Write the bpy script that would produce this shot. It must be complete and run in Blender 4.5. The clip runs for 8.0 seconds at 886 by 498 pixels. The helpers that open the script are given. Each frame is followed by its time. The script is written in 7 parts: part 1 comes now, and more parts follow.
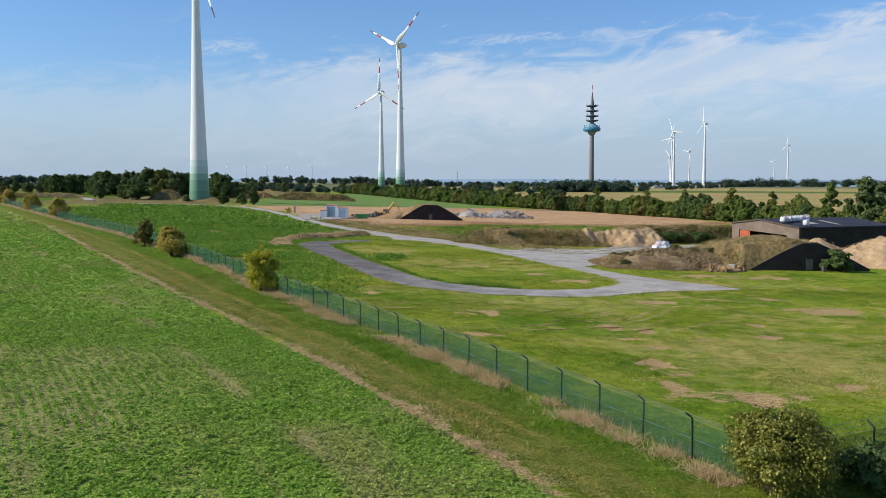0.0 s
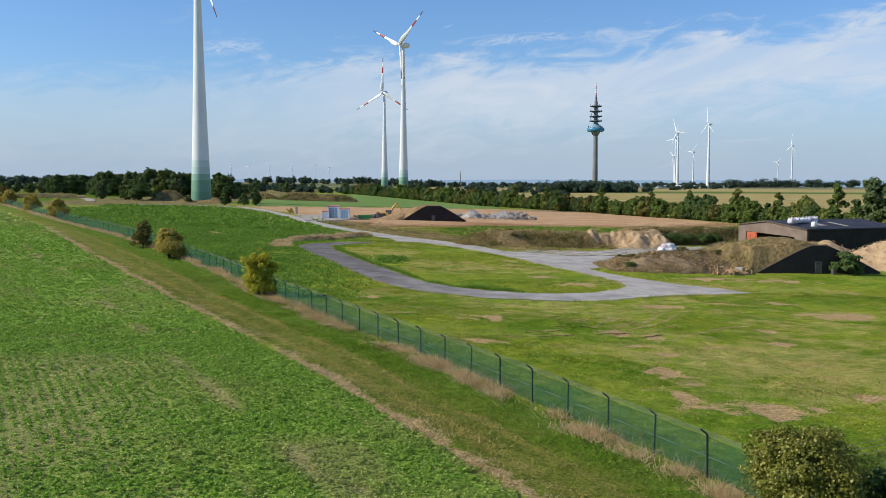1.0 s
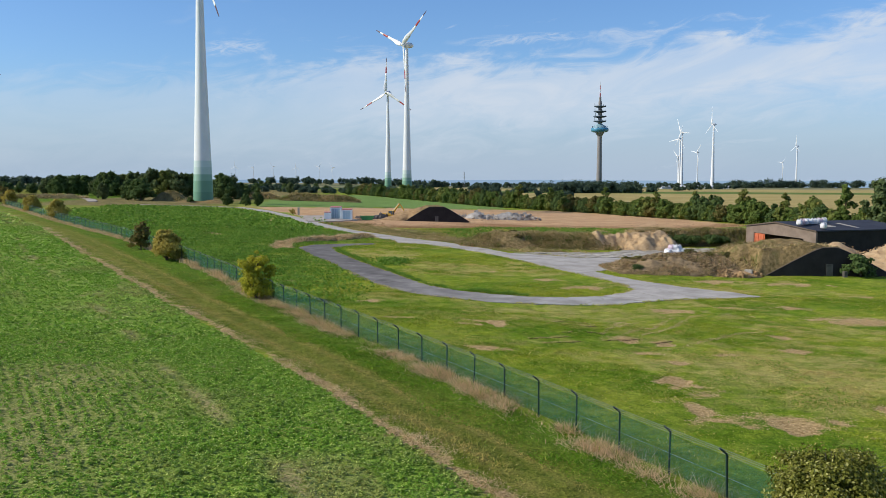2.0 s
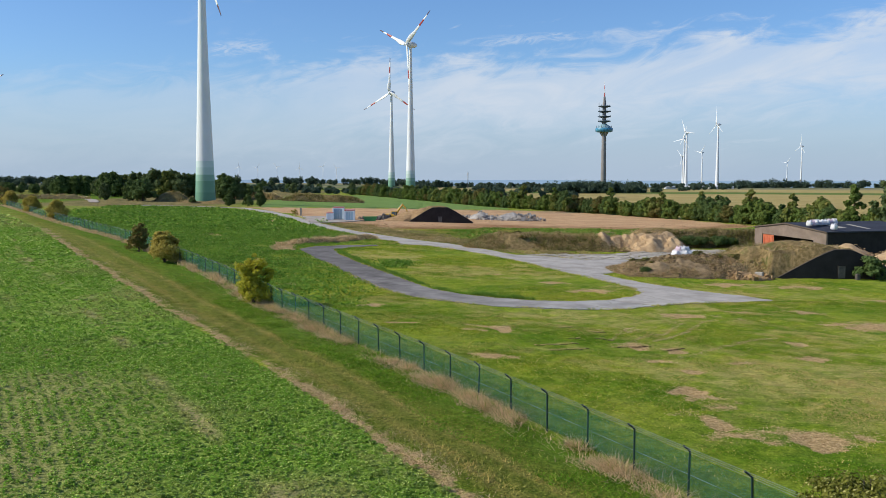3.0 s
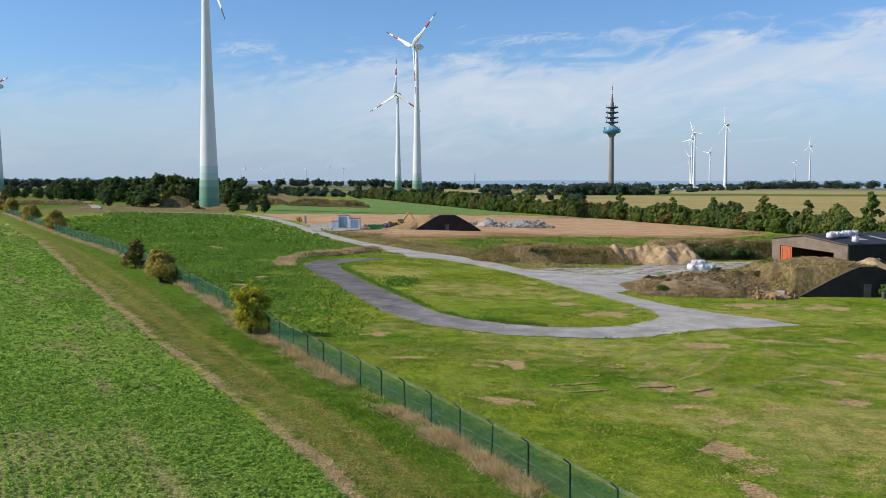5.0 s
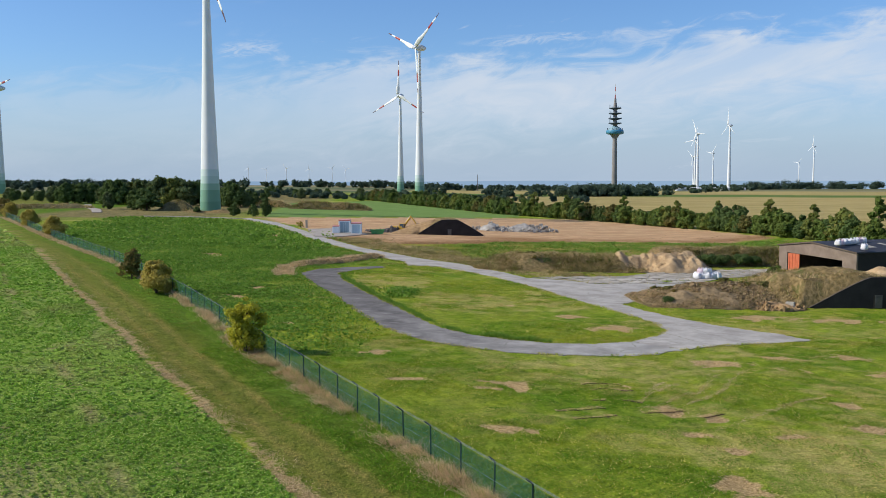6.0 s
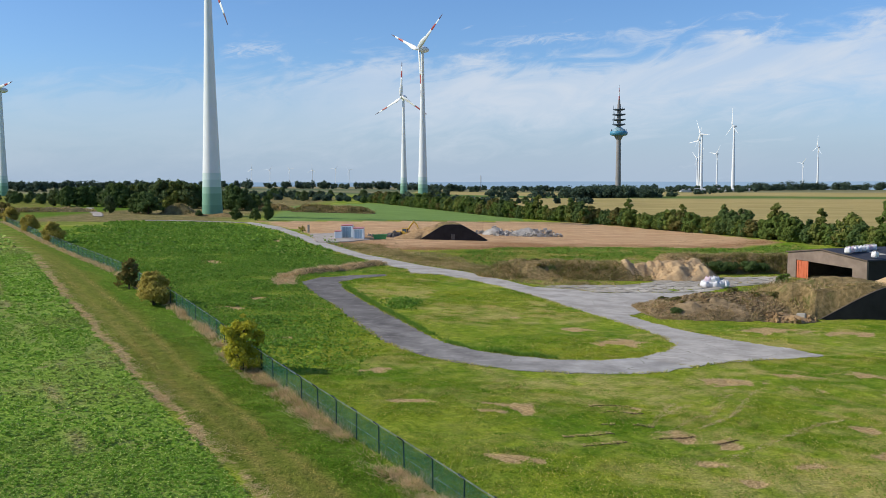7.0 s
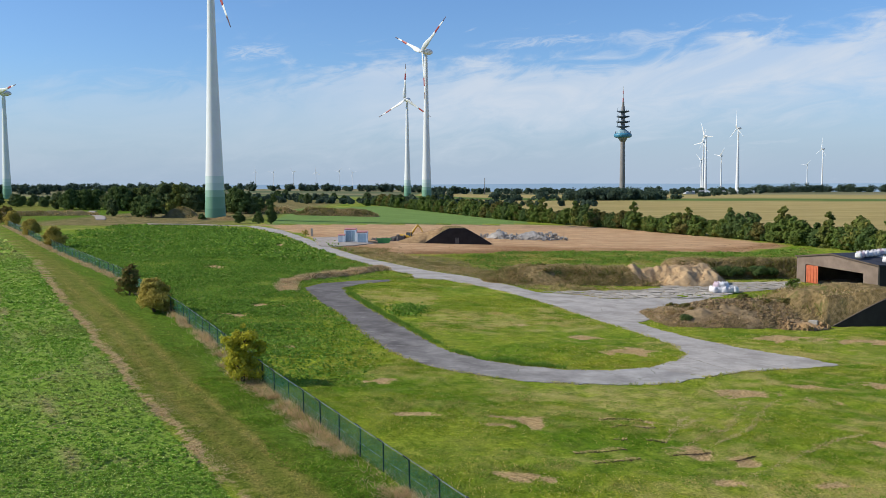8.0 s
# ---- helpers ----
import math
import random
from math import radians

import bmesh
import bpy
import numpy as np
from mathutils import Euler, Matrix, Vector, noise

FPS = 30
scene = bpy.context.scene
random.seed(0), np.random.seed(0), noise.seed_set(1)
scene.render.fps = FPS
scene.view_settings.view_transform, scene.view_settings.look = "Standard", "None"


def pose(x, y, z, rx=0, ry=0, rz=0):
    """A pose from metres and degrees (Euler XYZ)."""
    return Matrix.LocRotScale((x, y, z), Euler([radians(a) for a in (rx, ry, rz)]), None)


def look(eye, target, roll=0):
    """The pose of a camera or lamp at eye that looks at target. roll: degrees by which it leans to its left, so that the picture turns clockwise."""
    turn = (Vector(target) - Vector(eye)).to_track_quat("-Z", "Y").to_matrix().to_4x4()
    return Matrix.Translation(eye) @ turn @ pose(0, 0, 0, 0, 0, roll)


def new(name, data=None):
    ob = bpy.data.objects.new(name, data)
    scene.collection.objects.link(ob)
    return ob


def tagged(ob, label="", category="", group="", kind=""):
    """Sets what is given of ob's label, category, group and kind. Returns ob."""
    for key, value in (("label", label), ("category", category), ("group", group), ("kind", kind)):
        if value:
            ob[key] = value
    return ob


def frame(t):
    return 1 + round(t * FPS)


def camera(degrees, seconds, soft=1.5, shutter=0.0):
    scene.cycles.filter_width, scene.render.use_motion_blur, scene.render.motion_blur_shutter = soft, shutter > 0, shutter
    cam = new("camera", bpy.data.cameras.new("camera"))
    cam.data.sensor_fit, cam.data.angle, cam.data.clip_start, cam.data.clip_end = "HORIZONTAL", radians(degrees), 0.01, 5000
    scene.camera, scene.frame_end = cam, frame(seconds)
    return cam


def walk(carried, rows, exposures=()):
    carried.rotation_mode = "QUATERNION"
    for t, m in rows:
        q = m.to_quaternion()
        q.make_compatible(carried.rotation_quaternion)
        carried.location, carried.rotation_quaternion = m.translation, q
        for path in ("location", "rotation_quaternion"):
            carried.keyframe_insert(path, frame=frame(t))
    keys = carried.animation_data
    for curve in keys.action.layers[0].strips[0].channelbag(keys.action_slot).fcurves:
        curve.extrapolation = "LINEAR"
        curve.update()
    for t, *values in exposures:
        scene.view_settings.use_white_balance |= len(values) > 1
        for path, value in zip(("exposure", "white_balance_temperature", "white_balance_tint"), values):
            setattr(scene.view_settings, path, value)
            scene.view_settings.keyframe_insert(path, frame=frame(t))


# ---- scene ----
# ---- camera and its path ----
cam = camera(52.21, 8.0, soft=0.75)
PATH = [
    (0.0, -0.321, -11.662, 14.209, -0.905, -4.489, 0.047), (0.5, -0.231, -10.396, 14.263, -0.802, -4.473, 0.064),
    (1.0, -0.137, -9.046, 14.304, -0.693, -4.464, 0.075), (1.5, -0.049, -7.625, 14.342, -0.579, -4.455, 0.081),
    (3.0, 0.098, -3.057, 14.408, -0.218, -4.436, 0.070), (3.5, 0.062, -1.538, 14.710, -0.108, -4.457, 0.047),
    (4.0, 0.000, 0.000, 15.300, 0.000, -4.451, 0.020), (4.5, -0.050, 1.535, 15.999, 0.111, -4.437, -0.010),
    (6.0, 0.160, 5.987, 18.005, 0.389, -4.421, -0.082), (6.5, 0.215, 7.468, 18.707, 0.489, -4.401, -0.101),
    (7.0, 0.199, 8.871, 19.230, 0.605, -4.387, -0.126), (7.5, 0.113, 10.109, 19.463, 0.723, -4.361, -0.154),
    (8.0, -0.041, 11.203, 19.609, 0.832, -4.252, -0.184)]


def eye(x, y, z, yaw, pitch, roll):
    m = pose(x, y, z, 90 + pitch, 0, yaw)
    return m @ pose(0, 0, 0, 0, 0, roll)


walk(cam, [(r[0], eye(*r[1:])) for r in PATH], exposures=[(0.0, 0.0), (8.0, 0.0)])

# ---- sky and sun ----
SUN_DIR = Vector((-0.98, -0.10, 0.68)).normalized()
world = bpy.data.worlds.new("sky")
scene.world = world
world.use_nodes = True
wt = world.node_tree
wt.nodes.clear()


def wmath(op, a, b=None, clamp=False):
    n = wt.nodes.new("ShaderNodeMath")
    n.operation, n.use_clamp = op, clamp
    for i, v in enumerate((a, b)):
        if v is None:
            continue
        if isinstance(v, (int, float)):
            n.inputs[i].default_value = v
        else:
            wt.links.new(v, n.inputs[i])
    return n.outputs[0]


def wramp(v, lo, hi):
    n = wt.nodes.new("ShaderNodeMapRange")
    n.interpolation_type = "SMOOTHSTEP"
    n.inputs[1].default_value, n.inputs[2].default_value = lo, hi
    wt.links.new(v, n.inputs[0])
    return n.outputs[0]


sky = wt.nodes.new("ShaderNodeTexSky")
sky.sky_type, sky.sun_disc = "NISHITA", False
sky.sun_elevation = math.asin(SUN_DIR.z)
sky.sun_rotation = math.atan2(SUN_DIR.x, SUN_DIR.y)
sky.air_density, sky.dust_density, sky.ozone_density = 1.0, 0.6, 3.0
coords = wt.nodes.new("ShaderNodeTexCoord")
sep = wt.nodes.new("ShaderNodeSeparateXYZ")
wt.links.new(coords.outputs["Generated"], sep.inputs[0])
az = wmath("ARCTAN2", sep.outputs[0], sep.outputs[1])
el = wmath("ARCSINE", sep.outputs[2])
# cirrus: a sheet with a soft upper rim that climbs to the right, and loose wisps above it
comb = wt.nodes.new("ShaderNodeCombineXYZ")
wt.links.new(wmath("MULTIPLY", sep.outputs[0], 2.2), comb.inputs[0])
wt.links.new(wmath("SUBTRACT", wmath("MULTIPLY", el, 7.0), wmath("MULTIPLY", sep.outputs[0], 1.1)), comb.inputs[1])
wt.links.new(wmath("MULTIPLY", sep.outputs[1], 2.2), comb.inputs[2])


def cloud_noise(scale, detail, rough, warp):
    n = wt.nodes.new("ShaderNodeTexNoise")
    n.inputs["Scale"].default_value, n.inputs["Detail"].default_value = scale, detail
    n.inputs["Roughness"].default_value, n.inputs["Distortion"].default_value = rough, warp
    wt.links.new(comb.outputs[0], n.inputs["Vector"])
    return n.outputs["Fac"]


veil, broad, puff = cloud_noise(2.6, 8, 0.58, 0.6), cloud_noise(1.1, 4, 0.5, 0.3), cloud_noise(6.5, 7, 0.62, 0.9)
rim = wmath("ADD", wmath("MULTIPLY", sep.outputs[0], 0.085), 0.140)
below = wmath("ADD", wmath("SUBTRACT", rim, el), wmath("MULTIPLY", wmath("SUBTRACT", puff, 0.5), 0.11))
below = wmath("ADD", below, wmath("MULTIPLY", wmath("SUBTRACT", veil, 0.5), 0.10))
sheet = wmath("MULTIPLY", wramp(below, -0.004, 0.034), wmath("SUBTRACT", 1.0, wmath("MULTIPLY", wramp(below, 0.05, 0.13), 0.78)))
sheet = wmath("MULTIPLY", sheet, wmath("ADD", 0.30, wmath("MULTIPLY", wramp(az, -0.38, 0.12), 0.70)))
sheet = wmath("MULTIPLY", sheet, wmath("ADD", 0.62, wmath("MULTIPLY", wramp(veil, 0.35, 0.60), 0.38)))
wisps = wmath("MULTIPLY", wmath("MULTIPLY", wramp(puff, 0.50, 0.70), wramp(broad, 0.48, 0.62)), 0.40)


def streak(a0, e0, long, thick, slope, most):
    """One torn streak of cirrus round a direction of the sky, in radians."""
    da, de = wmath("SUBTRACT", az, a0), wmath("SUBTRACT", el, e0)
    across = wmath("ADD", wmath("SUBTRACT", de, wmath("MULTIPLY", da, slope)), wmath("MULTIPLY", wmath("SUBTRACT", puff, 0.5), 2.4 * thick))
    gap = wmath("ADD", wmath("POWER", wmath("ABSOLUTE", wmath("DIVIDE", da, long)), 2.0), wmath("POWER", wmath("ABSOLUTE", wmath("DIVIDE", across, thick)), 2.0))
    return wmath("MULTIPLY", wmath("MULTIPLY", wramp(wmath("SUBTRACT", 1.0, gap), 0.0, 0.9), wramp(feather, 0.36, 0.66)), most)


feather = cloud_noise(15.0, 8, 0.68, 1.6)
for bits in ((-0.215, 0.139, 0.040, 0.010, 0.10, 0.62), (-0.250, 0.088, 0.055, 0.007, -0.05, 0.55), (-0.140, 0.098, 0.110, 0.012, 0.16, 0.40), (-0.365, 0.083, 0.06, 0.008, 0.0, 0.22), (0.10, 0.150, 0.10, 0.007, 0.05, 0.5)):
    wisps = wmath("MAXIMUM", wisps, streak(*bits))
cover = wmath("MULTIPLY", wmath("MAXIMUM", sheet, wisps), 0.92, clamp=True)
tint = wt.nodes.new("ShaderNodeMix")
tint.data_type, tint.blend_type = "RGBA", "MULTIPLY"
tint.inputs[0].default_value = 1.0
wt.links.new(sky.outputs[0], tint.inputs[6])
tint.inputs[7].default_value = (0.86, 1.12, 1.46, 1)
haze = wt.nodes.new("ShaderNodeMix")
haze.data_type = "RGBA"
wt.links.new(wmath("MULTIPLY", wmath("SUBTRACT", 1.0, wramp(el, -0.02, 0.135)), 0.92), haze.inputs[0])
wt.links.new(tint.outputs[2], haze.inputs[6])
haze.inputs[7].default_value = (3.70, 4.85, 6.45, 1)
mixc = wt.nodes.new("ShaderNodeMix")
mixc.data_type = "RGBA"
wt.links.new(cover, mixc.inputs[0])
wt.links.new(haze.outputs[2], mixc.inputs[6])
mixc.inputs[7].default_value = (6.4, 7.1, 8.1, 1)
back = wt.nodes.new("ShaderNodeBackground")
back.inputs[1].default_value = 0.10
wt.links.new(mixc.outputs[2], back.inputs[0])
out = wt.nodes.new("ShaderNodeOutputWorld")
wt.links.new(back.outputs[0], out.inputs[0])

sun_data = bpy.data.lights.new("sun", "SUN")
sun_data.energy, sun_data.angle, sun_data.color = 4.5, radians(0.53), (1.0, 0.92, 0.78)
sun = new("sun", sun_data)
sun.matrix_world = look(SUN_DIR * 300, (0, 0, 0))


# ---- materials ----
def mat(name):
    m = bpy.data.materials.new(name)
    m.use_nodes = True
    nt = m.node_tree
    bsdf = nt.nodes["Principled BSDF"]
    return m, nt, bsdf


def link(nt, a, b):
    nt.links.new(a, b)


def tex_noise(nt, scale, detail=4, rough=0.55, vec=None, dist=0.0):
    n = nt.nodes.new("ShaderNodeTexNoise")
    n.inputs["Scale"].default_value, n.inputs["Detail"].default_value = scale, detail
    n.inputs["Roughness"].default_value, n.inputs["Distortion"].default_value = rough, dist
    if vec is not None:
        link(nt, vec, n.inputs["Vector"])
    return n.outputs["Fac"]


def place(nt, stretch=(1, 1, 1)):
    """Position in the world, in metres."""
    g = nt.nodes.new("ShaderNodeNewGeometry")
    v = nt.nodes.new("ShaderNodeVectorMath")
    v.operation = "MULTIPLY"
    v.inputs[1].default_value = stretch
    link(nt, g.outputs["Position"], v.inputs[0])
    return v.outputs[0]


def local(nt, stretch=(1, 1, 1)):
    g = nt.nodes.new("ShaderNodeTexCoord")
    v = nt.nodes.new("ShaderNodeVectorMath")
    v.operation = "MULTIPLY"
    v.inputs[1].default_value = stretch
    link(nt, g.outputs["Object"], v.inputs[0])
    return v.outputs[0]


def ramp(nt, v, lo, hi, a=0.0, b=1.0):
    n = nt.nodes.new("ShaderNodeMapRange")
    n.inputs[1].default_value, n.inputs[2].default_value = lo, hi
    n.inputs[3].default_value, n.inputs[4].default_value = a, b
    link(nt, v, n.inputs[0])
    return n.outputs[0]


def mixrgb(nt, f, a, b, mode="MIX"):
    n = nt.nodes.new("ShaderNodeMix")
    n.data_type, n.blend_type = "RGBA", mode
    for i, v in ((0, f), (6, a), (7, b)):
        if isinstance(v, (int, float)):
            n.inputs[i].default_value = v
        elif isinstance(v, tuple):
            n.inputs[i].default_value = (*v, 1)
        else:
            link(nt, v, n.inputs[i])
    return n.outputs[2]


def mathn(nt, op, a, b=0.0, clamp=False):
    n = nt.nodes.new("ShaderNodeMath")
    n.operation, n.use_clamp = op, clamp
    for i, v in enumerate((a, b)):
        if isinstance(v, (int, float)):
            n.inputs[i].default_value = v
        else:
            link(nt, v, n.inputs[i])
    return n.outputs[0]


def bump(nt, bsdf, height, strength, distance):
    b = nt.nodes.new("ShaderNodeBump")
    b.inputs["Strength"].default_value, b.inputs["Distance"].default_value = strength, distance
    link(nt, height, b.inputs["Height"])
    link(nt, b.outputs[0], bsdf.inputs["Normal"])


def plain(name, dark, light, rough=0.7, scale=3.0, metal=0.0, bumpy=0.0, fine=40.0):
    """A surface with stains at two scales."""
    m, nt, bsdf = mat(name)
    p = local(nt)
    a = tex_noise(nt, scale, 5, 0.6, p)
    b = tex_noise(nt, fine, 3, 0.6, p)
    f = mathn(nt, "ADD", mathn(nt, "MULTIPLY", ramp(nt, a, 0.3, 0.7), 0.75), mathn(nt, "MULTIPLY", b, 0.25))
    link(nt, mixrgb(nt, f, dark, light), bsdf.inputs["Base Color"])
    bsdf.inputs["Roughness"].default_value, bsdf.inputs["Metallic"].default_value = rough, metal
    bsdf.inputs["Specular IOR Level"].default_value = 0.5 if rough < 0.6 else 0.15
    if bumpy:
        bump(nt, bsdf, b, 0.6, bumpy)
    return m


def foliage(name, dark, light, accent=None, amount=0.0, scale=0.8, vary=0.35, straw=None, deep=None, leafy=0.55, gloss=0.06):
    """Leaves: each leaf has its own tone, clumps vary, a little light comes through."""
    m, nt, bsdf = mat(name)
    g = nt.nodes.new("ShaderNodeNewGeometry")
    info = nt.nodes.new("ShaderNodeObjectInfo")
    v = mathn(nt, "ADD", mathn(nt, "MULTIPLY", g.outputs["Random Per Island"], leafy),
              mathn(nt, "MULTIPLY", ramp(nt, tex_noise(nt, scale, 3, 0.6, local(nt)), 0.3, 0.7), 1.0 - leafy))
    col = mixrgb(nt, v, dark, light)
    if deep:
        far_tone = mathn(nt, "ADD", tex_noise(nt, 0.07, 4, 0.6, local(nt)), mathn(nt, "MULTIPLY", tex_noise(nt, 0.45, 3, 0.6, local(nt)), 0.5))
        col = mixrgb(nt, ramp(nt, far_tone, 0.66, 0.90, 0, 0.8), col, mixrgb(nt, v, tuple(0.5 * c for c in deep), deep))
    if straw:
        at = nt.nodes.new("ShaderNodeAttribute")
        at.attribute_name = "dry"
        col = mixrgb(nt, at.outputs["Fac"], col, mixrgb(nt, v, tuple(0.55 * c for c in straw), straw))
    if accent:
        sel = mathn(nt, "LESS_THAN", mathn(nt, "FRACT", mathn(nt, "MULTIPLY", g.outputs["Random Per Island"], 7.31)), amount)
        col = mixrgb(nt, sel, col, accent)
    col = mixrgb(nt, mathn(nt, "MULTIPLY", info.outputs["Random"], vary), col, tuple(0.55 * c for c in light))
    link(nt, col, bsdf.inputs["Base Color"])
    bsdf.inputs["Roughness"].default_value = 0.62
    bsdf.inputs["Specular IOR Level"].default_value = gloss
    tr = nt.nodes.new("ShaderNodeBsdfTranslucent")
    link(nt, col, tr.inputs[0])
    mx = nt.nodes.new("ShaderNodeMixShader")
    mx.inputs[0].default_value = 0.35
    link(nt, bsdf.outputs[0], mx.inputs[1])
    link(nt, tr.outputs[0], mx.inputs[2])
    link(nt, mx.outputs[0], nt.nodes["Material Output"].inputs[0])
    return m


M = {}
M["leaf_oak"] = foliage("leaf_oak", (0.070, 0.120, 0.028), (0.215, 0.290, 0.066), (0.20, 0.21, 0.05), 0.06, vary=0.55, leafy=0.3)
M["leaf_dark"] = foliage("leaf_dark", (0.055, 0.100, 0.034), (0.160, 0.225, 0.068), vary=0.4, leafy=0.3)
M["leaf_light"] = foliage("leaf_light", (0.105, 0.140, 0.030), (0.290, 0.325, 0.085), (0.32, 0.27, 0.07), 0.06, vary=0.5, leafy=0.3)
M["leaf_russet"] = foliage("leaf_russet", (0.110, 0.105, 0.030), (0.270, 0.230, 0.075), (0.12, 0.16, 0.04), 0.2, vary=0.5, leafy=0.3)
M["leaf_yellow"] = foliage("leaf_yellow", (0.220, 0.240, 0.024), (0.600, 0.560, 0.070), (0.54, 0.48, 0.03), 0.20)
M["leaf_ochre"] = foliage("leaf_ochre", (0.230, 0.195, 0.034), (0.640, 0.520, 0.120), (0.50, 0.38, 0.09), 0.15)
# pale accent leaves: seed tufts, and bright leaf highlights put into the colour
M["leaf_bush"] = foliage("leaf_bush", (0.070, 0.085, 0.012), (0.310, 0.310, 0.052), (0.62, 0.58, 0.20), 0.13, gloss=0.12)
M["leaf_brown"] = foliage("leaf_brown", (0.100, 0.080, 0.026), (0.290, 0.215, 0.060), (0.12, 0.15, 0.04), 0.25)
# bluish: some haze of distance is mixed into the leaf colour
M["leaf_far_haze"] = foliage("leaf_far_haze", (0.050, 0.082, 0.056), (0.105, 0.150, 0.095), scale=0.08, leafy=0.25)
M["crop"] = foliage("crop", (0.094, 0.218, 0.020), (0.330, 0.545, 0.068), (0.56, 0.64, 0.18), 0.13, scale=3.2, vary=0.0, straw=(0.50, 0.46, 0.16))
M["grass"] = foliage("grass", (0.128, 0.198, 0.011), (0.510, 0.540, 0.046), (0.70, 0.57, 0.17), 0.11, scale=3.0, vary=0.0, straw=(0.72, 0.56, 0.20), deep=(0.110, 0.260, 0.012))
M["verge_grass"] = foliage("verge_grass", (0.070, 0.130, 0.011), (0.285, 0.355, 0.042), (0.40, 0.38, 0.10), 0.10, scale=3.0, vary=0.0, straw=(0.66, 0.50, 0.15), deep=(0.100, 0.210, 0.014))
M["weed"] = foliage("weed", (0.074, 0.170, 0.020), (0.245, 0.395, 0.054), (0.32, 0.38, 0.09), 0.05, scale=1.6, vary=0.0)
# paler and bluer than the other leaves, to carry aerial haze in the colour
M["leaf_wood_haze"] = foliage("leaf_wood_haze", (0.062, 0.104, 0.044), (0.205, 0.260, 0.098), (0.22, 0.22, 0.08), 0.06, vary=0.6, leafy=0.3)
M["dry_grass"] = foliage("dry_grass", (0.370, 0.240, 0.110), (0.940, 0.710, 0.430), (0.22, 0.24, 0.06), 0.10, scale=0.5, vary=0.0)
M["scrub"] = foliage("scrub", (0.300, 0.215, 0.092), (0.800, 0.600, 0.310), (0.17, 0.20, 0.04), 0.18, scale=0.35, vary=0.0, deep=(0.215, 0.195, 0.062), leafy=0.4)
M["lush_grass"] = foliage("lush_grass", (0.048, 0.140, 0.010), (0.255, 0.430, 0.032), (0.42, 0.46, 0.08), 0.08, scale=1.2, vary=0.0)
M["mat_straw"] = foliage("mat_straw", (0.270, 0.190, 0.095), (0.780, 0.580, 0.330), (0.20, 0.21, 0.05), 0.12, scale=0.5, vary=0.0, leafy=0.45)
M["heath"] = plain("heath", (0.085, 0.075, 0.036), (0.22, 0.175, 0.080), 0.95, 0.4, 0, 0.1, 3)
M["bark"] = plain("bark", (0.05, 0.038, 0.028), (0.12, 0.095, 0.07), 0.9, 3.0, 0, 0.02, 25)
M["post_green"] = plain("post_green", (0.006, 0.022, 0.020), (0.012, 0.036, 0.032), 0.45, 2.0, 0.0)
M["wire"] = plain("wire", (0.20, 0.24, 0.23), (0.32, 0.36, 0.34), 0.4, 2.0, 0.6)
M["tower_white"] = plain("tower_white", (0.70, 0.72, 0.71), (0.80, 0.81, 0.80), 0.45, 0.15, 0, 0, 1.5)
M["blade_tip"] = plain("blade_tip", (0.05, 0.018, 0.020), (0.09, 0.030, 0.030), 0.45, 0.5)
M["blade_red"] = plain("blade_red", (0.30, 0.030, 0.025), (0.40, 0.05, 0.035), 0.45, 0.5)
GREENS = [(0.125, 0.285, 0.175), (0.165, 0.335, 0.215), (0.255, 0.435, 0.315), (0.480, 0.620, 0.560), (0.580, 0.690, 0.650)]
for i, c in enumerate(GREENS):
    M["tower_green_%d" % i] = plain("tower_green_%d" % i, tuple(0.92 * v for v in c), c, 0.5, 0.2, 0, 0, 2)
M["concrete"] = plain("concrete", (0.27, 0.245, 0.205), (0.46, 0.425, 0.365), 0.85, 0.5, 0, 0.02, 8)
M["concrete_grey"] = plain("concrete_grey", (0.30, 0.31, 0.31), (0.44, 0.45, 0.45), 0.85, 0.08, 0, 0, 1)
M["rubble_stone"] = plain("rubble_stone", (0.20, 0.180, 0.155), (0.50, 0.465, 0.415), 0.9, 0.7, 0, 0.03, 6)
M["pod_blue"] = plain("pod_blue", (0.045, 0.20, 0.31), (0.07, 0.27, 0.40), 0.4, 0.1)
M["pod_light"] = plain("pod_light", (0.20, 0.33, 0.38), (0.28, 0.42, 0.47), 0.5, 0.2)
M["tower_concrete"] = plain("tower_concrete", (0.20, 0.185, 0.175), (0.30, 0.285, 0.270), 0.85, 0.06, 0, 0, 0.8)
M["platform_dark"] = plain("platform_dark", (0.05, 0.075, 0.10), (0.09, 0.12, 0.15), 0.6, 0.1)
M["mast_red"] = plain("mast_red", (0.45, 0.06, 0.05), (0.55, 0.10, 0.08), 0.5, 0.2)
M["sand"] = plain("sand", (0.35, 0.225, 0.115), (0.60, 0.430, 0.245), 0.95, 0.9, 0, 0.25, 3.0)
M["clod_soil"] = plain("clod_soil", (0.12, 0.084, 0.044), (0.38, 0.272, 0.150), 0.95, 0.9, 0, 0.30, 2.5)
M["red_soil"] = plain("red_soil", (0.22, 0.135, 0.062), (0.48, 0.320, 0.165), 0.95, 0.9, 0, 0.25, 3.0)
# near-black: dark bunker concrete, and the hall's side wall with shade in its colour
M["dark_shaded_wall"] = plain("dark_shaded_wall", (0.024, 0.021, 0.020), (0.050, 0.043, 0.040), 0.9, 0.4, 0, 0.02, 6)
M["hall_wall"] = plain("hall_wall", (0.150, 0.112, 0.088), (0.280, 0.215, 0.172), 0.9, 0.35, 0, 0.02, 5)
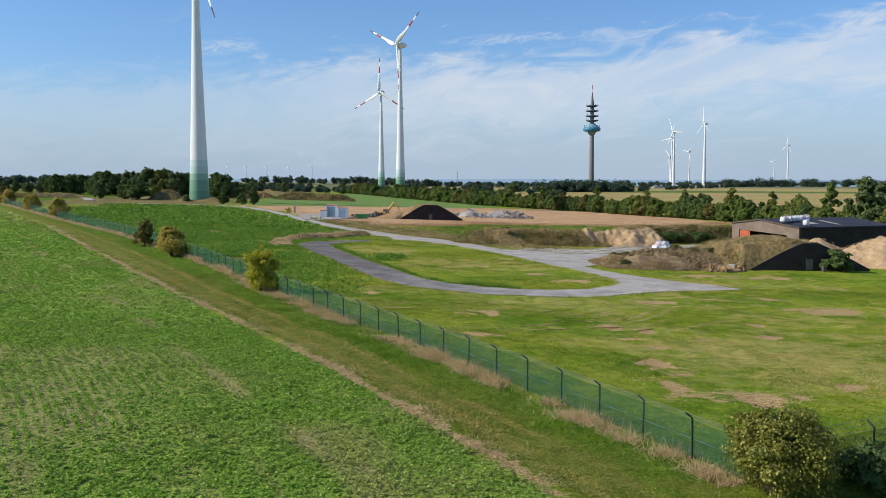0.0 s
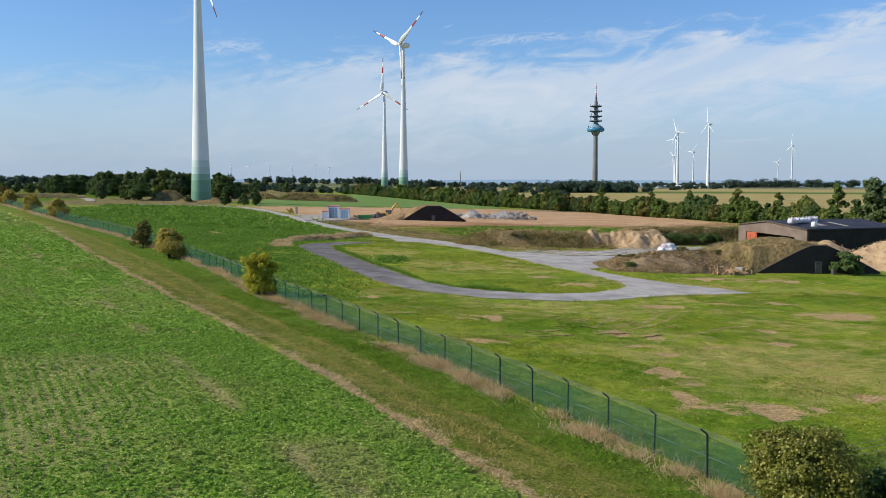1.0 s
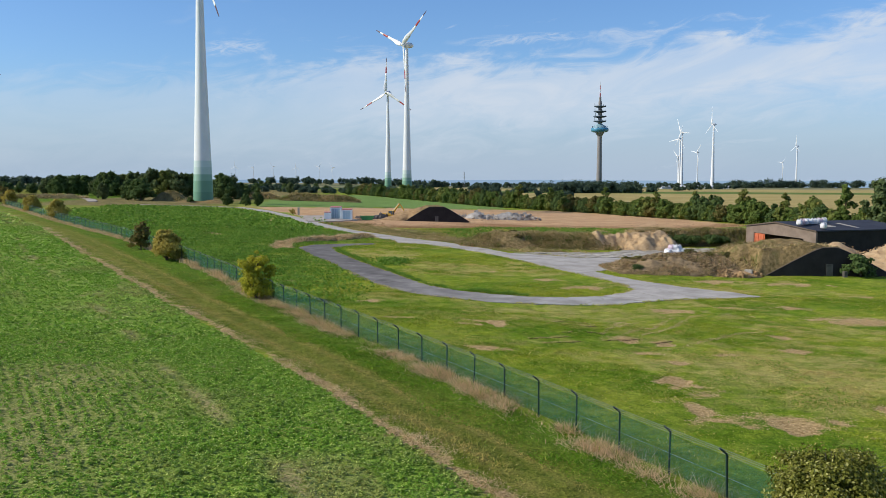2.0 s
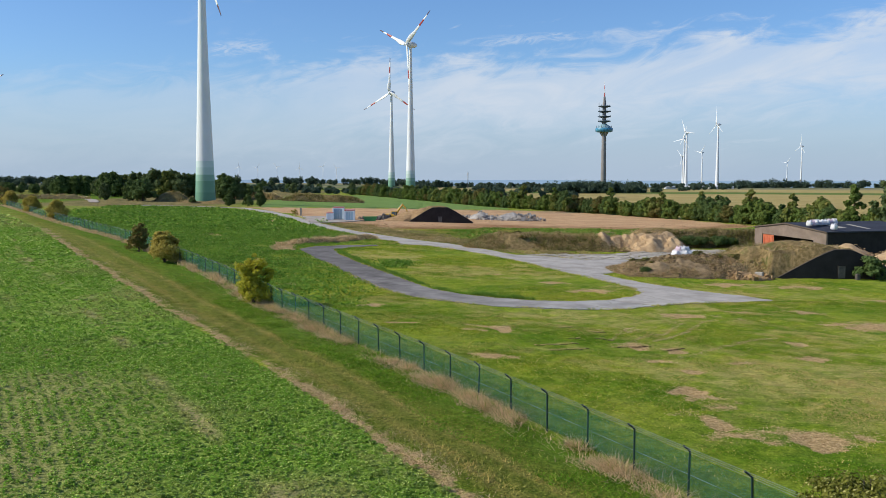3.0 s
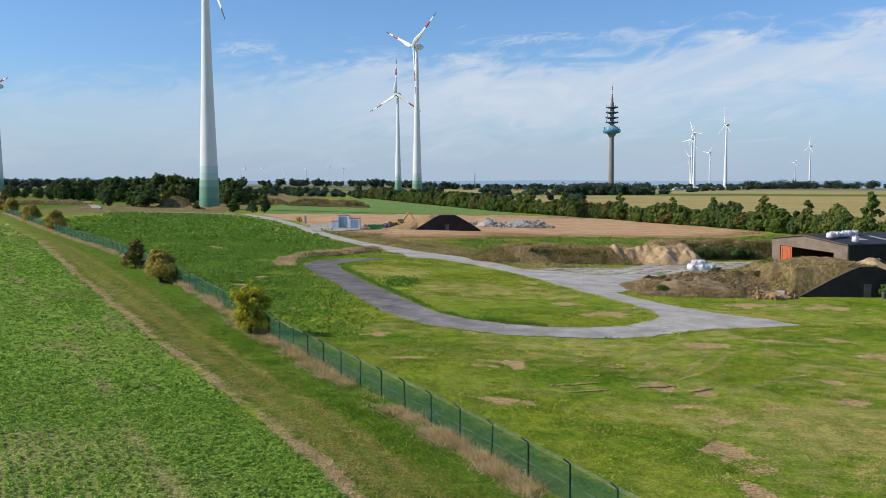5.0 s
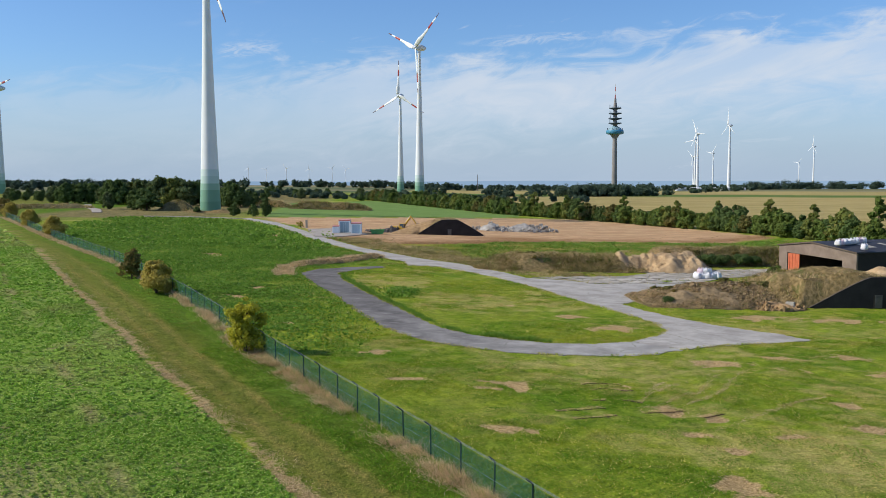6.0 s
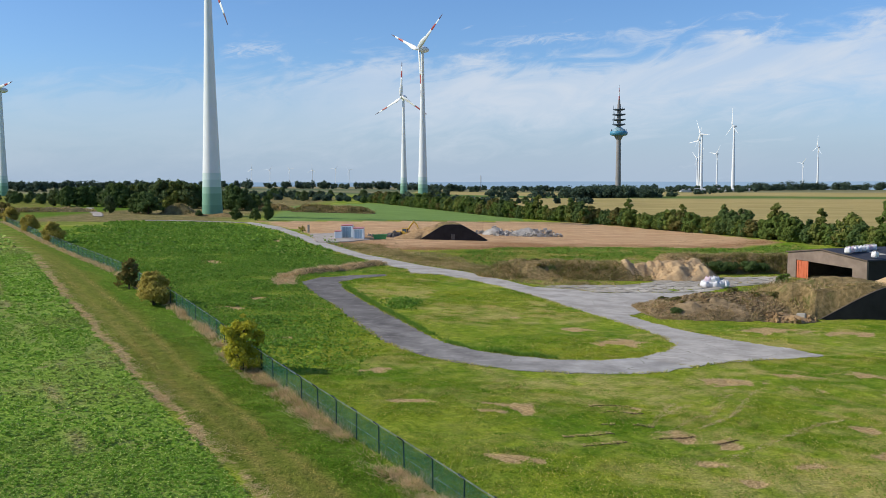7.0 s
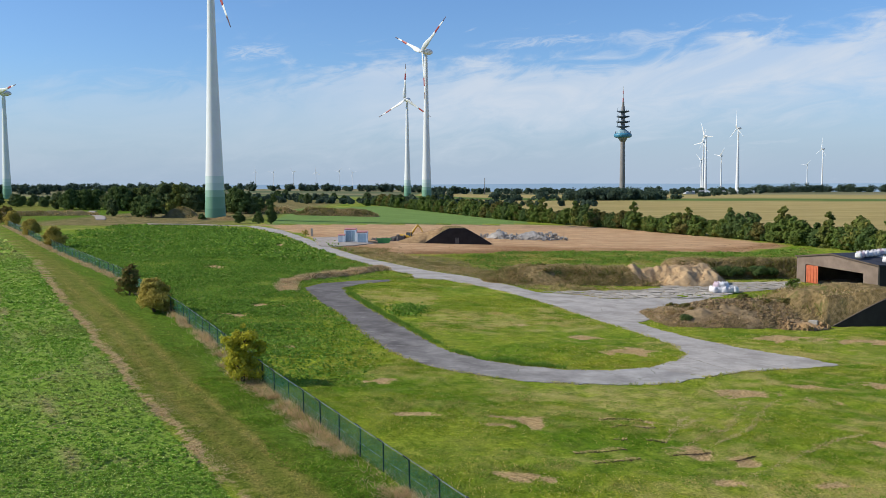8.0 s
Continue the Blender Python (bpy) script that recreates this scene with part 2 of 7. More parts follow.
M["bitumen"] = plain("bitumen", (0.030, 0.032, 0.042), (0.060, 0.063, 0.078), 0.75, 0.3, 0, 0.02, 4)
M["orange_paint"] = plain("orange_paint", (0.42, 0.085, 0.035), (0.60, 0.17, 0.075), 0.5, 0.8)
M["bag_white"] = plain("bag_white", (0.62, 0.60, 0.60), (0.82, 0.81, 0.82), 0.6, 1.4, 0, 0.03, 6)
M["bag_purple"] = plain("bag_purple", (0.55, 0.38, 0.44), (0.78, 0.66, 0.69), 0.6, 1.4)
M["container_white"] = plain("container_white", (0.76, 0.79, 0.80), (0.86, 0.88, 0.88), 0.45, 0.6)
M["container_blue"] = plain("container_blue", (0.27, 0.37, 0.43), (0.38, 0.48, 0.54), 0.45, 0.6)
M["container_pale"] = plain("container_pale", (0.38, 0.53, 0.60), (0.50, 0.65, 0.70), 0.45, 0.6)
M["container_red"] = plain("container_red", (0.50, 0.16, 0.12), (0.62, 0.26, 0.21), 0.5, 0.6)
M["skip_green"] = plain("skip_green", (0.05, 0.25, 0.06), (0.09, 0.36, 0.10), 0.5, 0.6)
M["digger_yellow"] = plain("digger_yellow", (0.50, 0.29, 0.03), (0.66, 0.40, 0.05), 0.45, 0.8)
M["rubber"] = plain("rubber", (0.015, 0.015, 0.015), (0.035, 0.033, 0.03), 0.8, 2.0)
M["scrap"] = plain("scrap", (0.06, 0.055, 0.05), (0.22, 0.20, 0.18), 0.6, 0.8, 0.4)
M["barn_white"] = plain("barn_white", (0.55, 0.57, 0.58), (0.72, 0.73, 0.73), 0.6, 0.05)
M["roof_edge"] = plain("roof_edge", (0.075, 0.055, 0.042), (0.17, 0.13, 0.10), 0.8, 1.5)


# ---- shared geometry helpers ----
def drop(d):
    """The hill ends and the land falls away to the plain."""
    u = min(max((d - 1950) / 1100, 0), 1)
    return 75 * u * u * (3 - 2 * u)


def gz(x, y):
    """Height of the ground: it falls gently to the right and levels out."""
    return -drop(math.hypot(x, y)) - 0.035 * (60 * math.tanh(x / 60) if x > 0 else 160 * math.tanh(x / 160)) if math.hypot(x, y) > 1900 else -0.035 * (60 * math.tanh(x / 60) if x > 0 else 160 * math.tanh(x / 160))


def gz_np(x, y):
    u = np.clip((np.hypot(x, y) - 1950) / 1100, 0, 1)
    return np.where(x > 0, -2.1 * np.tanh(x / 60), -5.6 * np.tanh(x / 160)) - 75 * u * u * (3 - 2 * u)


def mesh_of(name, verts, faces, material, smooth=False):
    me = bpy.data.meshes.new(name)
    me.from_pydata([tuple(v) for v in verts], [], [tuple(f) for f in faces])
    me.materials.append(material)
    if smooth:
        me.polygons.foreach_set("use_smooth", [True] * len(me.polygons))
    me.update()
    return me


def tri_mesh(name, verts, faces, material):
    """A mesh from numpy arrays of corners and of equal-sided faces."""
    verts, faces = np.asarray(verts, np.float32), np.asarray(faces, np.int32)
    me = bpy.data.meshes.new(name)
    n, k = faces.shape
    me.vertices.add(len(verts))
    me.vertices.foreach_set("co", verts.ravel())
    me.loops.add(n * k)
    me.loops.foreach_set("vertex_index", faces.ravel())
    me.polygons.add(n)
    me.polygons.foreach_set("loop_start", np.arange(0, n * k, k, dtype=np.int32))
    me.materials.append(material)
    me.update(calc_edges=True)
    return me


def part(name, bm, material, parent, label=""):
    """Links a bmesh (or a ready mesh) as one mesh object under a thing or a part."""
    if isinstance(bm, bpy.types.Mesh):
        me = bm
    else:
        me = bpy.data.meshes.new(name)
        bm.normal_update()
        bm.to_mesh(me)
        bm.free()
        me.materials.append(material)
    ob = new(name, me)
    ob.parent = parent
    if label:
        ob["label"] = label
    return ob


def base(name, x, y, label, category, group="", kind="", turn=0.0, z=None):
    e = new(name)
    e.matrix_world = pose(x, y, gz(x, y) if z is None else z, 0, 0, turn)
    return tagged(e, label, category, group, kind)


def add_box(bm, lo, hi, bevel=0.0, m=None):
    vs = [bm.verts.new((x, y, z)) for z in (lo[2], hi[2]) for y in (lo[1], hi[1]) for x in (lo[0], hi[0])]
    fs = [bm.faces.new([vs[i] for i in f]) for f in ((0, 2, 3, 1), (4, 5, 7, 6), (0, 1, 5, 4), (2, 6, 7, 3), (0, 4, 6, 2), (1, 3, 7, 5))]
    if bevel:
        edges = list({e for f in fs for e in f.edges})
        r = bmesh.ops.bevel(bm, geom=edges, offset=bevel, segments=1, affect="EDGES")
        vs = list({v for f in r["faces"] for v in f.verts} | {v for v in vs if v.is_valid})
    if m is not None:
        bmesh.ops.transform(bm, matrix=m, verts=[v for v in vs if v.is_valid])
    return bm


def box(lo, hi, bevel=0.0):
    return add_box(bmesh.new(), lo, hi, bevel)


def add_tube(bm, rings, sides=12, cap=True):
    """Rings of (centre, radius) along a path: a tapered tube."""
    loops = []
    for i, (c, r) in enumerate(rings):
        c = Vector(c)
        a = Vector(rings[max(i - 1, 0)][0])
        b = Vector(rings[min(i + 1, len(rings) - 1)][0])
        d = (b - a).normalized() if (b - a).length > 1e-6 else Vector((0, 0, 1))
        q = d.to_track_quat("Z", "Y")
        loops.append([bm.verts.new(c + q @ Vector((r * math.cos(k * math.tau / sides), r * math.sin(k * math.tau / sides), 0))) for k in range(sides)])
    for a, b in zip(loops, loops[1:]):
        for k in range(sides):
            f = bm.faces.new((a[k], a[(k + 1) % sides], b[(k + 1) % sides], b[k]))
            f.smooth = True
    if cap:
        bm.faces.new([bm.verts.new(v.co) for v in loops[0][::-1]])
        bm.faces.new([bm.verts.new(v.co) for v in loops[-1]])
    return bm


def tube(rings, sides=12):
    return add_tube(bmesh.new(), rings, sides)


class Noise2:
    """Smooth value noise for shaping land."""

    def __init__(self, seed, cell):
        self.g, self.cell = np.random.RandomState(seed).rand(256, 256), cell

    def __call__(self, x, y):
        x, y = np.asarray(x, float) / self.cell, np.asarray(y, float) / self.cell
        i, j = np.floor(x).astype(int), np.floor(y).astype(int)
        u, v = x - i, y - j
        u, v = u * u * (3 - 2 * u), v * v * (3 - 2 * v)
        g = self.g
        a, b = g[i % 256, j % 256], g[(i + 1) % 256, j % 256]
        c, d = g[i % 256, (j + 1) % 256], g[(i + 1) % 256, (j + 1) % 256]
        return (a * (1 - u) + b * u) * (1 - v) + (c * (1 - u) + d * u) * v


def line_x(poly, y):
    """x of a line, given from near to far, at y."""
    return np.interp(y, [p[1] for p in poly], [p[0] for p in poly])


def inside(poly, x, y):
    r = np.zeros(np.shape(x), bool)
    for (x0, y0), (x1, y1) in zip(poly, poly[1:] + poly[:1]):
        cross = ((y0 > y) != (y1 > y)) & (x < (x1 - x0) * (y - y0) / (y1 - y0 + 1e-12) + x0)
        r ^= cross
    return r


# ---- plan: lines of the place ----
FENCE = [(15.3, 31.2), (13.2, 35.6), (6.3, 49.4), (-0.6, 62.5), (-7.7, 75.3), (-17.3, 92.9), (-26.9, 112.1), (-36.3, 130.2),
         (-59.6, 172.0), (-92.2, 221.5), (-112.0, 253.0), (-160.0, 331.0)]
FENCE_SIDE = [(15.3, 31.2), (19.2, 31.9), (22.6, 33.8), (40.0, 45.0), (62.0, 60.0)]
BORDER = [(14.0, 10.0), (5.9, 28.6), (1.0, 38.2), (-6.8, 53.2), (-16.0, 69.9), (-25.2, 85.3), (-39.5, 110.5), (-63.8, 154.0), (-92.3, 206.7), (-170.0, 330.0), (-420.0, 700.0)]
ROAD = [(-27.0, 169.9), (-22.6, 155.6), (-17.0, 140.7), (-11.2, 123.1), (-7.6, 113.2), (-4.2, 107.3), (-0.5, 103.8), (3.5, 101.5), (7.9, 99.9),
        (12.9, 99.6), (18.1, 100.1), (22.4, 101.7), (26.1, 104.8), (29.9, 107.6), (35.5, 109.8), (39.1, 111.1), (43.4, 112.8),
        (41.0, 117.3), (38.7, 118.9), (34.7, 123.2), (31.2, 128.8), (28.2, 135.1), (26.3, 141.3), (32.2, 148.9), (40.2, 159.6), (44.3, 170.6),
        (36.0, 170.8), (26.5, 168.0), (22.5, 172.0), (14.6, 174.6), (10.1, 185.0), (2.6, 198.3), (-5.9, 207.4), (-14.1, 220.7), (-22.0, 233.2),
        (-34.2, 262.0), (-47.3, 298.2), (-63.4, 340.0), (-79.4, 366.0), (-82.0, 361.0), (-76.7, 350.0), (-59.0, 316.0), (-38.7, 259.5), (-25.6, 228.6),
        (-12.9, 202.9), (-9.3, 199.0), (-8.4, 191.5), (-2.0, 190.4), (3.5, 183.1), (9.4, 173.2), (14.3, 160.7), (19.0, 147.6), (20.8, 142.4),
        (24.5, 132.2), (27.1, 124.1), (27.4, 118.1), (25.3, 113.7), (21.1, 109.0), (16.4, 106.8), (11.5, 106.4), (6.8, 107.7), (2.6, 110.3),
        (-1.2, 114.7), (-4.1, 122.4), (-8.3, 133.6), (-13.6, 147.9), (-18.6, 163.0), (-20.2, 171.5), (-18.0, 178.5), (-12.5, 185.0), (-13.3, 187.6), (-19.2, 183.6), (-24.8, 177.8)]
YARD = [(22.5, 172.4), (26.5, 168.4), (36.0, 171.2), (44.3, 171.0), (52.7, 181.5), (66.6, 190.5), (71.5, 201.6), (57.0, 197.5), (50.0, 196.0), (34.5, 182.5), (15.5, 176.0)]
BROWN = [(-51.9, 320.7), (-79.0, 374.0), (-27.0, 412.0), (25.0, 441.0), (52.0, 447.0), (85.0, 407.0), (98.0, 367.0), (112.0, 314.0),
         (84.0, 284.0), (50.0, 283.5), (24.0, 276.0), (-1.0, 256.0), (-20.0, 246.0), (-33.0, 268.0)]
FIELD_GREEN = [(-77.0, 379.0), (-27.0, 416.0), (25.0, 446.0), (38.0, 470.0), (30.0, 533.0), (-10.0, 640.0), (-60.0, 660.0), (-100.0, 560.0)]
HEDGE = [(150.0, 236.0), (127.0, 279.0), (115.0, 322.0), (105.0, 353.0), (90.0, 381.0), (75.0, 422.0), (53.0, 457.0), (28.0, 497.0), (-8.0, 575.0), (-60.0, 690.0)]

RUTS = [(12.0, 86.3, 15.7, 86.7), (12.4, 83.7, 16.2, 84.2), (14.7, 80.5, 16.4, 80.4), (15.7, 77.3, 19.1, 78.1), (8.6, 76.9, 12.7, 78.2), (9.7, 74.6, 13.3, 76.0), (20.0, 76.1, 21.9, 77.5), (12.2, 80.8, 13.4, 80.5)]
TYRES = [(16.0, 77.3, 22.2, 84.4), (22.2, 84.4, 30.4, 100.5), (18.3, 84.0, 22.7, 89.3), (22.7, 89.3, 31.9, 99.3), (17.8, 77.0, 23.8, 84.0), (23.8, 84.0, 32.0, 99.0), (20.0, 72.0, 33.0, 84.0), (16.0, 80.0, 22.7, 93.5)]
n05 = Noise2(2, 0.9)
n2, n7, n20, n60 = Noise2(3, 2.0), Noise2(4, 7.0), Noise2(5, 20.0), Noise2(6, 60.0)


def line_gap(line, x, y, closed=True):
    """Distance to a broken line."""
    best = np.full(np.shape(x), 1e9)
    for (x0, y0), (x1, y1) in zip(line, line[1:] + (line[:1] if closed else [])):
        dx, dy = x1 - x0, y1 - y0
        t = np.clip(((x - x0) * dx + (y - y0) * dy) / (dx * dx + dy * dy + 1e-9), 0, 1)
        best = np.minimum(best, np.hypot(x - x0 - t * dx, y - y0 - t * dy))
    return best


def road_flat(x, y):
    """0 on the lane, 1 from two metres beside it."""
    g = line_gap(ROAD, x, y)
    return np.where(inside(ROAD, x, y), 0.0, np.clip(g / 2.0, 0, 1))


def relief(x, y):
    """Small humps of the land."""
    near = np.clip((260 - np.hypot(x, y)) / 120, 0, 1)
    return near * road_flat(x, y) * ((n2(x, y) - 0.5) * 0.20 + (n7(x, y) - 0.5) * 0.28 + (n05(x, y) - 0.5) * 0.14)


def dryness(x, y):
    """How far the meadow grass has yellowed."""
    mown = Noise2(9, 1.0)(x * 0.5 + y * 0.1, y * 0.8)
    s = 0.40 * n20(x + 31, y) + 0.32 * n7(x, y + 17) + 0.28 * mown + 0.26 * n2(x, y) + 0.20 * n05(x + 5, y) - 0.11
    heart = np.clip(1.35 - np.hypot((x - 30) / 30, (y - 64) / 34), 0, 1)
    lush = np.clip((line_gap(FENCE, x, y, False) - 3) / 18, 0, 1)
    return np.clip((s - 0.70 + 0.14 * heart + 0.12 * np.clip(1.4 - np.hypot((x - 48) / 30, (y - 112) / 26), 0, 1)) * 4.2, 0, 1) * (0.15 + 0.85 * lush)


def track_at(x, y):
    b, f = line_x(BORDER, y), line_x(FENCE, y)
    w = (x - b) / np.maximum(f - b, 0.5)
    t = 0.80 * np.exp(-((w - 0.44) / 0.045) ** 2) + 0.70 * np.exp(-((w - 0.19) / 0.06) ** 2) + 0.30 * np.exp(-((w - 0.31) / 0.15) ** 2) + 0.15 * np.exp(-((w - 0.72) / 0.10) ** 2)
    return np.clip(t * (0.65 + 0.5 * Noise2(10, 1.0)(x * 0.5 + y * 0.3, y * 0.3) + 0.5 * (n05(x, y) - 0.4)), 0, 1)


def worn_dirt(x, y):
    """Bare strip between crop and verge: 1 in its middle."""
    b = line_x(BORDER, y)
    w = (n2(x, y) - 0.5) * 1.1 + (n05(x, y) - 0.5) * 0.7
    return np.clip(1.3 - np.abs(x - b + w + (n7(y, x) - 0.5) * 0.8) / 0.62, 0, 1) * np.clip(0.15 + n7(x, y) * 1.3 + 0.5 * n2(y, x), 0, 1)


# ---- ground: one sheet to the horizon ----
def axis(lo, hi, step, far_lo, far_hi, grow=1.16):
    mid = list(np.arange(lo, hi + 1e-6, step))
    a, s = [], step
    v = lo
    while v > far_lo:
        s *= grow
        v -= s
        a.append(v)
    b, s, v = [], step, hi
    while v < far_hi:
        s *= grow
        v += s
        b.append(v)
    return np.array(a[::-1] + mid + b)


gx, gy = axis(-62, 62, 0.5, -4700, 4700, 1.09), axis(18, 210, 0.5, -700, 4700, 1.055)
X, Y = np.meshgrid(gx, gy)
Z = gz_np(X, Y)
Z = Z + relief(X, Y) + (n60(X, Y) - 0.5) * 0.6 * np.clip(np.hypot(X, Y) / 300 - 0.6, 0, 1)
bx, fx = line_x(BORDER, Y), line_x(FENCE, Y)
fx = np.where(Y < 31.2, 60.0, fx)
wob = (n2(X, Y) - 0.5) * 0.9
crop_mask = np.clip((bx - 0.5 + wob * 0.6 - X) / 0.5, 0, 1)
row_u = (X - bx) * 0.87                   # metres from the border, across the sown rows
row_v = Y * 1.15
along_rows = Noise2(8, 1.0)
bare_mask = np.clip(np.exp(-((row_u + 8.3 + (n20(X, Y) - 0.5)) / 0.55) ** 2) * np.clip(n7(X, Y) * 3.0 - 1.3, 0, 1)
                    + np.exp(-((row_u + 21.5 + (n20(X, Y) - 0.5)) / 0.7) ** 2) * np.clip(n7(Y, X) * 3.0 - 1.3, 0, 1)
                    + 0.55 * np.clip((n20(X + 200, Y * 0.6) - 0.50) * 2.4, 0, 1) * np.clip((along_rows(row_u * 1.3, row_v * 0.12) - 0.45) * 3.0, 0, 1), 0, 1)
bare_mask = np.maximum(bare_mask, 0.6 * np.clip(1.25 * np.exp(-(((X + 25) / 9) ** 2 + ((Y - 43) / 17) ** 2)) * (0.4 + 1.1 * n7(X, Y)), 0, 1))
strip_mask = worn_dirt(X, Y)
verge_mask = np.clip((X - bx) / 0.6, 0, 1) * np.clip((fx - X) / 0.8, 0, 1)
track_mask = verge_mask * track_at(X, Y)
soil_mask = inside(BROWN, X + (n7(X, Y) - 0.5) * 5, Y + (n7(Y, X) - 0.5) * 5).astype(float)
field_mask = inside(FIELD_GREEN, X, Y).astype(float)
hx = line_x(HEDGE, Y)
gold_mask = np.clip((X - hx - 4) / 6, 0, 1) * (Y > 150) * (np.hypot(X, Y) < 1500)
dist = np.hypot(X, Y)
band = gold_mask * np.clip((dist - 1030) / 25, 0, 1) * np.clip((1200 - dist) / 25, 0, 1)
far_mask = np.clip((dist - 900) / 200, 0, 1)
GREEN_REAR = [(0, 240), (8, 258), (19.5, 272), (44, 281), (84, 281), (110, 302), (104, 272), (97, 268), (65, 250), (43, 243), (15, 211), (6, 217)]
weed_mask = inside(GREEN_REAR, X + (n7(X, Y) - 0.5) * 8, Y + (n7(Y, X) - 0.5) * 8) * np.clip(0.2 + 1.1 * n7(X, Y), 0, 1) + np.clip((X - fx - 1) / 2, 0, 1) * np.clip(0.3 + n7(X, Y), 0, 1) * inside([(-14, 90), (-24, 150), (-30, 176), (-18, 205), (-40, 258), (-80, 345), (-120, 350), (-105, 245), (-50, 156)], X + (n7(X, Y) - 0.5) * 14, Y + (n20(X, Y) - 0.5) * 16)
# bare and dry patches in the meadow: centre, half length, half width
PATCHES = [(22.2, 48.9, 4.5, 1.9), (17.6, 58.9, 2.4, 4.0), (17.1, 52.5, 1.0, 1.9), (17.9, 78.2, 1.7, 1.5), (20.8, 76.2, 1.2, 1.3), (46.9, 93.5, 4.4, 3.0), (30.7, 52.9, 1.8, 1.5), (4.3, 70.8, 2.3, 1.5),
           (13.8, 85.9, 2.6, 0.7), (14.6, 83.9, 1.9, 0.6), (32.2, 73.7, 2.2, 1.6), (57.0, 114.7, 4.0, 1.8), (6.5, 85.4, 1.4, 2.0), (-3.9, 85.7, 2.6, 1.0), (-30.0, 147.0, 3.2, 2.4),
           (-51.2, 202.0, 4.2, 3.6), (-52.0, 268.5, 5.0, 5.0), (44.0, 131.1, 6.0, 2.4), (21.0, 118.5, 3.2, 2.6), (53.5, 129.6, 5.4, 1.8), (-19.1, 114.0, 2.2, 1.6), (-7.2, 98.5, 1.8, 1.4),
           (-31.9, 137.1, 2.0, 1.6), (42.8, 102.9, 2.2, 1.6), (33.0, 94.7, 2.2, 1.6), (35.1, 101.4, 3.0, 1.2), (27.5, 98.3, 2.8, 1.6),
           (18.6, 70.8, 1.2, 0.9), (33.1, 81.0, 1.9, 1.4), (25.4, 70.8, 1.6, 1.0), (20.2, 67.1, 1.3, 0.9), (3.3, 86.0, 2.0, 0.6), (3.1, 83.4, 2.0, 0.6), (8.8, 136.0, 1.8, 1.6), (16.7, 128.1, 1.8, 1.6)]
patch_mask = np.zeros_like(X)
torn = (n2(X, Y) - 0.5) * 1.1 + (n7(X, Y) - 0.5) * 0.5 + (n05(X, Y) - 0.5) * 0.9
for px, py, a, b in PATCHES:
    d = np.hypot((X - px) / a, (Y - py) / b) + torn
    patch_mask = np.maximum(patch_mask, np.clip((1.10 - d) / 0.8, 0, 1))
patch_mask *= (X > fx)
pale_mask = dryness(X, Y) * (X > fx)
scrub_mask = np.clip((Y - 315 - (n20(X, Y) - 0.5) * 50) / 25, 0, 1) * np.clip((-82 - X) / 20, 0, 1) * np.clip((900 - dist) / 100, 0, 1)
DRY_BELT = [(-34, 258), (-26, 246), (-15, 224), (-7, 211), (3, 199), (12, 186), (20, 190), (14, 203), (9, 211), (3, 222), (3, 235), (-2, 246), (-18, 248), (-32, 268)]
scrub_mask = np.maximum(scrub_mask, 0.75 * weed_mask * np.clip(n7(X + 40, Y) * 3 - 1.2, 0, 1) * (Y > 205) * (X > -4))
scrub_mask = np.maximum(scrub_mask, inside(DRY_BELT, X + (n7(X, Y) - 0.5) * 4, Y + (n7(Y, X) - 0.5) * 6) * 1.0)
lush_mask = np.clip(((X - bx) / np.maximum(fx - bx, 0.5) - 0.52 + (n7(X, Y) - 0.5) * 0.25) / 0.12, 0, 1)
torn_mask = np.clip(1.2 - line_gap([(-33, 268), (-20, 250), (-1, 260), (24, 280), (50, 287), (84, 288), (112, 316)], X, Y, False) / 13, 0, 1) * np.clip(0.2 + 1.3 * n7(X, Y), 0, 1)
torn_mask = np.maximum(torn_mask, np.clip(1.15 - np.hypot((X - 22) / 22, (Y - 288) / 10), 0, 1))
Z = Z + crop_mask * 0.04 - patch_mask * 0.05 - track_mask * 0.05

nx, ny = len(gx), len(gy)
idx = np.arange(nx * ny).reshape(ny, nx)
quads = np.stack([idx[:-1, :-1], idx[:-1, 1:], idx[1:, 1:], idx[1:, :-1]], -1).reshape(-1, 4)

m, nt, bsdf = mat("ground")


def attr(name):
    a = nt.nodes.new("ShaderNodeAttribute")
    a.attribute_name = name
    return a.outputs["Fac"]


def sharp(mask, noise_out, soft=0.25):
    """A mask whose edge is ragged by noise."""
    s = mathn(nt, "ADD", mask, mathn(nt, "MULTIPLY", mathn(nt, "SUBTRACT", noise_out, 0.5), 2.2))
    return mathn(nt, "MULTIPLY", ramp(nt, s, 0.5 - soft, 0.5 + soft), ramp(nt, mask, 0.0, 0.08))


P3 = place(nt)
fine, small, mid, big = tex_noise(nt, 5.0, 6, 0.7, P3), tex_noise(nt, 1.1, 6, 0.65, P3), tex_noise(nt, 0.22, 5, 0.6, P3), tex_noise(nt, 0.045, 4, 0.6, P3)
mow = tex_noise(nt, 1.6, 6, 0.65, place(nt, (0.6, 1.2, 1)))
grass_f = mathn(nt, "ADD", mathn(nt, "MULTIPLY", ramp(nt, small, 0.36, 0.64), 0.45), mathn(nt, "MULTIPLY", ramp(nt, fine, 0.38, 0.62), 0.55))
grass = mixrgb(nt, grass_f, (0.075, 0.140, 0.008), (0.450, 0.510, 0.056))
grass = mixrgb(nt, ramp(nt, mid, 0.45, 0.72, 0, 0.6), grass, (0.270, 0.270, 0.065))
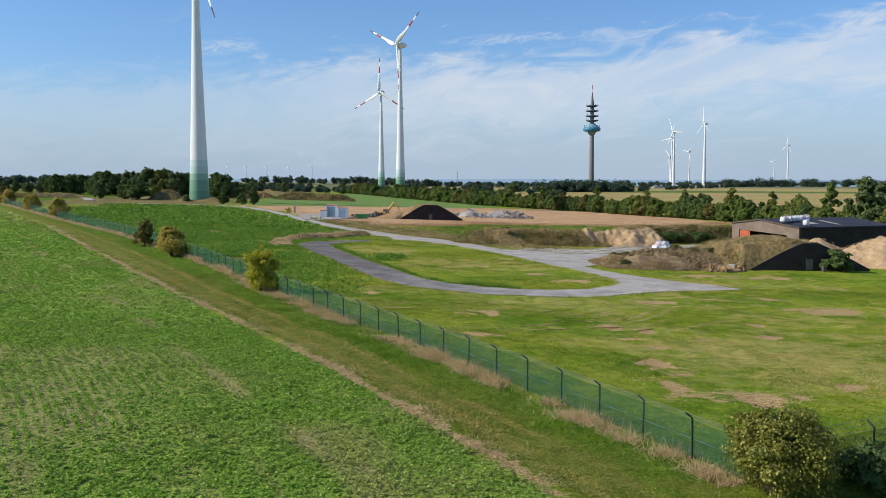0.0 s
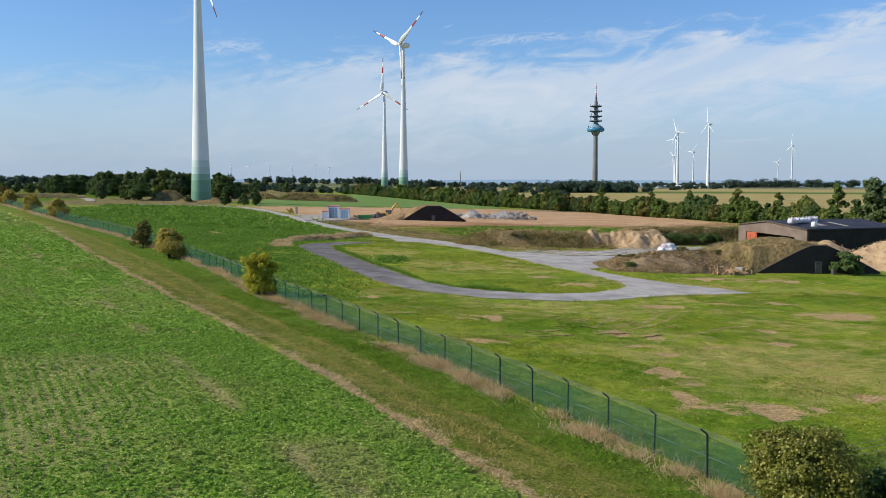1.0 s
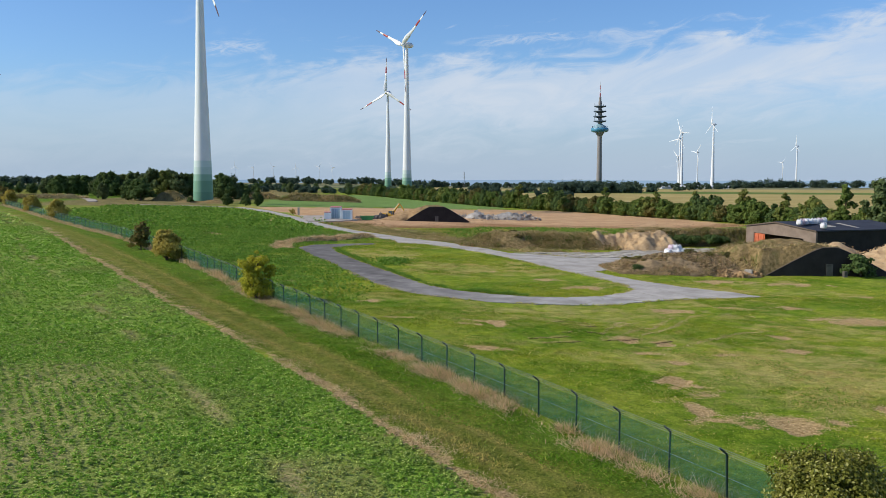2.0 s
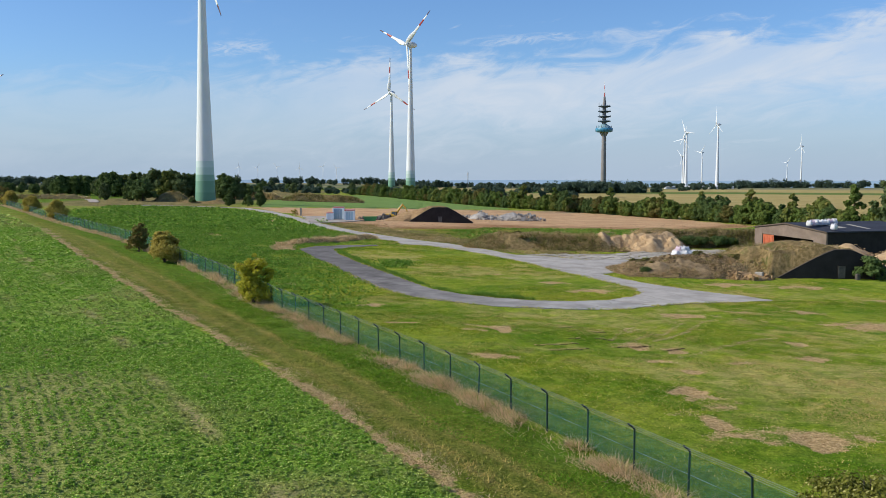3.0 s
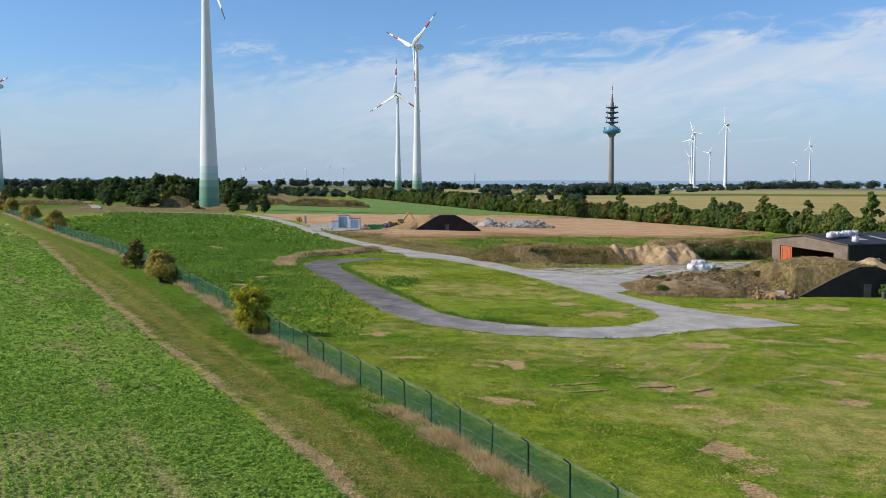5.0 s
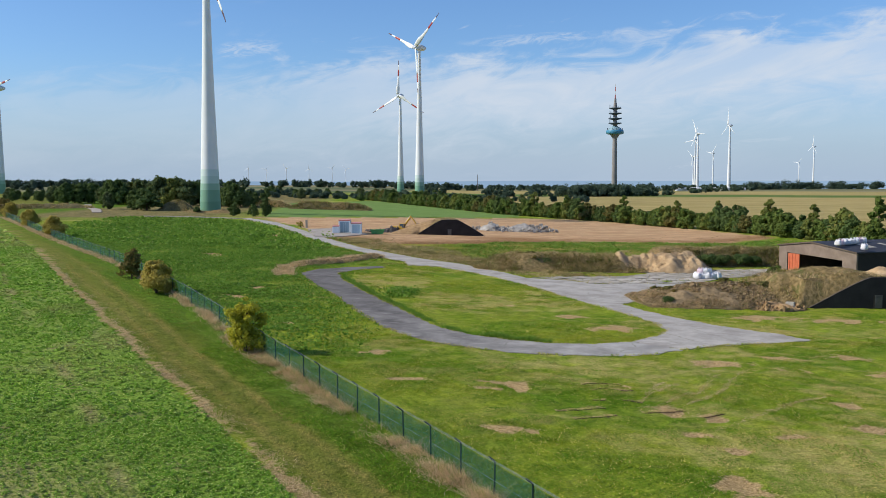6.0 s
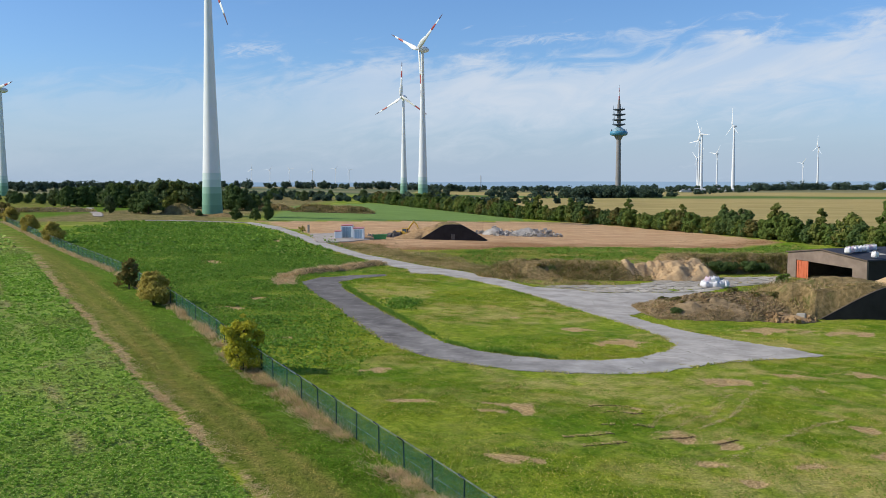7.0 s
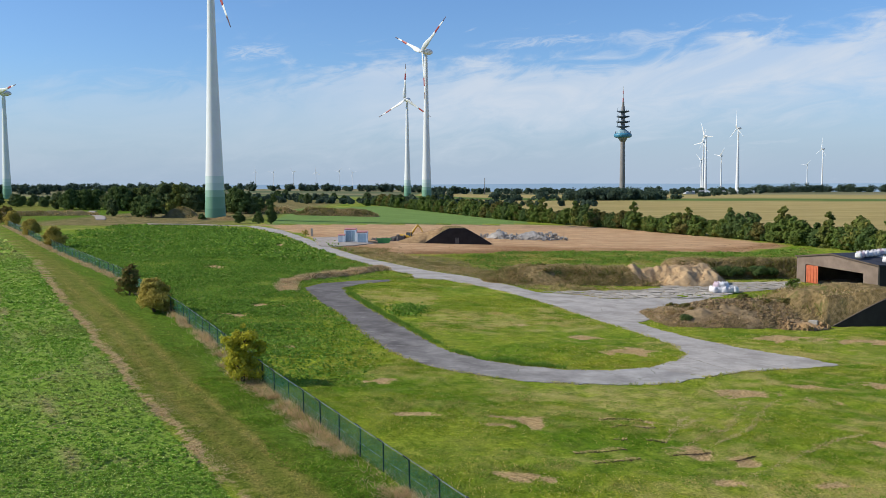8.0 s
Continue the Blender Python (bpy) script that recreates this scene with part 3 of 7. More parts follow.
deep_f = mathn(nt, "ADD", tex_noise(nt, 0.07, 4, 0.6, P3), mathn(nt, "MULTIPLY", tex_noise(nt, 0.45, 3, 0.6, P3), 0.5))
grass = mixrgb(nt, ramp(nt, deep_f, 0.66, 0.90, 0, 0.8), grass, mixrgb(nt, grass_f, (0.050, 0.120, 0.006), (0.140, 0.280, 0.014)))
dryf = mathn(nt, "MULTIPLY", attr("pale"), ramp(nt, mow, 0.25, 0.55))
grass = mixrgb(nt, mathn(nt, "MULTIPLY", dryf, 0.8), grass, mixrgb(nt, ramp(nt, fine, 0.35, 0.65), (0.310, 0.265, 0.070), (0.680, 0.560, 0.210)))
weeds = mixrgb(nt, grass_f, (0.055, 0.120, 0.015), (0.220, 0.310, 0.050))
col = mixrgb(nt, attr("weed"), grass, weeds)
scrubc = mixrgb(nt, ramp(nt, mathn(nt, "ADD", mathn(nt, "MULTIPLY", mid, 0.6), mathn(nt, "MULTIPLY", small, 0.4)), 0.38, 0.62), (0.110, 0.115, 0.034), (0.330, 0.250, 0.112))
col = mixrgb(nt, attr("scrub"), col, scrubc)
verge = mixrgb(nt, grass_f, (0.060, 0.100, 0.010), (0.250, 0.285, 0.040))
verge = mixrgb(nt, mathn(nt, "MULTIPLY", attr("lush"), ramp(nt, small, 0.3, 0.55, 0.35, 1.0)), verge, mixrgb(nt, grass_f, (0.028, 0.085, 0.006), (0.170, 0.300, 0.026)))
col = mixrgb(nt, attr("verge"), col, verge)
col = mixrgb(nt, mathn(nt, "MULTIPLY", attr("track"), ramp(nt, small, 0.25, 0.6)), col, mixrgb(nt, ramp(nt, fine, 0.35, 0.65), (0.165, 0.150, 0.040), (0.410, 0.330, 0.100)))
crop_ground = mixrgb(nt, ramp(nt, fine, 0.38, 0.6), (0.125, 0.220, 0.026), (0.310, 0.450, 0.070))
crop_ground = mixrgb(nt, mathn(nt, "MULTIPLY", ramp(nt, mid, 0.52, 0.72), ramp(nt, small, 0.4, 0.65)), crop_ground, (0.330, 0.260, 0.130))
crop_ground = mixrgb(nt, mathn(nt, "MULTIPLY", attr("bare"), ramp(nt, fine, 0.32, 0.52)), crop_ground, mixrgb(nt, ramp(nt, fine, 0.4, 0.65), (0.240, 0.180, 0.080), (0.520, 0.420, 0.210)))
col = mixrgb(nt, attr("crop"), col, crop_ground)
dirt = mixrgb(nt, ramp(nt, fine, 0.35, 0.65), (0.200, 0.135, 0.055), (0.660, 0.500, 0.235))
col = mixrgb(nt, sharp(attr("strip"), small), col, dirt)
rag = mathn(nt, "ADD", mathn(nt, "MULTIPLY", small, 0.6), mathn(nt, "MULTIPLY", fine, 0.4))
col = mixrgb(nt, sharp(attr("patch"), rag, 0.16), col, mixrgb(nt, ramp(nt, fine, 0.35, 0.62), (0.270, 0.170, 0.070), (0.700, 0.500, 0.245)))
soil = mixrgb(nt, ramp(nt, tex_noise(nt, 0.35, 6, 0.65, place(nt, (0.35, 1, 1))), 0.3, 0.7), (0.440, 0.265, 0.132), (0.720, 0.480, 0.270))
rows_n = tex_noise(nt, 1.0, 5, 0.7, place(nt, (0.06, 0.75, 1)))
soil = mixrgb(nt, ramp(nt, rows_n, 0.50, 0.62, 0, 0.5), soil, (0.350, 0.210, 0.105))
soil = mixrgb(nt, ramp(nt, rows_n, 0.42, 0.30, 0, 0.55), soil, (0.720, 0.520, 0.320))
soil = mixrgb(nt, ramp(nt, mid, 0.5, 0.75, 0, 0.7), soil, (0.500, 0.260, 0.135))
torn_f = mathn(nt, "MULTIPLY", attr("torn"), ramp(nt, small, 0.30, 0.50, 0.25, 1.0))
soil = mixrgb(nt, torn_f, soil, mixrgb(nt, ramp(nt, fine, 0.35, 0.65), (0.150, 0.070, 0.028), (0.480, 0.250, 0.115)))
col = mixrgb(nt, attr("soil"), col, soil)
col = mixrgb(nt, attr("field"), col, mixrgb(nt, ramp(nt, tex_noise(nt, 0.3, 5, 0.6, place(nt, (0.2, 1, 1))), 0.3, 0.7), (0.150, 0.240, 0.062), (0.215, 0.320, 0.092)))
gold = mixrgb(nt, ramp(nt, tex_noise(nt, 0.12, 6, 0.65, place(nt, (0.25, 1, 1))), 0.3, 0.7), (0.330, 0.255, 0.096), (0.485, 0.380, 0.160))
gold = mixrgb(nt, ramp(nt, tex_noise(nt, 1.0, 3, 0.6, place(nt, (0.004, 0.028, 1))), 0.50, 0.60, 0, 0.35), gold, (0.250, 0.235, 0.075))
col = mixrgb(nt, attr("gold"), col, gold)
col = mixrgb(nt, attr("band"), col, (0.115, 0.180, 0.045))
far_land = mixrgb(nt, ramp(nt, tex_noise(nt, 0.004, 4, 0.6, place(nt, (0.25, 1, 1))), 0.4, 0.6), (0.115, 0.150, 0.075), (0.280, 0.240, 0.130))
col = mixrgb(nt, mathn(nt, "MULTIPLY", attr("far"), mathn(nt, "SUBTRACT", 1.0, attr("gold"))), col, far_land)
link(nt, col, bsdf.inputs["Base Color"])
bsdf.inputs["Roughness"].default_value = 0.95
bsdf.inputs["Specular IOR Level"].default_value = 0.03
bump(nt, bsdf, mathn(nt, "ADD", mathn(nt, "MULTIPLY", fine, 0.5), small), 1.0, 0.42)
ground_me = tri_mesh("ground", np.stack([X, Y, Z], -1).reshape(-1, 3), quads, m)
for nm, a in (("crop", crop_mask), ("bare", bare_mask), ("strip", strip_mask), ("verge", verge_mask), ("track", track_mask), ("soil", soil_mask), ("field", field_mask), ("gold", gold_mask),
              ("band", band), ("far", far_mask), ("weed", weed_mask), ("patch", patch_mask), ("pale", pale_mask), ("scrub", scrub_mask), ("lush", lush_mask), ("torn", torn_mask)):
    ground_me.attributes.new(nm, "FLOAT", "POINT").data.foreach_set("value", a.astype(np.float32).ravel())
ground_me.polygons.foreach_set("use_smooth", [True] * len(ground_me.polygons))
ground = tagged(new("ground", ground_me), "rolling farmland with meadow, crop and bare soil", "ground", kind="structure")

# ---- distance ----
bm = bmesh.new()
ring = []
for k in range(181):
    a = -math.pi + k * math.tau / 180
    h = 7.0 + 3.0 * noise.noise((math.cos(a) * 6, math.sin(a) * 6, 0.3))
    h += 5.0 * max(0, math.sin(a)) * 0.4
    r = 4650
    ring.append((bm.verts.new((r * math.sin(a), r * math.cos(a), -130)), bm.verts.new((r * math.sin(a), r * math.cos(a), h)), bm.verts.new((1.02 * r * math.sin(a), 1.02 * r * math.cos(a), h - 2))))
for a, b in zip(ring, ring[1:]):
    bm.faces.new((a[0], b[0], b[1], a[1]))
    bm.faces.new((a[1], b[1], b[2], a[2]))
me = bpy.data.meshes.new("backdrop")
bm.to_mesh(me)
bm.free()
bmat, bnt, bb = mat("hazy_hills_glow")
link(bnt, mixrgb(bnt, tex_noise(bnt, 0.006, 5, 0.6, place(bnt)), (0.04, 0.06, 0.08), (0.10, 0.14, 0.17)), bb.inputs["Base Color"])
# the haze of distance is put into the hills as a blue glow
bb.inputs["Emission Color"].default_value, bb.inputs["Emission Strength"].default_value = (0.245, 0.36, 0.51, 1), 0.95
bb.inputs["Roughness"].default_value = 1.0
me.materials.append(bmat)
tagged(new("backdrop", me), "distant hills along the horizon with a painted blue haze glow", "backdrop", kind="structure")


# ---- roads ----
def sheet_mesh(name, outline, lift, material, cell=2.0, ragged=0.28, skirt=0.12, seed=1):
    rnd = random.Random(seed)
    pts = []
    for (x0, y0), (x1, y1) in zip(outline, outline[1:] + outline[:1]):
        n = max(1, int(math.hypot(x1 - x0, y1 - y0) / 0.7))
        for k in range(n):
            u = k / n
            pts.append((x0 + (x1 - x0) * u + rnd.uniform(-ragged, ragged), y0 + (y1 - y0) * u + rnd.uniform(-ragged, ragged)))
    bm = bmesh.new()
    face = bm.faces.new([bm.verts.new((x, y, 0)) for x, y in pts])
    face.normal_update()
    bmesh.ops.triangulate(bm, faces=[face])
    xs, ys = [p[0] for p in pts], [p[1] for p in pts]
    for ax, lo, hi in ((0, min(xs), max(xs)), (1, min(ys), max(ys))):
        v = lo + cell
        while v < hi:
            bmesh.ops.bisect_plane(bm, geom=bm.verts[:] + bm.edges[:] + bm.faces[:], plane_co=(v, v, 0), plane_no=(1 - ax, ax, 0))
            v += cell
    bmesh.ops.remove_doubles(bm, verts=bm.verts[:], dist=0.01)
    for v in bm.verts:
        v.co.z = gz(v.co.x, v.co.y) + lift + 0.02 * (noise.noise((v.co.x * 0.25, v.co.y * 0.25, 0)))
    edge = [e for e in bm.edges if e.is_boundary]
    r = bmesh.ops.extrude_edge_only(bm, edges=edge)
    for v in r["geom"]:
        if isinstance(v, bmesh.types.BMVert):
            v.co.z -= skirt + lift
    bmesh.ops.recalc_face_normals(bm, faces=bm.faces[:])
    me = bpy.data.meshes.new(name)
    bm.to_mesh(me)
    bm.free()
    me.materials.append(material)
    return me


def asphalt(name, LIGHT_A, LIGHT_B, worn, pale=None):
    """Old weathered surfacing with cracks, stains and worn spots."""
    am, ant, ab = mat(name)
    ap = place(ant)
    a1, a2, a3 = tex_noise(ant, 0.25, 5, 0.65, ap), tex_noise(ant, 2.2, 5, 0.65, ap), tex_noise(ant, 14, 3, 0.6, ap)
    acol = mixrgb(ant, ramp(ant, a1, 0.35, 0.65), LIGHT_A, LIGHT_B)
    acol = mixrgb(ant, ramp(ant, tex_noise(ant, 0.9, 4, 0.6, place(ant, (0.5, 1.6, 1))), 0.58, 0.68, 0, 0.75), acol, worn)
    acol = mixrgb(ant, ramp(ant, a2, 0.55, 0.75, 0, 0.4), acol, worn)
    acol = mixrgb(ant, ramp(ant, a3, 0.3, 0.7, 0, 0.3), acol, tuple(0.45 * c for c in LIGHT_A))
    if pale:
        east = ant.nodes.new("ShaderNodeSeparateXYZ")
        link(ant, ap, east.inputs[0])
        far_east = mathn(ant, "ADD", east.outputs[0], mathn(ant, "MULTIPLY", a1, 14.0))
        acol = mixrgb(ant, ramp(ant, far_east, -4.0, 27.0), acol, mixrgb(ant, ramp(ant, a1, 0.35, 0.65), *pale))
    warp = ant.nodes.new("ShaderNodeVectorMath")
    warp.operation = "ADD"
    link(ant, ap, warp.inputs[0])
    wv = ant.nodes.new("ShaderNodeTexNoise")
    wv.inputs["Scale"].default_value = 0.6
    link(ant, ap, wv.inputs["Vector"])
    link(ant, wv.outputs["Color"], warp.inputs[1])
    vor = ant.nodes.new("ShaderNodeTexVoronoi")
    vor.feature = "DISTANCE_TO_EDGE"
    vor.inputs["Scale"].default_value = 0.12
    link(ant, warp.outputs[0], vor.inputs["Vector"])
    acol = mixrgb(ant, mathn(ant, "MULTIPLY", ramp(ant, vor.outputs["Distance"], 0.0, 0.008, 0.7, 0), ramp(ant, a1, 0.42, 0.58)), acol, (0.07, 0.085, 0.035))
    link(ant, acol, ab.inputs["Base Color"])
    ab.inputs["Roughness"].default_value = 0.9
    ab.inputs["Specular IOR Level"].default_value = 0.12
    bump(ant, ab, a3, 0.5, 0.02)
    return am


ROAD_LIFT = 0.06
LANE = ROAD[:13] + ROAD[57:]
UPPER = ROAD[12:58]
assert ROAD[57] == (21.1, 109.0)
tagged(new("road", sheet_mesh("road", LANE, ROAD_LIFT, asphalt("asphalt", (0.125, 0.113, 0.104), (0.230, 0.212, 0.194), (0.38, 0.35, 0.31), ((0.290, 0.270, 0.243), (0.470, 0.442, 0.398))))), "dark grey weathered asphalt lane bending through the meadow", "road", kind="structure")
tagged(new("road", sheet_mesh("road", UPPER, ROAD_LIFT + 0.012, asphalt("old_concrete", (0.340, 0.310, 0.270), (0.545, 0.500, 0.440), (0.66, 0.61, 0.54)))), "pale weathered concrete lane and forecourt", "road", kind="structure")
TRACK = [(-80, 361.5), (-100, 364), (-120, 362), (-120, 359.5), (-100, 361), (-82, 358.5)]
TRACK_FAR = [(-147, 387), (-150, 396), (-160, 420), (-178, 452), (-190, 486), (-193, 485), (-181, 450), (-163.5, 418), (-153.5, 394), (-150, 386)]
gm = plain("gravel", (0.30, 0.26, 0.22), (0.48, 0.42, 0.36), 0.95, 0.3, 0, 0.02, 5)
tagged(new("gravel_track", sheet_mesh("gravel_track", TRACK, 0.22, gm, 4.0, 0.4)), "pale gravel track past the wind turbine", "track", kind="structure")
APRON = [(-46, 303), (-39, 310), (-33, 298), (-25, 286), (-29, 276), (-35.0, 266.0), (-39.0, 268.0)]
tagged(new("gravel_apron", sheet_mesh("gravel_apron", APRON, 0.22, gm, 4.0, 0.6)), "grey gravel apron in front of the site containers", "track", kind="structure")
tagged(new("gravel_track", sheet_mesh("gravel_track", TRACK_FAR, 0.28, gm, 4.0, 0.4)), "pale gravel track curving towards the wood", "track", kind="structure")


# ---- trees and shrubs ----
def leaf_cloud(rs, centres, radii, count, size, flat=0.75, long=1.5, core=None, three=False):
    """Corners and faces of leaves round clump centres; they look away from the core."""
    n = count
    pick = rs.randint(0, len(centres), n)
    d = rs.normal(size=(n, 3))
    d /= np.linalg.norm(d, axis=1, keepdims=True)
    rad = radii[pick] * rs.rand(n) ** 0.40 * np.where(rs.rand(n) < 0.10, 1.4, 1.0)
    pos = centres[pick] + d * rad[:, None] * (1, 1, flat)
    nrm = d * 0.7 + rs.normal(size=(n, 3)) * 0.5 + (0, 0, 0.30)
    if core is not None:
        out_ = pos - np.asarray(core)
        nrm = nrm + 0.5 * out_ / (np.linalg.norm(out_, axis=1, keepdims=True) + 1e-6)
    nrm /= np.linalg.norm(nrm, axis=1, keepdims=True)
    u = np.cross(nrm, rs.normal(size=(n, 3)))
    u /= np.linalg.norm(u, axis=1, keepdims=True) + 1e-9
    v = np.cross(nrm, u)
    s = (size * (0.6 + 0.8 * rs.rand(n)))[:, None]
    u, v = u * s * 0.5 * long, v * s * 0.5
    if three:
        return np.stack([pos - u, pos + u - 0.8 * v, pos + u * 0.4 + 1.5 * v], 1).reshape(-1, 3), np.arange(n * 3).reshape(n, 3)
    return np.stack([pos - u, pos - v, pos + u, pos + v], 1).reshape(-1, 3), np.arange(n * 4).reshape(n, 4)


def tree_meshes(name, seed, height, radius, low, leaves, size, leaf_mat, clumps=34, lean=0.0, stems=1, vase=0.0, three=False, airy=1.0):
    """A trunk with limbs, and a crown of lobes, each a cluster of leaf clumps, with gaps between. vase: how far it widens upwards."""
    rs, rnd = np.random.RandomState(seed), random.Random(seed)
    centres, radii = [], []
    ch = height - low
    lobes = max(6, clumps // 4)
    for i in range(lobes):
        up = (i + rs.uniform(0.1, 0.9)) / lobes
        a = i * 2.4 + rs.uniform(-0.6, 0.6)
        reach = radius * (math.sqrt(max(0.0, 1.0 - (2 * up - 0.75) ** 2 / 1.7))) * rs.uniform(0.25, 0.66)
        reach *= 1 - vase + 1.5 * vase * up
        big = radius * rs.uniform(0.42, 0.62) * (1 - 0.30 * up) * airy
        hub = np.array((math.cos(a) * reach, math.sin(a) * reach, low + big * 0.6 + (ch - big * 1.5) * up))
        for k in range(9):
            d = rs.normal(size=3)
            d /= np.linalg.norm(d)
            centres.append(hub + d * big * (0.66, 0.66, 0.58))
            radii.append(big * rs.uniform(0.30, 0.58))
    centres, radii = np.array(centres), np.array(radii)
    v, f = leaf_cloud(rs, centres, radii, leaves, size, core=(0, 0, low + ch * 0.4), three=three)
    v[:, 2] = np.maximum(v[:, 2], -0.15)
    crown = tri_mesh(name + "_crown", v, f, leaf_mat)
    bm = bmesh.new()
    tr = max(0.05, height * 0.018)
    for s in range(stems):
        ox, oy = (rnd.uniform(-0.35, 0.35) * radius * 0.4 if stems > 1 else 0 for _ in range(2))
        add_tube(bm, [((ox * 0.4, oy * 0.4, -0.2), tr * 1.3), ((ox * 0.6, oy * 0.6, height * 0.25), tr), ((ox, oy + lean, height * 0.55), tr * 0.7), ((ox * 1.2, oy + lean, height * 0.85), tr * 0.25)], 6)
    for i in range(0, len(centres), 9):
        c = Vector(centres[i])
        z0 = min(max(low * 0.7, c.z - radius * 0.6), height * 0.6)
        add_tube(bm, [((0, 0, z0), tr * 0.5), ((c.x * 0.5, c.y * 0.5, (z0 + c.z) / 2), tr * 0.32), (tuple(c), tr * 0.12)], 4)
    trunk = bpy.data.meshes.new(name + "_trunk")
    bm.to_mesh(trunk)
    bm.free()
    trunk.materials.append(M["bark"])
    return trunk, crown


def plant(kind, meshes, x, y, label, category, group, turn=0.0, scale=1.0, tall=1.0):
    e = base(kind, x, y, label, category, group, turn=turn)
    e.scale = (scale, scale, scale * tall)
    part("trunk", meshes[0], None, e)
    part("crown", meshes[1], None, e)
    return e


BUSH = tree_meshes("bush", 11, 4.5, 3.1, 0.1, 34000, 0.092, M["leaf_bush"], 84, stems=5)
BUSH_DARK = tree_meshes("bush_dark", 12, 2.3, 2.4, 0.1, 4200, 0.17, M["leaf_dark"], 40, stems=4)
YELLOW = tree_meshes("yellow_shrub", 13, 5.7, 2.6, 0.15, 9500, 0.155, M["leaf_yellow"], 60, stems=6, vase=0.35)
OCHRE = tree_meshes("ochre_shrub", 14, 5.2, 3.2, 0.2, 9500, 0.19, M["leaf_ochre"], 52, stems=5, vase=0.15)
BROWNISH = tree_meshes("brown_shrub", 15, 5.0, 2.4, 0.1, 3600, 0.22, M["leaf_brown"], 36, stems=3)
plant("shrub", BUSH, 16.2, 29.7, "large green shrub with pale seed tufts and painted leaf highlights by the fence", "shrub", "")
# two dark-leaved shrubs added to darken the big shrub's shadow among the weeds
plant("shrub", BUSH_DARK, 21.6, 31.0, "low dark shrub added for the big shrub's shadow and weeds", "shrub", "")
plant("shrub", BUSH_DARK, 25.8, 33.6, "low dark shrub added to continue the shadow along the fence", "shrub", "", 70, 0.9)
plant("shrub", YELLOW, -20.3, 95.5, "bushy yellow-green shrub beside the green fence", "shrub", "")
plant("shrub", OCHRE, -42.6, 137.0, "broad ochre autumn shrub on the fence line", "shrub", "")
plant("shrub", BROWNISH, -52.2, 153.6, "brown-green thinning shrub on the fence line", "shrub", "", 20, 1.05)
plant("shrub", OCHRE, -102.5, 239.5, "ochre shrub on the fence line", "shrub", "far shrubs on the fence", 50, 1.15)
plant("shrub", OCHRE, -127.0, 279.0, "ochre shrub on the fence line", "shrub", "far shrubs on the fence", 130, 1.1)
plant("shrub", OCHRE, -158.0, 331.0, "ochre shrub on the fence line", "shrub", "far shrubs on the fence", 220, 1.2)
plant("shrub", BROWNISH, -166.0, 342.0, "brown-green thinning shrub on the fence line", "shrub", "", 100, 1.5)

OAKS = [tree_meshes("oak", 20 + k, 12.0, 5.4, 0.0, 4600, 0.62, (M["leaf_dark"], M["leaf_wood_haze"], M["leaf_dark"], M["leaf_wood_haze"], M["leaf_light"])[k], 48, three=True) for k in range(5)]
HEDGES = [tree_meshes("hedge_tree", 30 + k, 6.4, 3.4, 0.0, 3400, 0.42, (M["leaf_oak"], M["leaf_light"], M["leaf_dark"], M["leaf_dark"], M["leaf_oak"], M["leaf_russet"])[k], 36 + 6 * (k % 3), stems=2, three=True) for k in range(6)]
TALLS = [tree_meshes("slim_tree", 40 + k, 10.5, 3.1, 0.0, 3200, 0.40, (M["leaf_oak"], M["leaf_light"])[k], 40, three=True, airy=0.85) for k in range(2)]
rnd = random.Random(5)


def along(line, step, jitter):
    left = 0.0
    for (x0, y0), (x1, y1) in zip(line, line[1:]):
        d = math.hypot(x1 - x0, y1 - y0)
        while left < d:
            u = left / d
            yield x0 + (x1 - x0) * u + rnd.uniform(-jitter, jitter), y0 + (y1 - y0) * u + rnd.uniform(-jitter, jitter)
            left += step * rnd.uniform(0.7, 1.3)
        left -= d


HEDGE_LOOKS = ("dense green broadleaf hedge tree", "yellow-green broadleaf hedge tree", "dark green broadleaf hedge tree", "dark green broadleaf hedge tree", "dense green broadleaf hedge tree", "leafy brownish-green hedge shrub")
for hxx, hyy in along(HEDGE, 2.3, 1.6):
    k = rnd.choice((0, 0, 1, 2, 2, 3, 4, 4, 5))
    size = rnd.choice((0.7, 0.9, 1.05, 1.15, 1.25, 1.45))
    plant("hedge_tree", HEDGES[k], hxx, hyy, HEDGE_LOOKS[k], "tree", "field hedge", rnd.uniform(0, 360), size * rnd.uniform(0.95, 1.1), rnd.uniform(0.85, 1.15))
for hxx, hyy, s in ((104, 354, 1.0), (114, 327, 1.1), (121, 305, 1.0), (130, 280, 1.25), (93, 376, 0.95), (79, 416, 1.05), (58, 449, 1.0), (44, 470, 1.1)):
    k = rnd.randint(0, 1)
    plant("hedge_tree", TALLS[k], hxx, hyy, "slim tree standing above the hedge", "tree", "taller hedge trees", rnd.uniform(0, 360), s * 1.15)
plant("tree", OAKS[1], 134, 262, "broad green tree behind the hall", "tree", "", 40, 1.45)
plant("tree", OAKS[3], 145, 250, "broad green tree behind the hall", "tree", "", 140, 1.35)

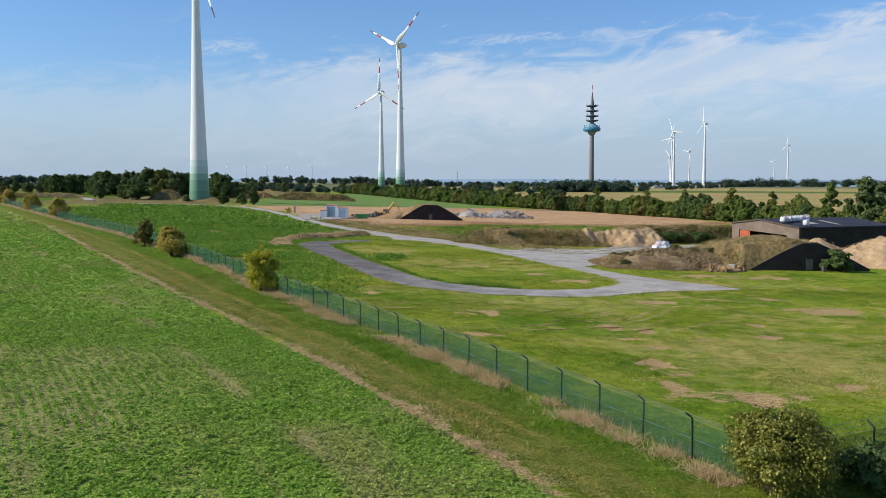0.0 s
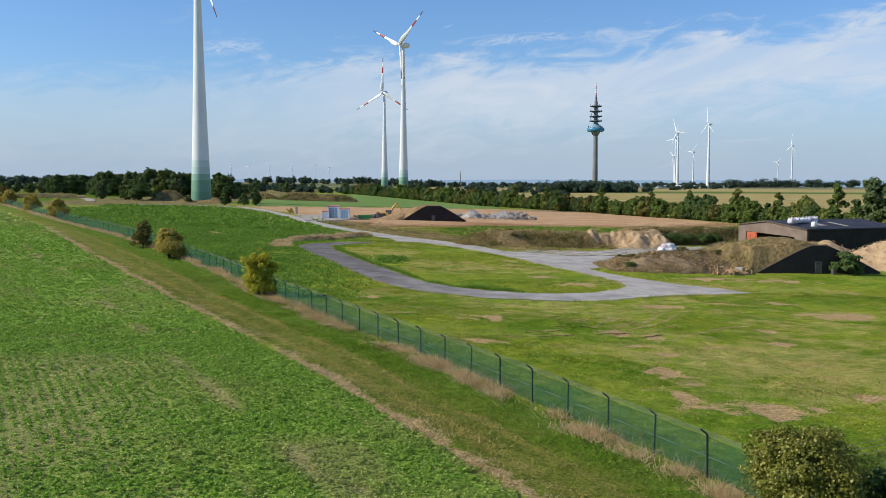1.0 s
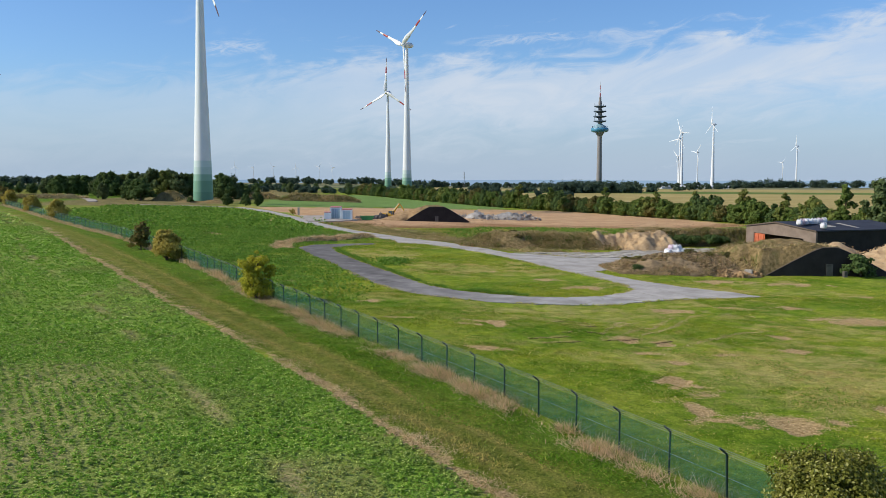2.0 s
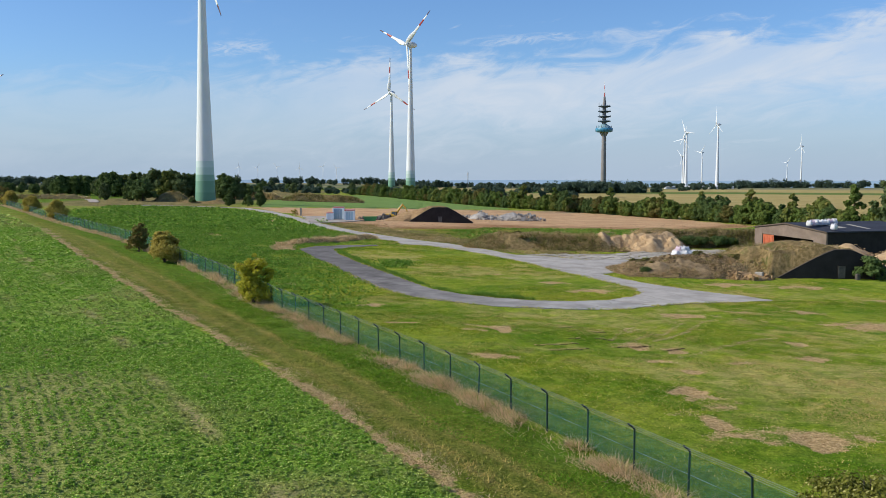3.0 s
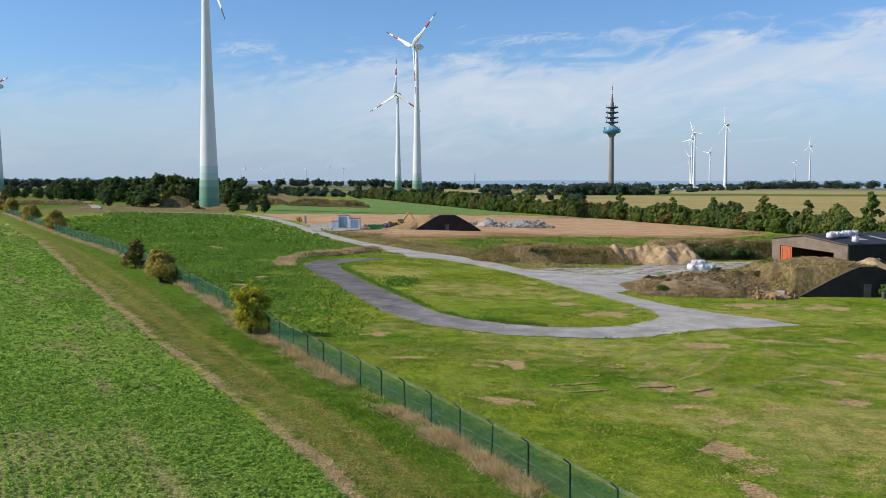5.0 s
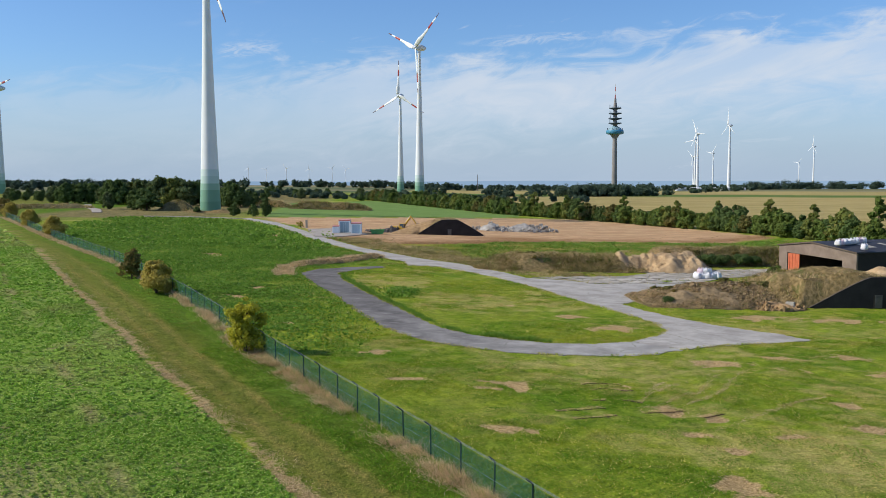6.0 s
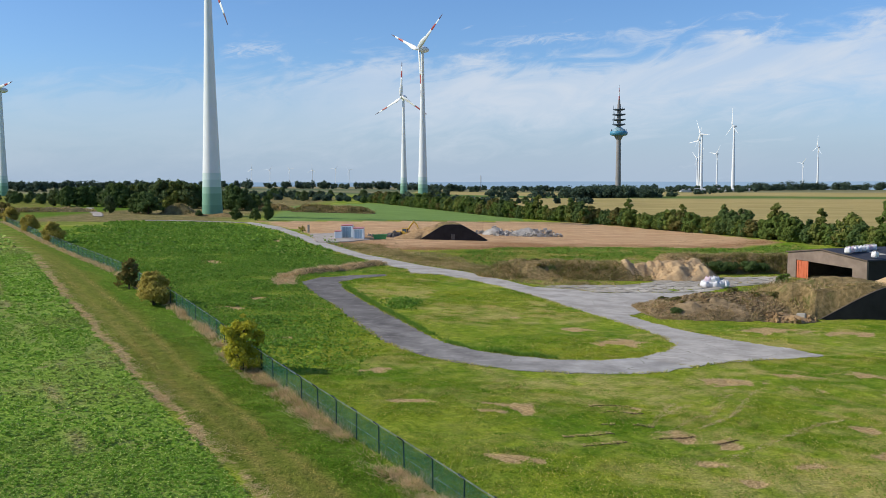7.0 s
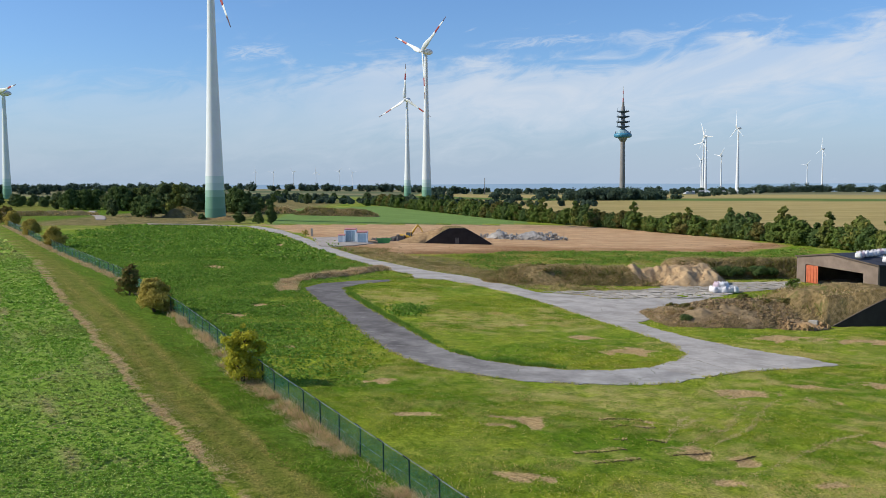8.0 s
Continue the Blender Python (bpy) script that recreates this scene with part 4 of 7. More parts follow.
# woods round the turbine and along the fields
WOODS = [(-342.4, 642, 5.6, 2), (-336.5, 643, 5.5, 0), (-329.9, 640, 5.8, 0), (-327, 647, 6.3, 2), (-320.9, 645, 7, 0), (-315.2, 652, 7.1, 1), (-309.6, 646, 6.8, 0), (-304.4, 643, 5.5, 0),
         (-299, 633, 6.3, 2), (-293.5, 637, 6.7, 1), (-289.9, 650, 6.4, 0), (-283.2, 628, 5.5, 1), (-280.1, 655, 6.6, 2), (-272.9, 638, 6.3, 1), (-268.6, 642, 6.5, 2), (-289.1, 558, 6.3, 0), (-283.2, 567, 6.3, 0), (-279.4, 558, 6.8, 3), (-275.6, 570, 6.2, 3), (-270.7, 566, 5.5, 0), (-268.6, 568, 6.8, 0), (-263.6, 550, 5.8, 0), (-260.3, 561, 6.4, 0), (-256.1, 567, 6.4, 2), (-250, 558, 6, 2), (-246.4, 549, 5.6, 0), (-243.3, 565, 5.1, 0), (-224.9, 520, 10, 1), (-219.2, 515, 10.5, 0), (-212.9, 510, 12, 2), (-214, 522, 12, 0), (-206.1, 512, 11.5, 2), (-205.4, 520, 12.5, 0),
         (-199.5, 514, 11, 2), (-193, 508, 9.5, 1), (-185.6, 500, 13, 2), (-180.2, 498, 15.5, 0), (-179.9, 505, 14, 3), (-176.6, 512, 13.5, 4), (-170.1, 506, 13.5, 1), (-165, 502, 14, 3), (-163.2, 508, 14.5, 4), (-156.6, 498, 15.5, 1), (-154.7, 504, 16, 3), (-149.4, 497, 14.5, 4), (-147.1, 502, 15, 1), (-142, 496, 14.5, 3), (-139.4, 500, 14, 0), (-137.3, 506, 13.5, 0), (-131.9, 500, 13, 2), (-127.3, 498, 11, 2), (-120.9, 486, 11.5, 0), (-116, 482, 13.5, 2), (-111.7, 478, 13.5, 0), (-109.7, 482, 12, 3), (-107.2, 490, 9, 0), (-105.6, 500, 8.5, 2), (-103.7, 512, 8, 0)]
for wx, wy, tall, k in WOODS:
    plant("tree", OAKS[k], wx, wy, ("full-leaved dark green broadleaf tree", "full-leaved green broadleaf tree", "full-leaved dark green broadleaf tree", "full-leaved green broadleaf tree", "pale yellow-green broadleaf tree")[k], "tree", "wood by the turbine", rnd.uniform(0, 360), tall / 12.0 * rnd.uniform(0.95, 1.1))
for wx, wy, tall, wide, k, lab in ((-138.5, 420, 11.6, 1.35, 0, "broad dark green rounded tree"), (-144.5, 424, 10.4, 1.1, 2, "broad dark green rounded tree"), (-158.0, 424, 8.6, 0.8, 1, "small green pointed tree"),
                                   (-89.5, 383, 5.4, 1.2, 2, "small dark green rounded tree"), (-81.5, 382, 5.6, 0.95, 0, "small dark green rounded tree"), (-76.8, 386, 8.6, 0.66, 2, "slim dark green tree"), (-112.0, 408, 3.0, 1.3, 0, "low dark bush by the turbine foot")):
    plant("tree", OAKS[k], wx, wy, lab, "tree", "small trees by the turbine", rnd.uniform(0, 360), tall / 12.0 * wide, 1.0 / wide)
for k in range(40):
    wx = rnd.uniform(-290, 70)
    wy = 690 + rnd.uniform(-30, 140) + abs(wx) * 0.1
    plant("tree", OAKS[rnd.randint(0, 3)], wx, wy, "dark green broadleaf tree at the far field edge", "tree", "trees at the far field edge", rnd.uniform(0, 360), rnd.uniform(0.45, 0.9), rnd.uniform(0.7, 1.0))


def far_wood(name, runs, seed, label, size=1.5):
    """Distant woods: lumps of foliage along a line."""
    rs = np.random.RandomState(seed)
    vs, fs, n = [], [], 0
    for x0, y0, x1, y1, count, tall in runs:
        for k in range(count):
            u = rs.rand()
            x, y = x0 + (x1 - x0) * u + rs.uniform(-12, 12), y0 + (y1 - y0) * u + rs.uniform(-25, 25)
            h = tall * rs.uniform(0.6, 1.15)
            r = h * rs.uniform(0.45, 0.75)
            c = np.stack([x + rs.uniform(-r, r, 9) * 0.7, y + rs.uniform(-r, r, 9) * 0.7, gz(x, y) + h * rs.uniform(0.15, 0.8, 9)], 1)
            v, f = leaf_cloud(rs, c, np.full(9, h * 0.27), 300, size, 0.9, 1.3, (x, y, gz(x, y) + h * 0.3), True)
            vs.append(v), fs.append(f + n)
            n += len(v)
    return tagged(new(name, tri_mesh(name, np.concatenate(vs), np.concatenate(fs), M["leaf_far_haze"])), label, "wood", kind="stuff")


far_wood("far_wood", [(128, 1040, 240, 1080, 80, 14), (-60, 1000, 128, 1050, 24, 9), (250, 1120, 560, 1650, 22, 9), (-330, 740, 40, 720, 130, 4.5), (-300, 830, 120, 800, 90, 5.5)], 7, "dark wood in front of the radio tower")
far_wood("far_wood", [(560, 1700, 1180, 1750, 120, 17), (320, 1500, 620, 1700, 40, 11), (1180, 1750, 1700, 1900, 60, 14)], 8, "long tree belt beyond the stubble fields")
far_wood("far_wood", [(-900, 1500, 0, 1500, 150, 13), (-1500, 1300, -500, 1100, 110, 13), (0, 1500, 500, 1800, 60, 11), (-1300, 1820, 900, 1820, 200, 9)], 9, "low dark woods on the plain", 2.0)


# ---- wind turbines ----
def turbine_parts(hub, rad, r0, r1, bands, plain_blades=False):
    """Meshes of one kind of turbine: tower, green rings, nacelle, hub and blade."""
    def rad_at(z):
        u = z / hub
        return r1 + (r0 - r1) * ((1 - u) ** 1.31)
    out = {}
    top_green = bands[-1] if bands else 0.0
    zs = np.linspace(top_green, hub - 1.5, 14)
    out["tower"] = tube([((0, 0, z), rad_at(z)) for z in zs], 32)
    out["rings"] = []
    lo = -1.0
    for i, hi in enumerate(bands):
        out["rings"].append((tube([((0, 0, lo), rad_at(max(lo, 0))), ((0, 0, hi), rad_at(hi))], 32), i))
        lo = hi
    s = rad / 41.0
    nac = bmesh.new()
    prof = [(-3.6, 0.9), (-3.0, 1.9), (-1.5, 2.5), (0.5, 2.75), (3.0, 2.6), (5.2, 2.0), (6.6, 1.2), (7.2, 0.4)]
    add_tube(nac, [((0, y * s, 0), r * s) for y, r in prof], 24)
    out["nacelle"] = nac
    spin = bmesh.new()
    add_tube(spin, [((0, y * s, 0), r * s) for y, r in ((-3.5, 1.9), (-4.4, 1.75), (-5.2, 1.2), (-5.7, 0.5))], 20)
    out["spinner"] = spin

    def blade_piece(a, b):
        bm = bmesh.new()
        rows = []
        for k in range(9):
            u = a + (b - a) * k / 8
            z = 1.2 * s + u * (rad - 1.2 * s)
            chord = 1.3 * s * (1.5 + 1.4 * math.exp(-((u - 0.16) / 0.13) ** 2) + 0.5 * (1 - u)) * (1 - 0.72 * u ** 3)
            thick = chord * (0.34 - 0.22 * u)
            tw = radians(28 * (1 - u) ** 2 + 4)
            bend = -0.02 * rad * u * u
            row = []
            for j in range(10):
                t = j * math.tau / 10
                cx = chord * (0.5 * math.cos(t) - 0.2)
                cy = thick * 0.5 * math.sin(t)
                row.append(bm.verts.new((cx * math.cos(tw) - cy * math.sin(tw), cx * math.sin(tw) + cy * math.cos(tw) + bend, z)))
            rows.append(row)
        for p, q in zip(rows, rows[1:]):
            for j in range(10):
                f = bm.faces.new((p[j], p[(j + 1) % 10], q[(j + 1) % 10], q[j]))
                f.smooth = True
        bm.faces.new(rows[0][::-1])
        bm.faces.new(rows[-1])
        me = bpy.data.meshes.new("blade")
        bm.normal_update()
        bm.to_mesh(me)
        bm.free()
        return me

    out["blade"] = [(blade_piece(0.0, 0.54), "tower_white"), (blade_piece(0.54, 0.72), "blade_red"), (blade_piece(0.72, 0.86), "tower_white"), (blade_piece(0.86, 1.0), "blade_tip")]
    if plain_blades:
        out["blade"] = [(blade_piece(0.0, 1.0), "tower_white")]
    for me, c in out["blade"]:
        me.materials.append(M[c])
    return out


def turbine(x, y, z, hub, rad, r0, r1, bands, face, spin, label, group="", markings=True):
    """face: degrees to which the rotor looks; spin: turn of the first blade from upright."""
    t = base("wind_turbine", x, y, label, "wind turbine", group, z=z)
    p = turbine_parts(hub, rad, r0, r1, bands, not markings)
    part("tower", p["tower"], M["tower_white"], t)
    for me, i in p["rings"]:
        part("tower_ring", me, M["tower_green_%d" % i], t, "green painted tower ring")
    n = part("nacelle", p["nacelle"], M["tower_white"], t)
    n.matrix_local = pose(0, 0, hub, 0, 0, face)
    part("spinner", p["spinner"], M["tower_white"], n)
    for k in range(3):
        root = None
        for i, (me, c) in enumerate(p["blade"]):
            ob = new("blade" if i == 0 else "blade_marking", me)
            if i == 0:
                ob.parent = t
                ob.matrix_local = pose(0, 0, hub, 0, 0, face) @ pose(0, -4.2 * rad / 41, 0, 0, spin + 120 * k, 0)
                root = ob
            else:
                ob.parent = root
    return t


BANDS = (5.2, 10.4, 13.3, 16.6, 19.6)
turbine(-107.9, 415.0, gz(-108, 415) - 0.4, 117.5, 42.0, 4.67, 1.25, BANDS, -42, 148, "tall white wind turbine with a green banded foot")
turbine(-25.3, 790.0, 2.0, 128.0, 41.0, 4.45, 1.25, BANDS, -50, 54, "white wind turbine with red blade bands behind the trees")
turbine(-53.5, 1010.0, 2.0, 107.4, 38.0, 4.1, 1.2, BANDS, -28, 2, "white wind turbine with red blade bands behind the trees")
turbine(-399.5, 812.0, 4.0, 95.0, 39.0, 4.0, 1.5, BANDS, -42, 84, "white wind turbine with red blade bands beyond the shrubs")
for tx, ty, hub, rad, r0, face, sp in ((512.5, 1670.0, 116.8, 33.0, 3.9, -82, 0), (517.5, 1900.0, 113.6, 33.0, 3.7, -70, 95), (593.5, 2200.0, 114.0, 33.0, 3.5, -60, 20), (725.5, 2505.0, 90.0, 29.0, 3.3, -70, 40),
                                   (643.5, 2400.0, 76.0, 25.0, 2.8, -60, 75), (999.0, 2500.0, 107.5, 33.0, 3.8, -85, 8), (1535.0, 4000.0, 89.0, 30.0, 3.6, -60, 40)):
    turbine(tx, ty, gz(tx, ty), hub - 2.0 - gz(tx, ty), rad, r0, r0 * 0.36, (), face, sp, "slender white wind turbine on the horizon", "far wind turbines", markings=False)
for k, bearing in enumerate((-0.2211, -0.2011, -0.1792, -0.1542, -0.1286, -0.1136)):
    d = 3900.0 + 60 * (k % 3)
    turbine(d * bearing, d, -75.0, 141.0 - 4 * (k % 2), 24.0, 1.8, 0.8, (), -20, 40 * k, "hazy white wind turbine far away on the horizon", "farthest wind turbines", markings=False)


# ---- radio tower ----
def radio_tower(x, y, z):
    t = base("radio_tower", x, y, "grey concrete radio tower with a blue pod and platforms", "tower", z=z)
    part("shaft", tube([((0, 0, -1), 3.75), ((0, 0, 30), 3.3), ((0, 0, 72), 2.8), ((0, 0, 112), 2.3), ((0, 0, 116), 2.1)], 28), M["tower_concrete"], t)
    part("collar", tube([((0, 0, 71.5), 3.1), ((0, 0, 75.0), 5.2), ((0, 0, 77.0), 6.4)], 24), M["tower_concrete"], t)
    pod = part("pod", tube([((0, 0, 76.6), 8.6), ((0, 0, 77.6), 10.9), ((0, 0, 80.2), 11.3), ((0, 0, 81.6), 10.8), ((0, 0, 82.0), 9.4)], 32), M["pod_blue"], t, "blue round pod")
    part("roof_deck", tube([((0, 0, 82.05), 9.0), ((0, 0, 84.2), 7.8), ((0, 0, 86.5), 4.0), ((0, 0, 87.5), 3.0)], 28), M["pod_light"], pod, "pale deck on the pod")
    for k in range(12):
        a = k * math.tau / 12
        part("stay", tube([((9.6 * math.cos(a), 9.6 * math.sin(a), 81.8), 0.22), ((9.6 * math.cos(a), 9.6 * math.sin(a), 84.8), 0.22)], 6), M["platform_dark"], pod)
    for h, r in ((90.5, 8.2), (96.5, 8.4), (103.0, 8.2), (109.5, 7.8)):
        pl = part("platform", tube([((0, 0, h - 1.5), r * 0.42), ((0, 0, h - 0.3), r), ((0, 0, h + 0.7), r), ((0, 0, h + 0.72), r * 0.9)], 28), M["platform_dark"], t, "dark antenna platform")
        for k in range(5):
            a = k * math.tau / 5 + h
            part("antenna", tube([((r * 0.9 * math.cos(a), r * 0.9 * math.sin(a), h + 0.5), 0.3), ((r * 0.9 * math.cos(a), r * 0.9 * math.sin(a), h + (2.2 if k else 5.2)), 0.2)], 8), M["platform_dark"], pl)
    part("neck", tube([((0, 0, 115), 1.7), ((0, 0, 122), 1.3)], 20), M["tower_concrete"], t)
    for k in range(4):
        part("mast_section", tube([((0, 0, 122 + k * 4.8), 0.85 - 0.16 * k), ((0, 0, 126.8 + k * 4.8), 0.70 - 0.16 * k)], 12), M["mast_red"] if k % 2 == 0 else M["tower_white"], t)
    return t


radio_tower(212.0, 1170.0, -2.0)
mast = base("lattice_mast", 47.0, 1500.0, "thin grey mast above the trees", "mast", z=0)
part("pole", tube([((0, 0, -1), 0.6), ((0, 0, 20), 0.4), ((0, 0, 26), 0.2)], 8), M["scrap"], mast)
for mz in (16.0, 20.0, 23.0):
    part("antenna", tube([((0, 0, mz), 0.9), ((0, 0, mz + 1.8), 0.9)], 8), M["concrete_grey"], mast)

# ---- fence ----
nm, nnt, nb = mat("net_green")
nn = tex_noise(nnt, 1.2, 4, 0.6, place(nnt))
link(nnt, mixrgb(nnt, nn, (0.004, 0.062, 0.030), (0.009, 0.100, 0.048)), nb.inputs["Base Color"])
nb.inputs["Roughness"].default_value = 0.6
tb = nnt.nodes.new("ShaderNodeBsdfTransparent")
nmix = nnt.nodes.new("ShaderNodeMixShader")
link(nnt, ramp(nnt, tex_noise(nnt, 0.5, 3, 0.6, place(nnt)), 0.3, 0.7, 0.40, 0.58), nmix.inputs[0])
link(nnt, tb.outputs[0], nmix.inputs[1])
link(nnt, nb.outputs[0], nmix.inputs[2])
link(nnt, nmix.outputs[0], nnt.nodes["Material Output"].inputs[0])
M["net"] = nm


def walk_line(line, step):
    pts, left = [], 0.0
    for (x0, y0), (x1, y1) in zip(line, line[1:]):
        d = math.hypot(x1 - x0, y1 - y0)
        while left < d:
            u = left / d
            pts.append((x0 + (x1 - x0) * u, y0 + (y1 - y0) * u))
            left += step
        left -= d
    return pts


def post_mesh():
    me = bpy.data.meshes.new("post")
    bm = bmesh.new()
    add_tube(bm, [((0, 0, -0.3), 0.055), ((0, 0, 2.12), 0.055)], 8)
    bm.to_mesh(me)
    bm.free()
    me.materials.append(M["post_green"])
    arm = bpy.data.meshes.new("arm")
    bm = bmesh.new()
    add_tube(bm, [((0, 0, 2.06), 0.055), ((-0.04, 0, 2.16), 0.055), ((-0.42, 0, 2.45), 0.05)], 8)
    bm.to_mesh(arm)
    bm.free()
    arm.materials.append(M["post_green"])
    return me, arm


def fence(line, step, label, flip=1):
    pts = walk_line(line, step)
    f = tagged(new("fence"), label, "fence")
    pm, arm = post_mesh()
    rr = random.Random(2)
    for i, (x, y) in enumerate(pts):
        a, b = pts[max(i - 1, 0)], pts[min(i + 1, len(pts) - 1)]
        ang = math.degrees(math.atan2(b[1] - a[1], b[0] - a[0]))
        p = new("post", pm)
        p.parent = f
        p.matrix_local = pose(x, y, gz(x, y), rr.uniform(-1.2, 1.2), rr.uniform(-1.2, 1.2), ang + 90 * flip - 180)
        q = new("arm", arm)
        q.parent = p
    for i, ((x0, y0), (x1, y1)) in enumerate(zip(pts, pts[1:])):
        vs, fs = [], []
        for k in range(7):
            u = k / 6
            x, y = x0 + (x1 - x0) * u, y0 + (y1 - y0) * u
            sag = 0.05 * math.sin(math.pi * u)
            off = 0.03 * math.sin(u * 9 + i)
            z = gz(x, y)
            for h in (0.02, 0.7, 1.4, 2.02 - sag):
                vs.append((x + off * 0.5, y + off * 0.5, z + h))
        for k in range(6):
            for j in range(3):
                a = k * 4 + j
                fs.append((a, a + 4, a + 5, a + 1))
        part("net_panel", mesh_of("net_panel", vs, fs, M["net"]), None, f)
    up = Vector((0, 0, 1))
    for h, out_ in ((1.0, 0.0), (2.06, 0.0), (2.25, 0.2), (2.43, 0.40)):
        bm = bmesh.new()
        rings = []
        for i, (x, y) in enumerate(pts):
            a, b = pts[max(i - 1, 0)], pts[min(i + 1, len(pts) - 1)]
            d = Vector((b[0] - a[0], b[1] - a[1], 0)).normalized().cross(up) * (-out_ * flip)
            rings.append(((x + d.x, y + d.y, gz(x, y) + h), 0.011))
        add_tube(bm, rings, 4)
        part("wire", bm, M["wire"], f)
    return f


fence(FENCE, 4.0, "green post fence with dense green windbreak netting", 1)
fence(FENCE_SIDE, 4.0, "green post fence with dense green windbreak netting after the corner", 1)


# ---- earth banks, heaps ----
def heap(name, x, y, half, fn, material, label, category, cell=0.5, rough=0.25, kind="", seed=0, turn=0.0, smooth=True):
    """A heap with height fn(u, v) over its own plan in metres; its foot dips under the ground."""
    na, nb_ = int(2 * half[0] / cell) + 1, int(2 * half[1] / cell) + 1
    U, V = np.meshgrid(np.linspace(-half[0], half[0], na), np.linspace(-half[1], half[1], nb_))
    h = fn(U, V)
    q1, q2, q3 = Noise2(100 + seed, 0.9), Noise2(101 + seed, 2.6), Noise2(102 + seed, 6.0)
    bumps = (q1(U, V) - 0.5) * rough * 0.7 + (q2(U, V) - 0.5) * rough * 1.6 + (q3(U, V) - 0.5) * rough * 2.0
    h = np.where(h > 0.04, np.maximum(h + bumps * np.clip(h * 0.7, 0, 1), 0.045), 0.0)
    ca, sa = math.cos(radians(turn)), math.sin(radians(turn))
    wx, wy = x + U * ca - V * sa, y + U * sa + V * ca
    z = np.where(h > 0.03, h, -0.5) + gz_np(wx, wy) - gz(x, y)
    idx = np.arange(na * nb_).reshape(nb_, na)
    qd = np.stack([idx[:-1, :-1], idx[:-1, 1:], idx[1:, 1:], idx[1:, :-1]], -1).reshape(-1, 4)
    hq = h.ravel()[qd].max(1)
    me = tri_mesh(name, np.stack([U, V, z], -1).reshape(-1, 3), qd[hq > 0.03], material)
    if smooth:
        me.polygons.foreach_set("use_smooth", [True] * len(me.polygons))
    ob = new(name, me)
    ob.matrix_world = pose(x, y, gz(x, y), 0, 0, turn)
    return tagged(ob, label, category, kind=kind)


def ridge(length, width, height, flat=0.0, taper=4.0):
    def fn(u, v):
        e = np.clip((length - np.abs(u)) / taper, 0, 1)
        e = e * e * (3 - 2 * e)
        c = np.clip(1 - np.clip(np.abs(v) - flat, 0, None) / (width - flat), 0, 1)
        return height * e * (c * c * (3 - 2 * c))
    return fn


def cone(r, height, squash=1.0, p=0.85):
    return lambda u, v: height * np.clip(1 - np.hypot(u, v * squash) / r, 0, 1) ** p


bankm, bnt2, bb2 = mat("bank_earth")
bp = place(bnt2)
k1, k2, k3 = tex_noise(bnt2, 0.35, 5, 0.65, bp), tex_noise(bnt2, 1.6, 5, 0.65, bp), tex_noise(bnt2, 6, 4, 0.6, bp)
bcol = mixrgb(bnt2, ramp(bnt2, k2, 0.3, 0.7), (0.125, 0.092, 0.036), (0.390, 0.275, 0.130))
bcol = mixrgb(bnt2, ramp(bnt2, k1, 0.56, 0.72), bcol, (0.095, 0.120, 0.028))
bcol = mixrgb(bnt2, ramp(bnt2, k3, 0.5, 0.8, 0, 0.5), bcol, (0.300, 0.245, 0.135))
link(bnt2, bcol, bb2.inputs["Base Color"])
bb2.inputs["Roughness"].default_value = 0.95
bb2.inputs["Specular IOR Level"].default_value = 0.03
bump(bnt2, bb2, mathn(bnt2, "ADD", k2, mathn(bnt2, "MULTIPLY", k3, 0.4)), 1.0, 0.35)
M["bank"] = bankm
heap("earth_bank", 23.0, 194.5, (20, 8), ridge(19, 7, 3.1, 1.0, 9), bankm, "overgrown earth bank with dry brush", "earth bank", 0.5, 0.5, "structure", 1, 4)
heap("earth_bank", 62.0, 213.0, (20, 7), ridge(19, 6, 3.6, 1.5, 5), bankm, "steep overgrown earth bank beside the hall", "earth bank", 0.5, 0.5, "structure", 2, 8)
heap("earth_bank", -22.8, 195.0, (18, 2.6), ridge(17.5, 2.3, 0.8, 0.2, 4), bankm, "low bank of dry grass along the lane", "earth bank", 0.35, 0.3, "structure", 3, 63)


def berm(u, v):
    """The earth cover of the near bunker and its long tail; u along the front, v into the bank."""
    crest = np.interp(u, (-12, -9, -5, -3, 2, 5, 10, 15, 19.4), (0, 1.9, 3.8, 4.4, 5.0, 5.0, 4.7, 2.3, 0))
    back = np.clip(1 - np.clip(np.abs(v - 9) - 3.0, 0, None) / 8.0, 0, 1)
    body = crest * (back * back * (3 - 2 * back))
    return np.where((u > -3.2) & (v < 0.45), 0.0, np.where(u > -3.2, crest * np.clip((19 - v) / 9, 0, 1) ** 0.8, body))


heap("earth_bank", 57.0, 142.5, (29, 21), berm, bankm, "grassy earth cover over the old bunker", "earth bank", 0.5, 0.55, "structure", 4, 4)
heap("earth_mound", 40.0, 147.0, (13, 10), lambda u, v: np.interp(u, (-11.5, -8, -2, 4, 9, 11.5), (0, 1.5, 2.8, 3.1, 2.6, 0)) * np.clip(1.15 - np.abs(v - 0.06 * u) / 7.5, 0, 1) ** 0.8, M["clod_soil"], "heap of clodded brown earth beside the bunker bank", "earth heap", 0.30, 0.6, "", 8, 3)


def sand_ridge(u, v):
    crest = np.interp(u, (-12.4, -10.6, -9.2, -7.2, -5.2, -3.2, 0.0, 3.2, 6.2, 8.5, 10.5), (0.0, 3.6, 4.3, 3.9, 3.1, 4.2, 4.9, 4.6, 4.0, 2.2, 0.0))
    return crest * np.clip(1 - np.abs(v + 0.05 * u) / (2.2 + crest * 0.9), 0, 1) ** 0.75


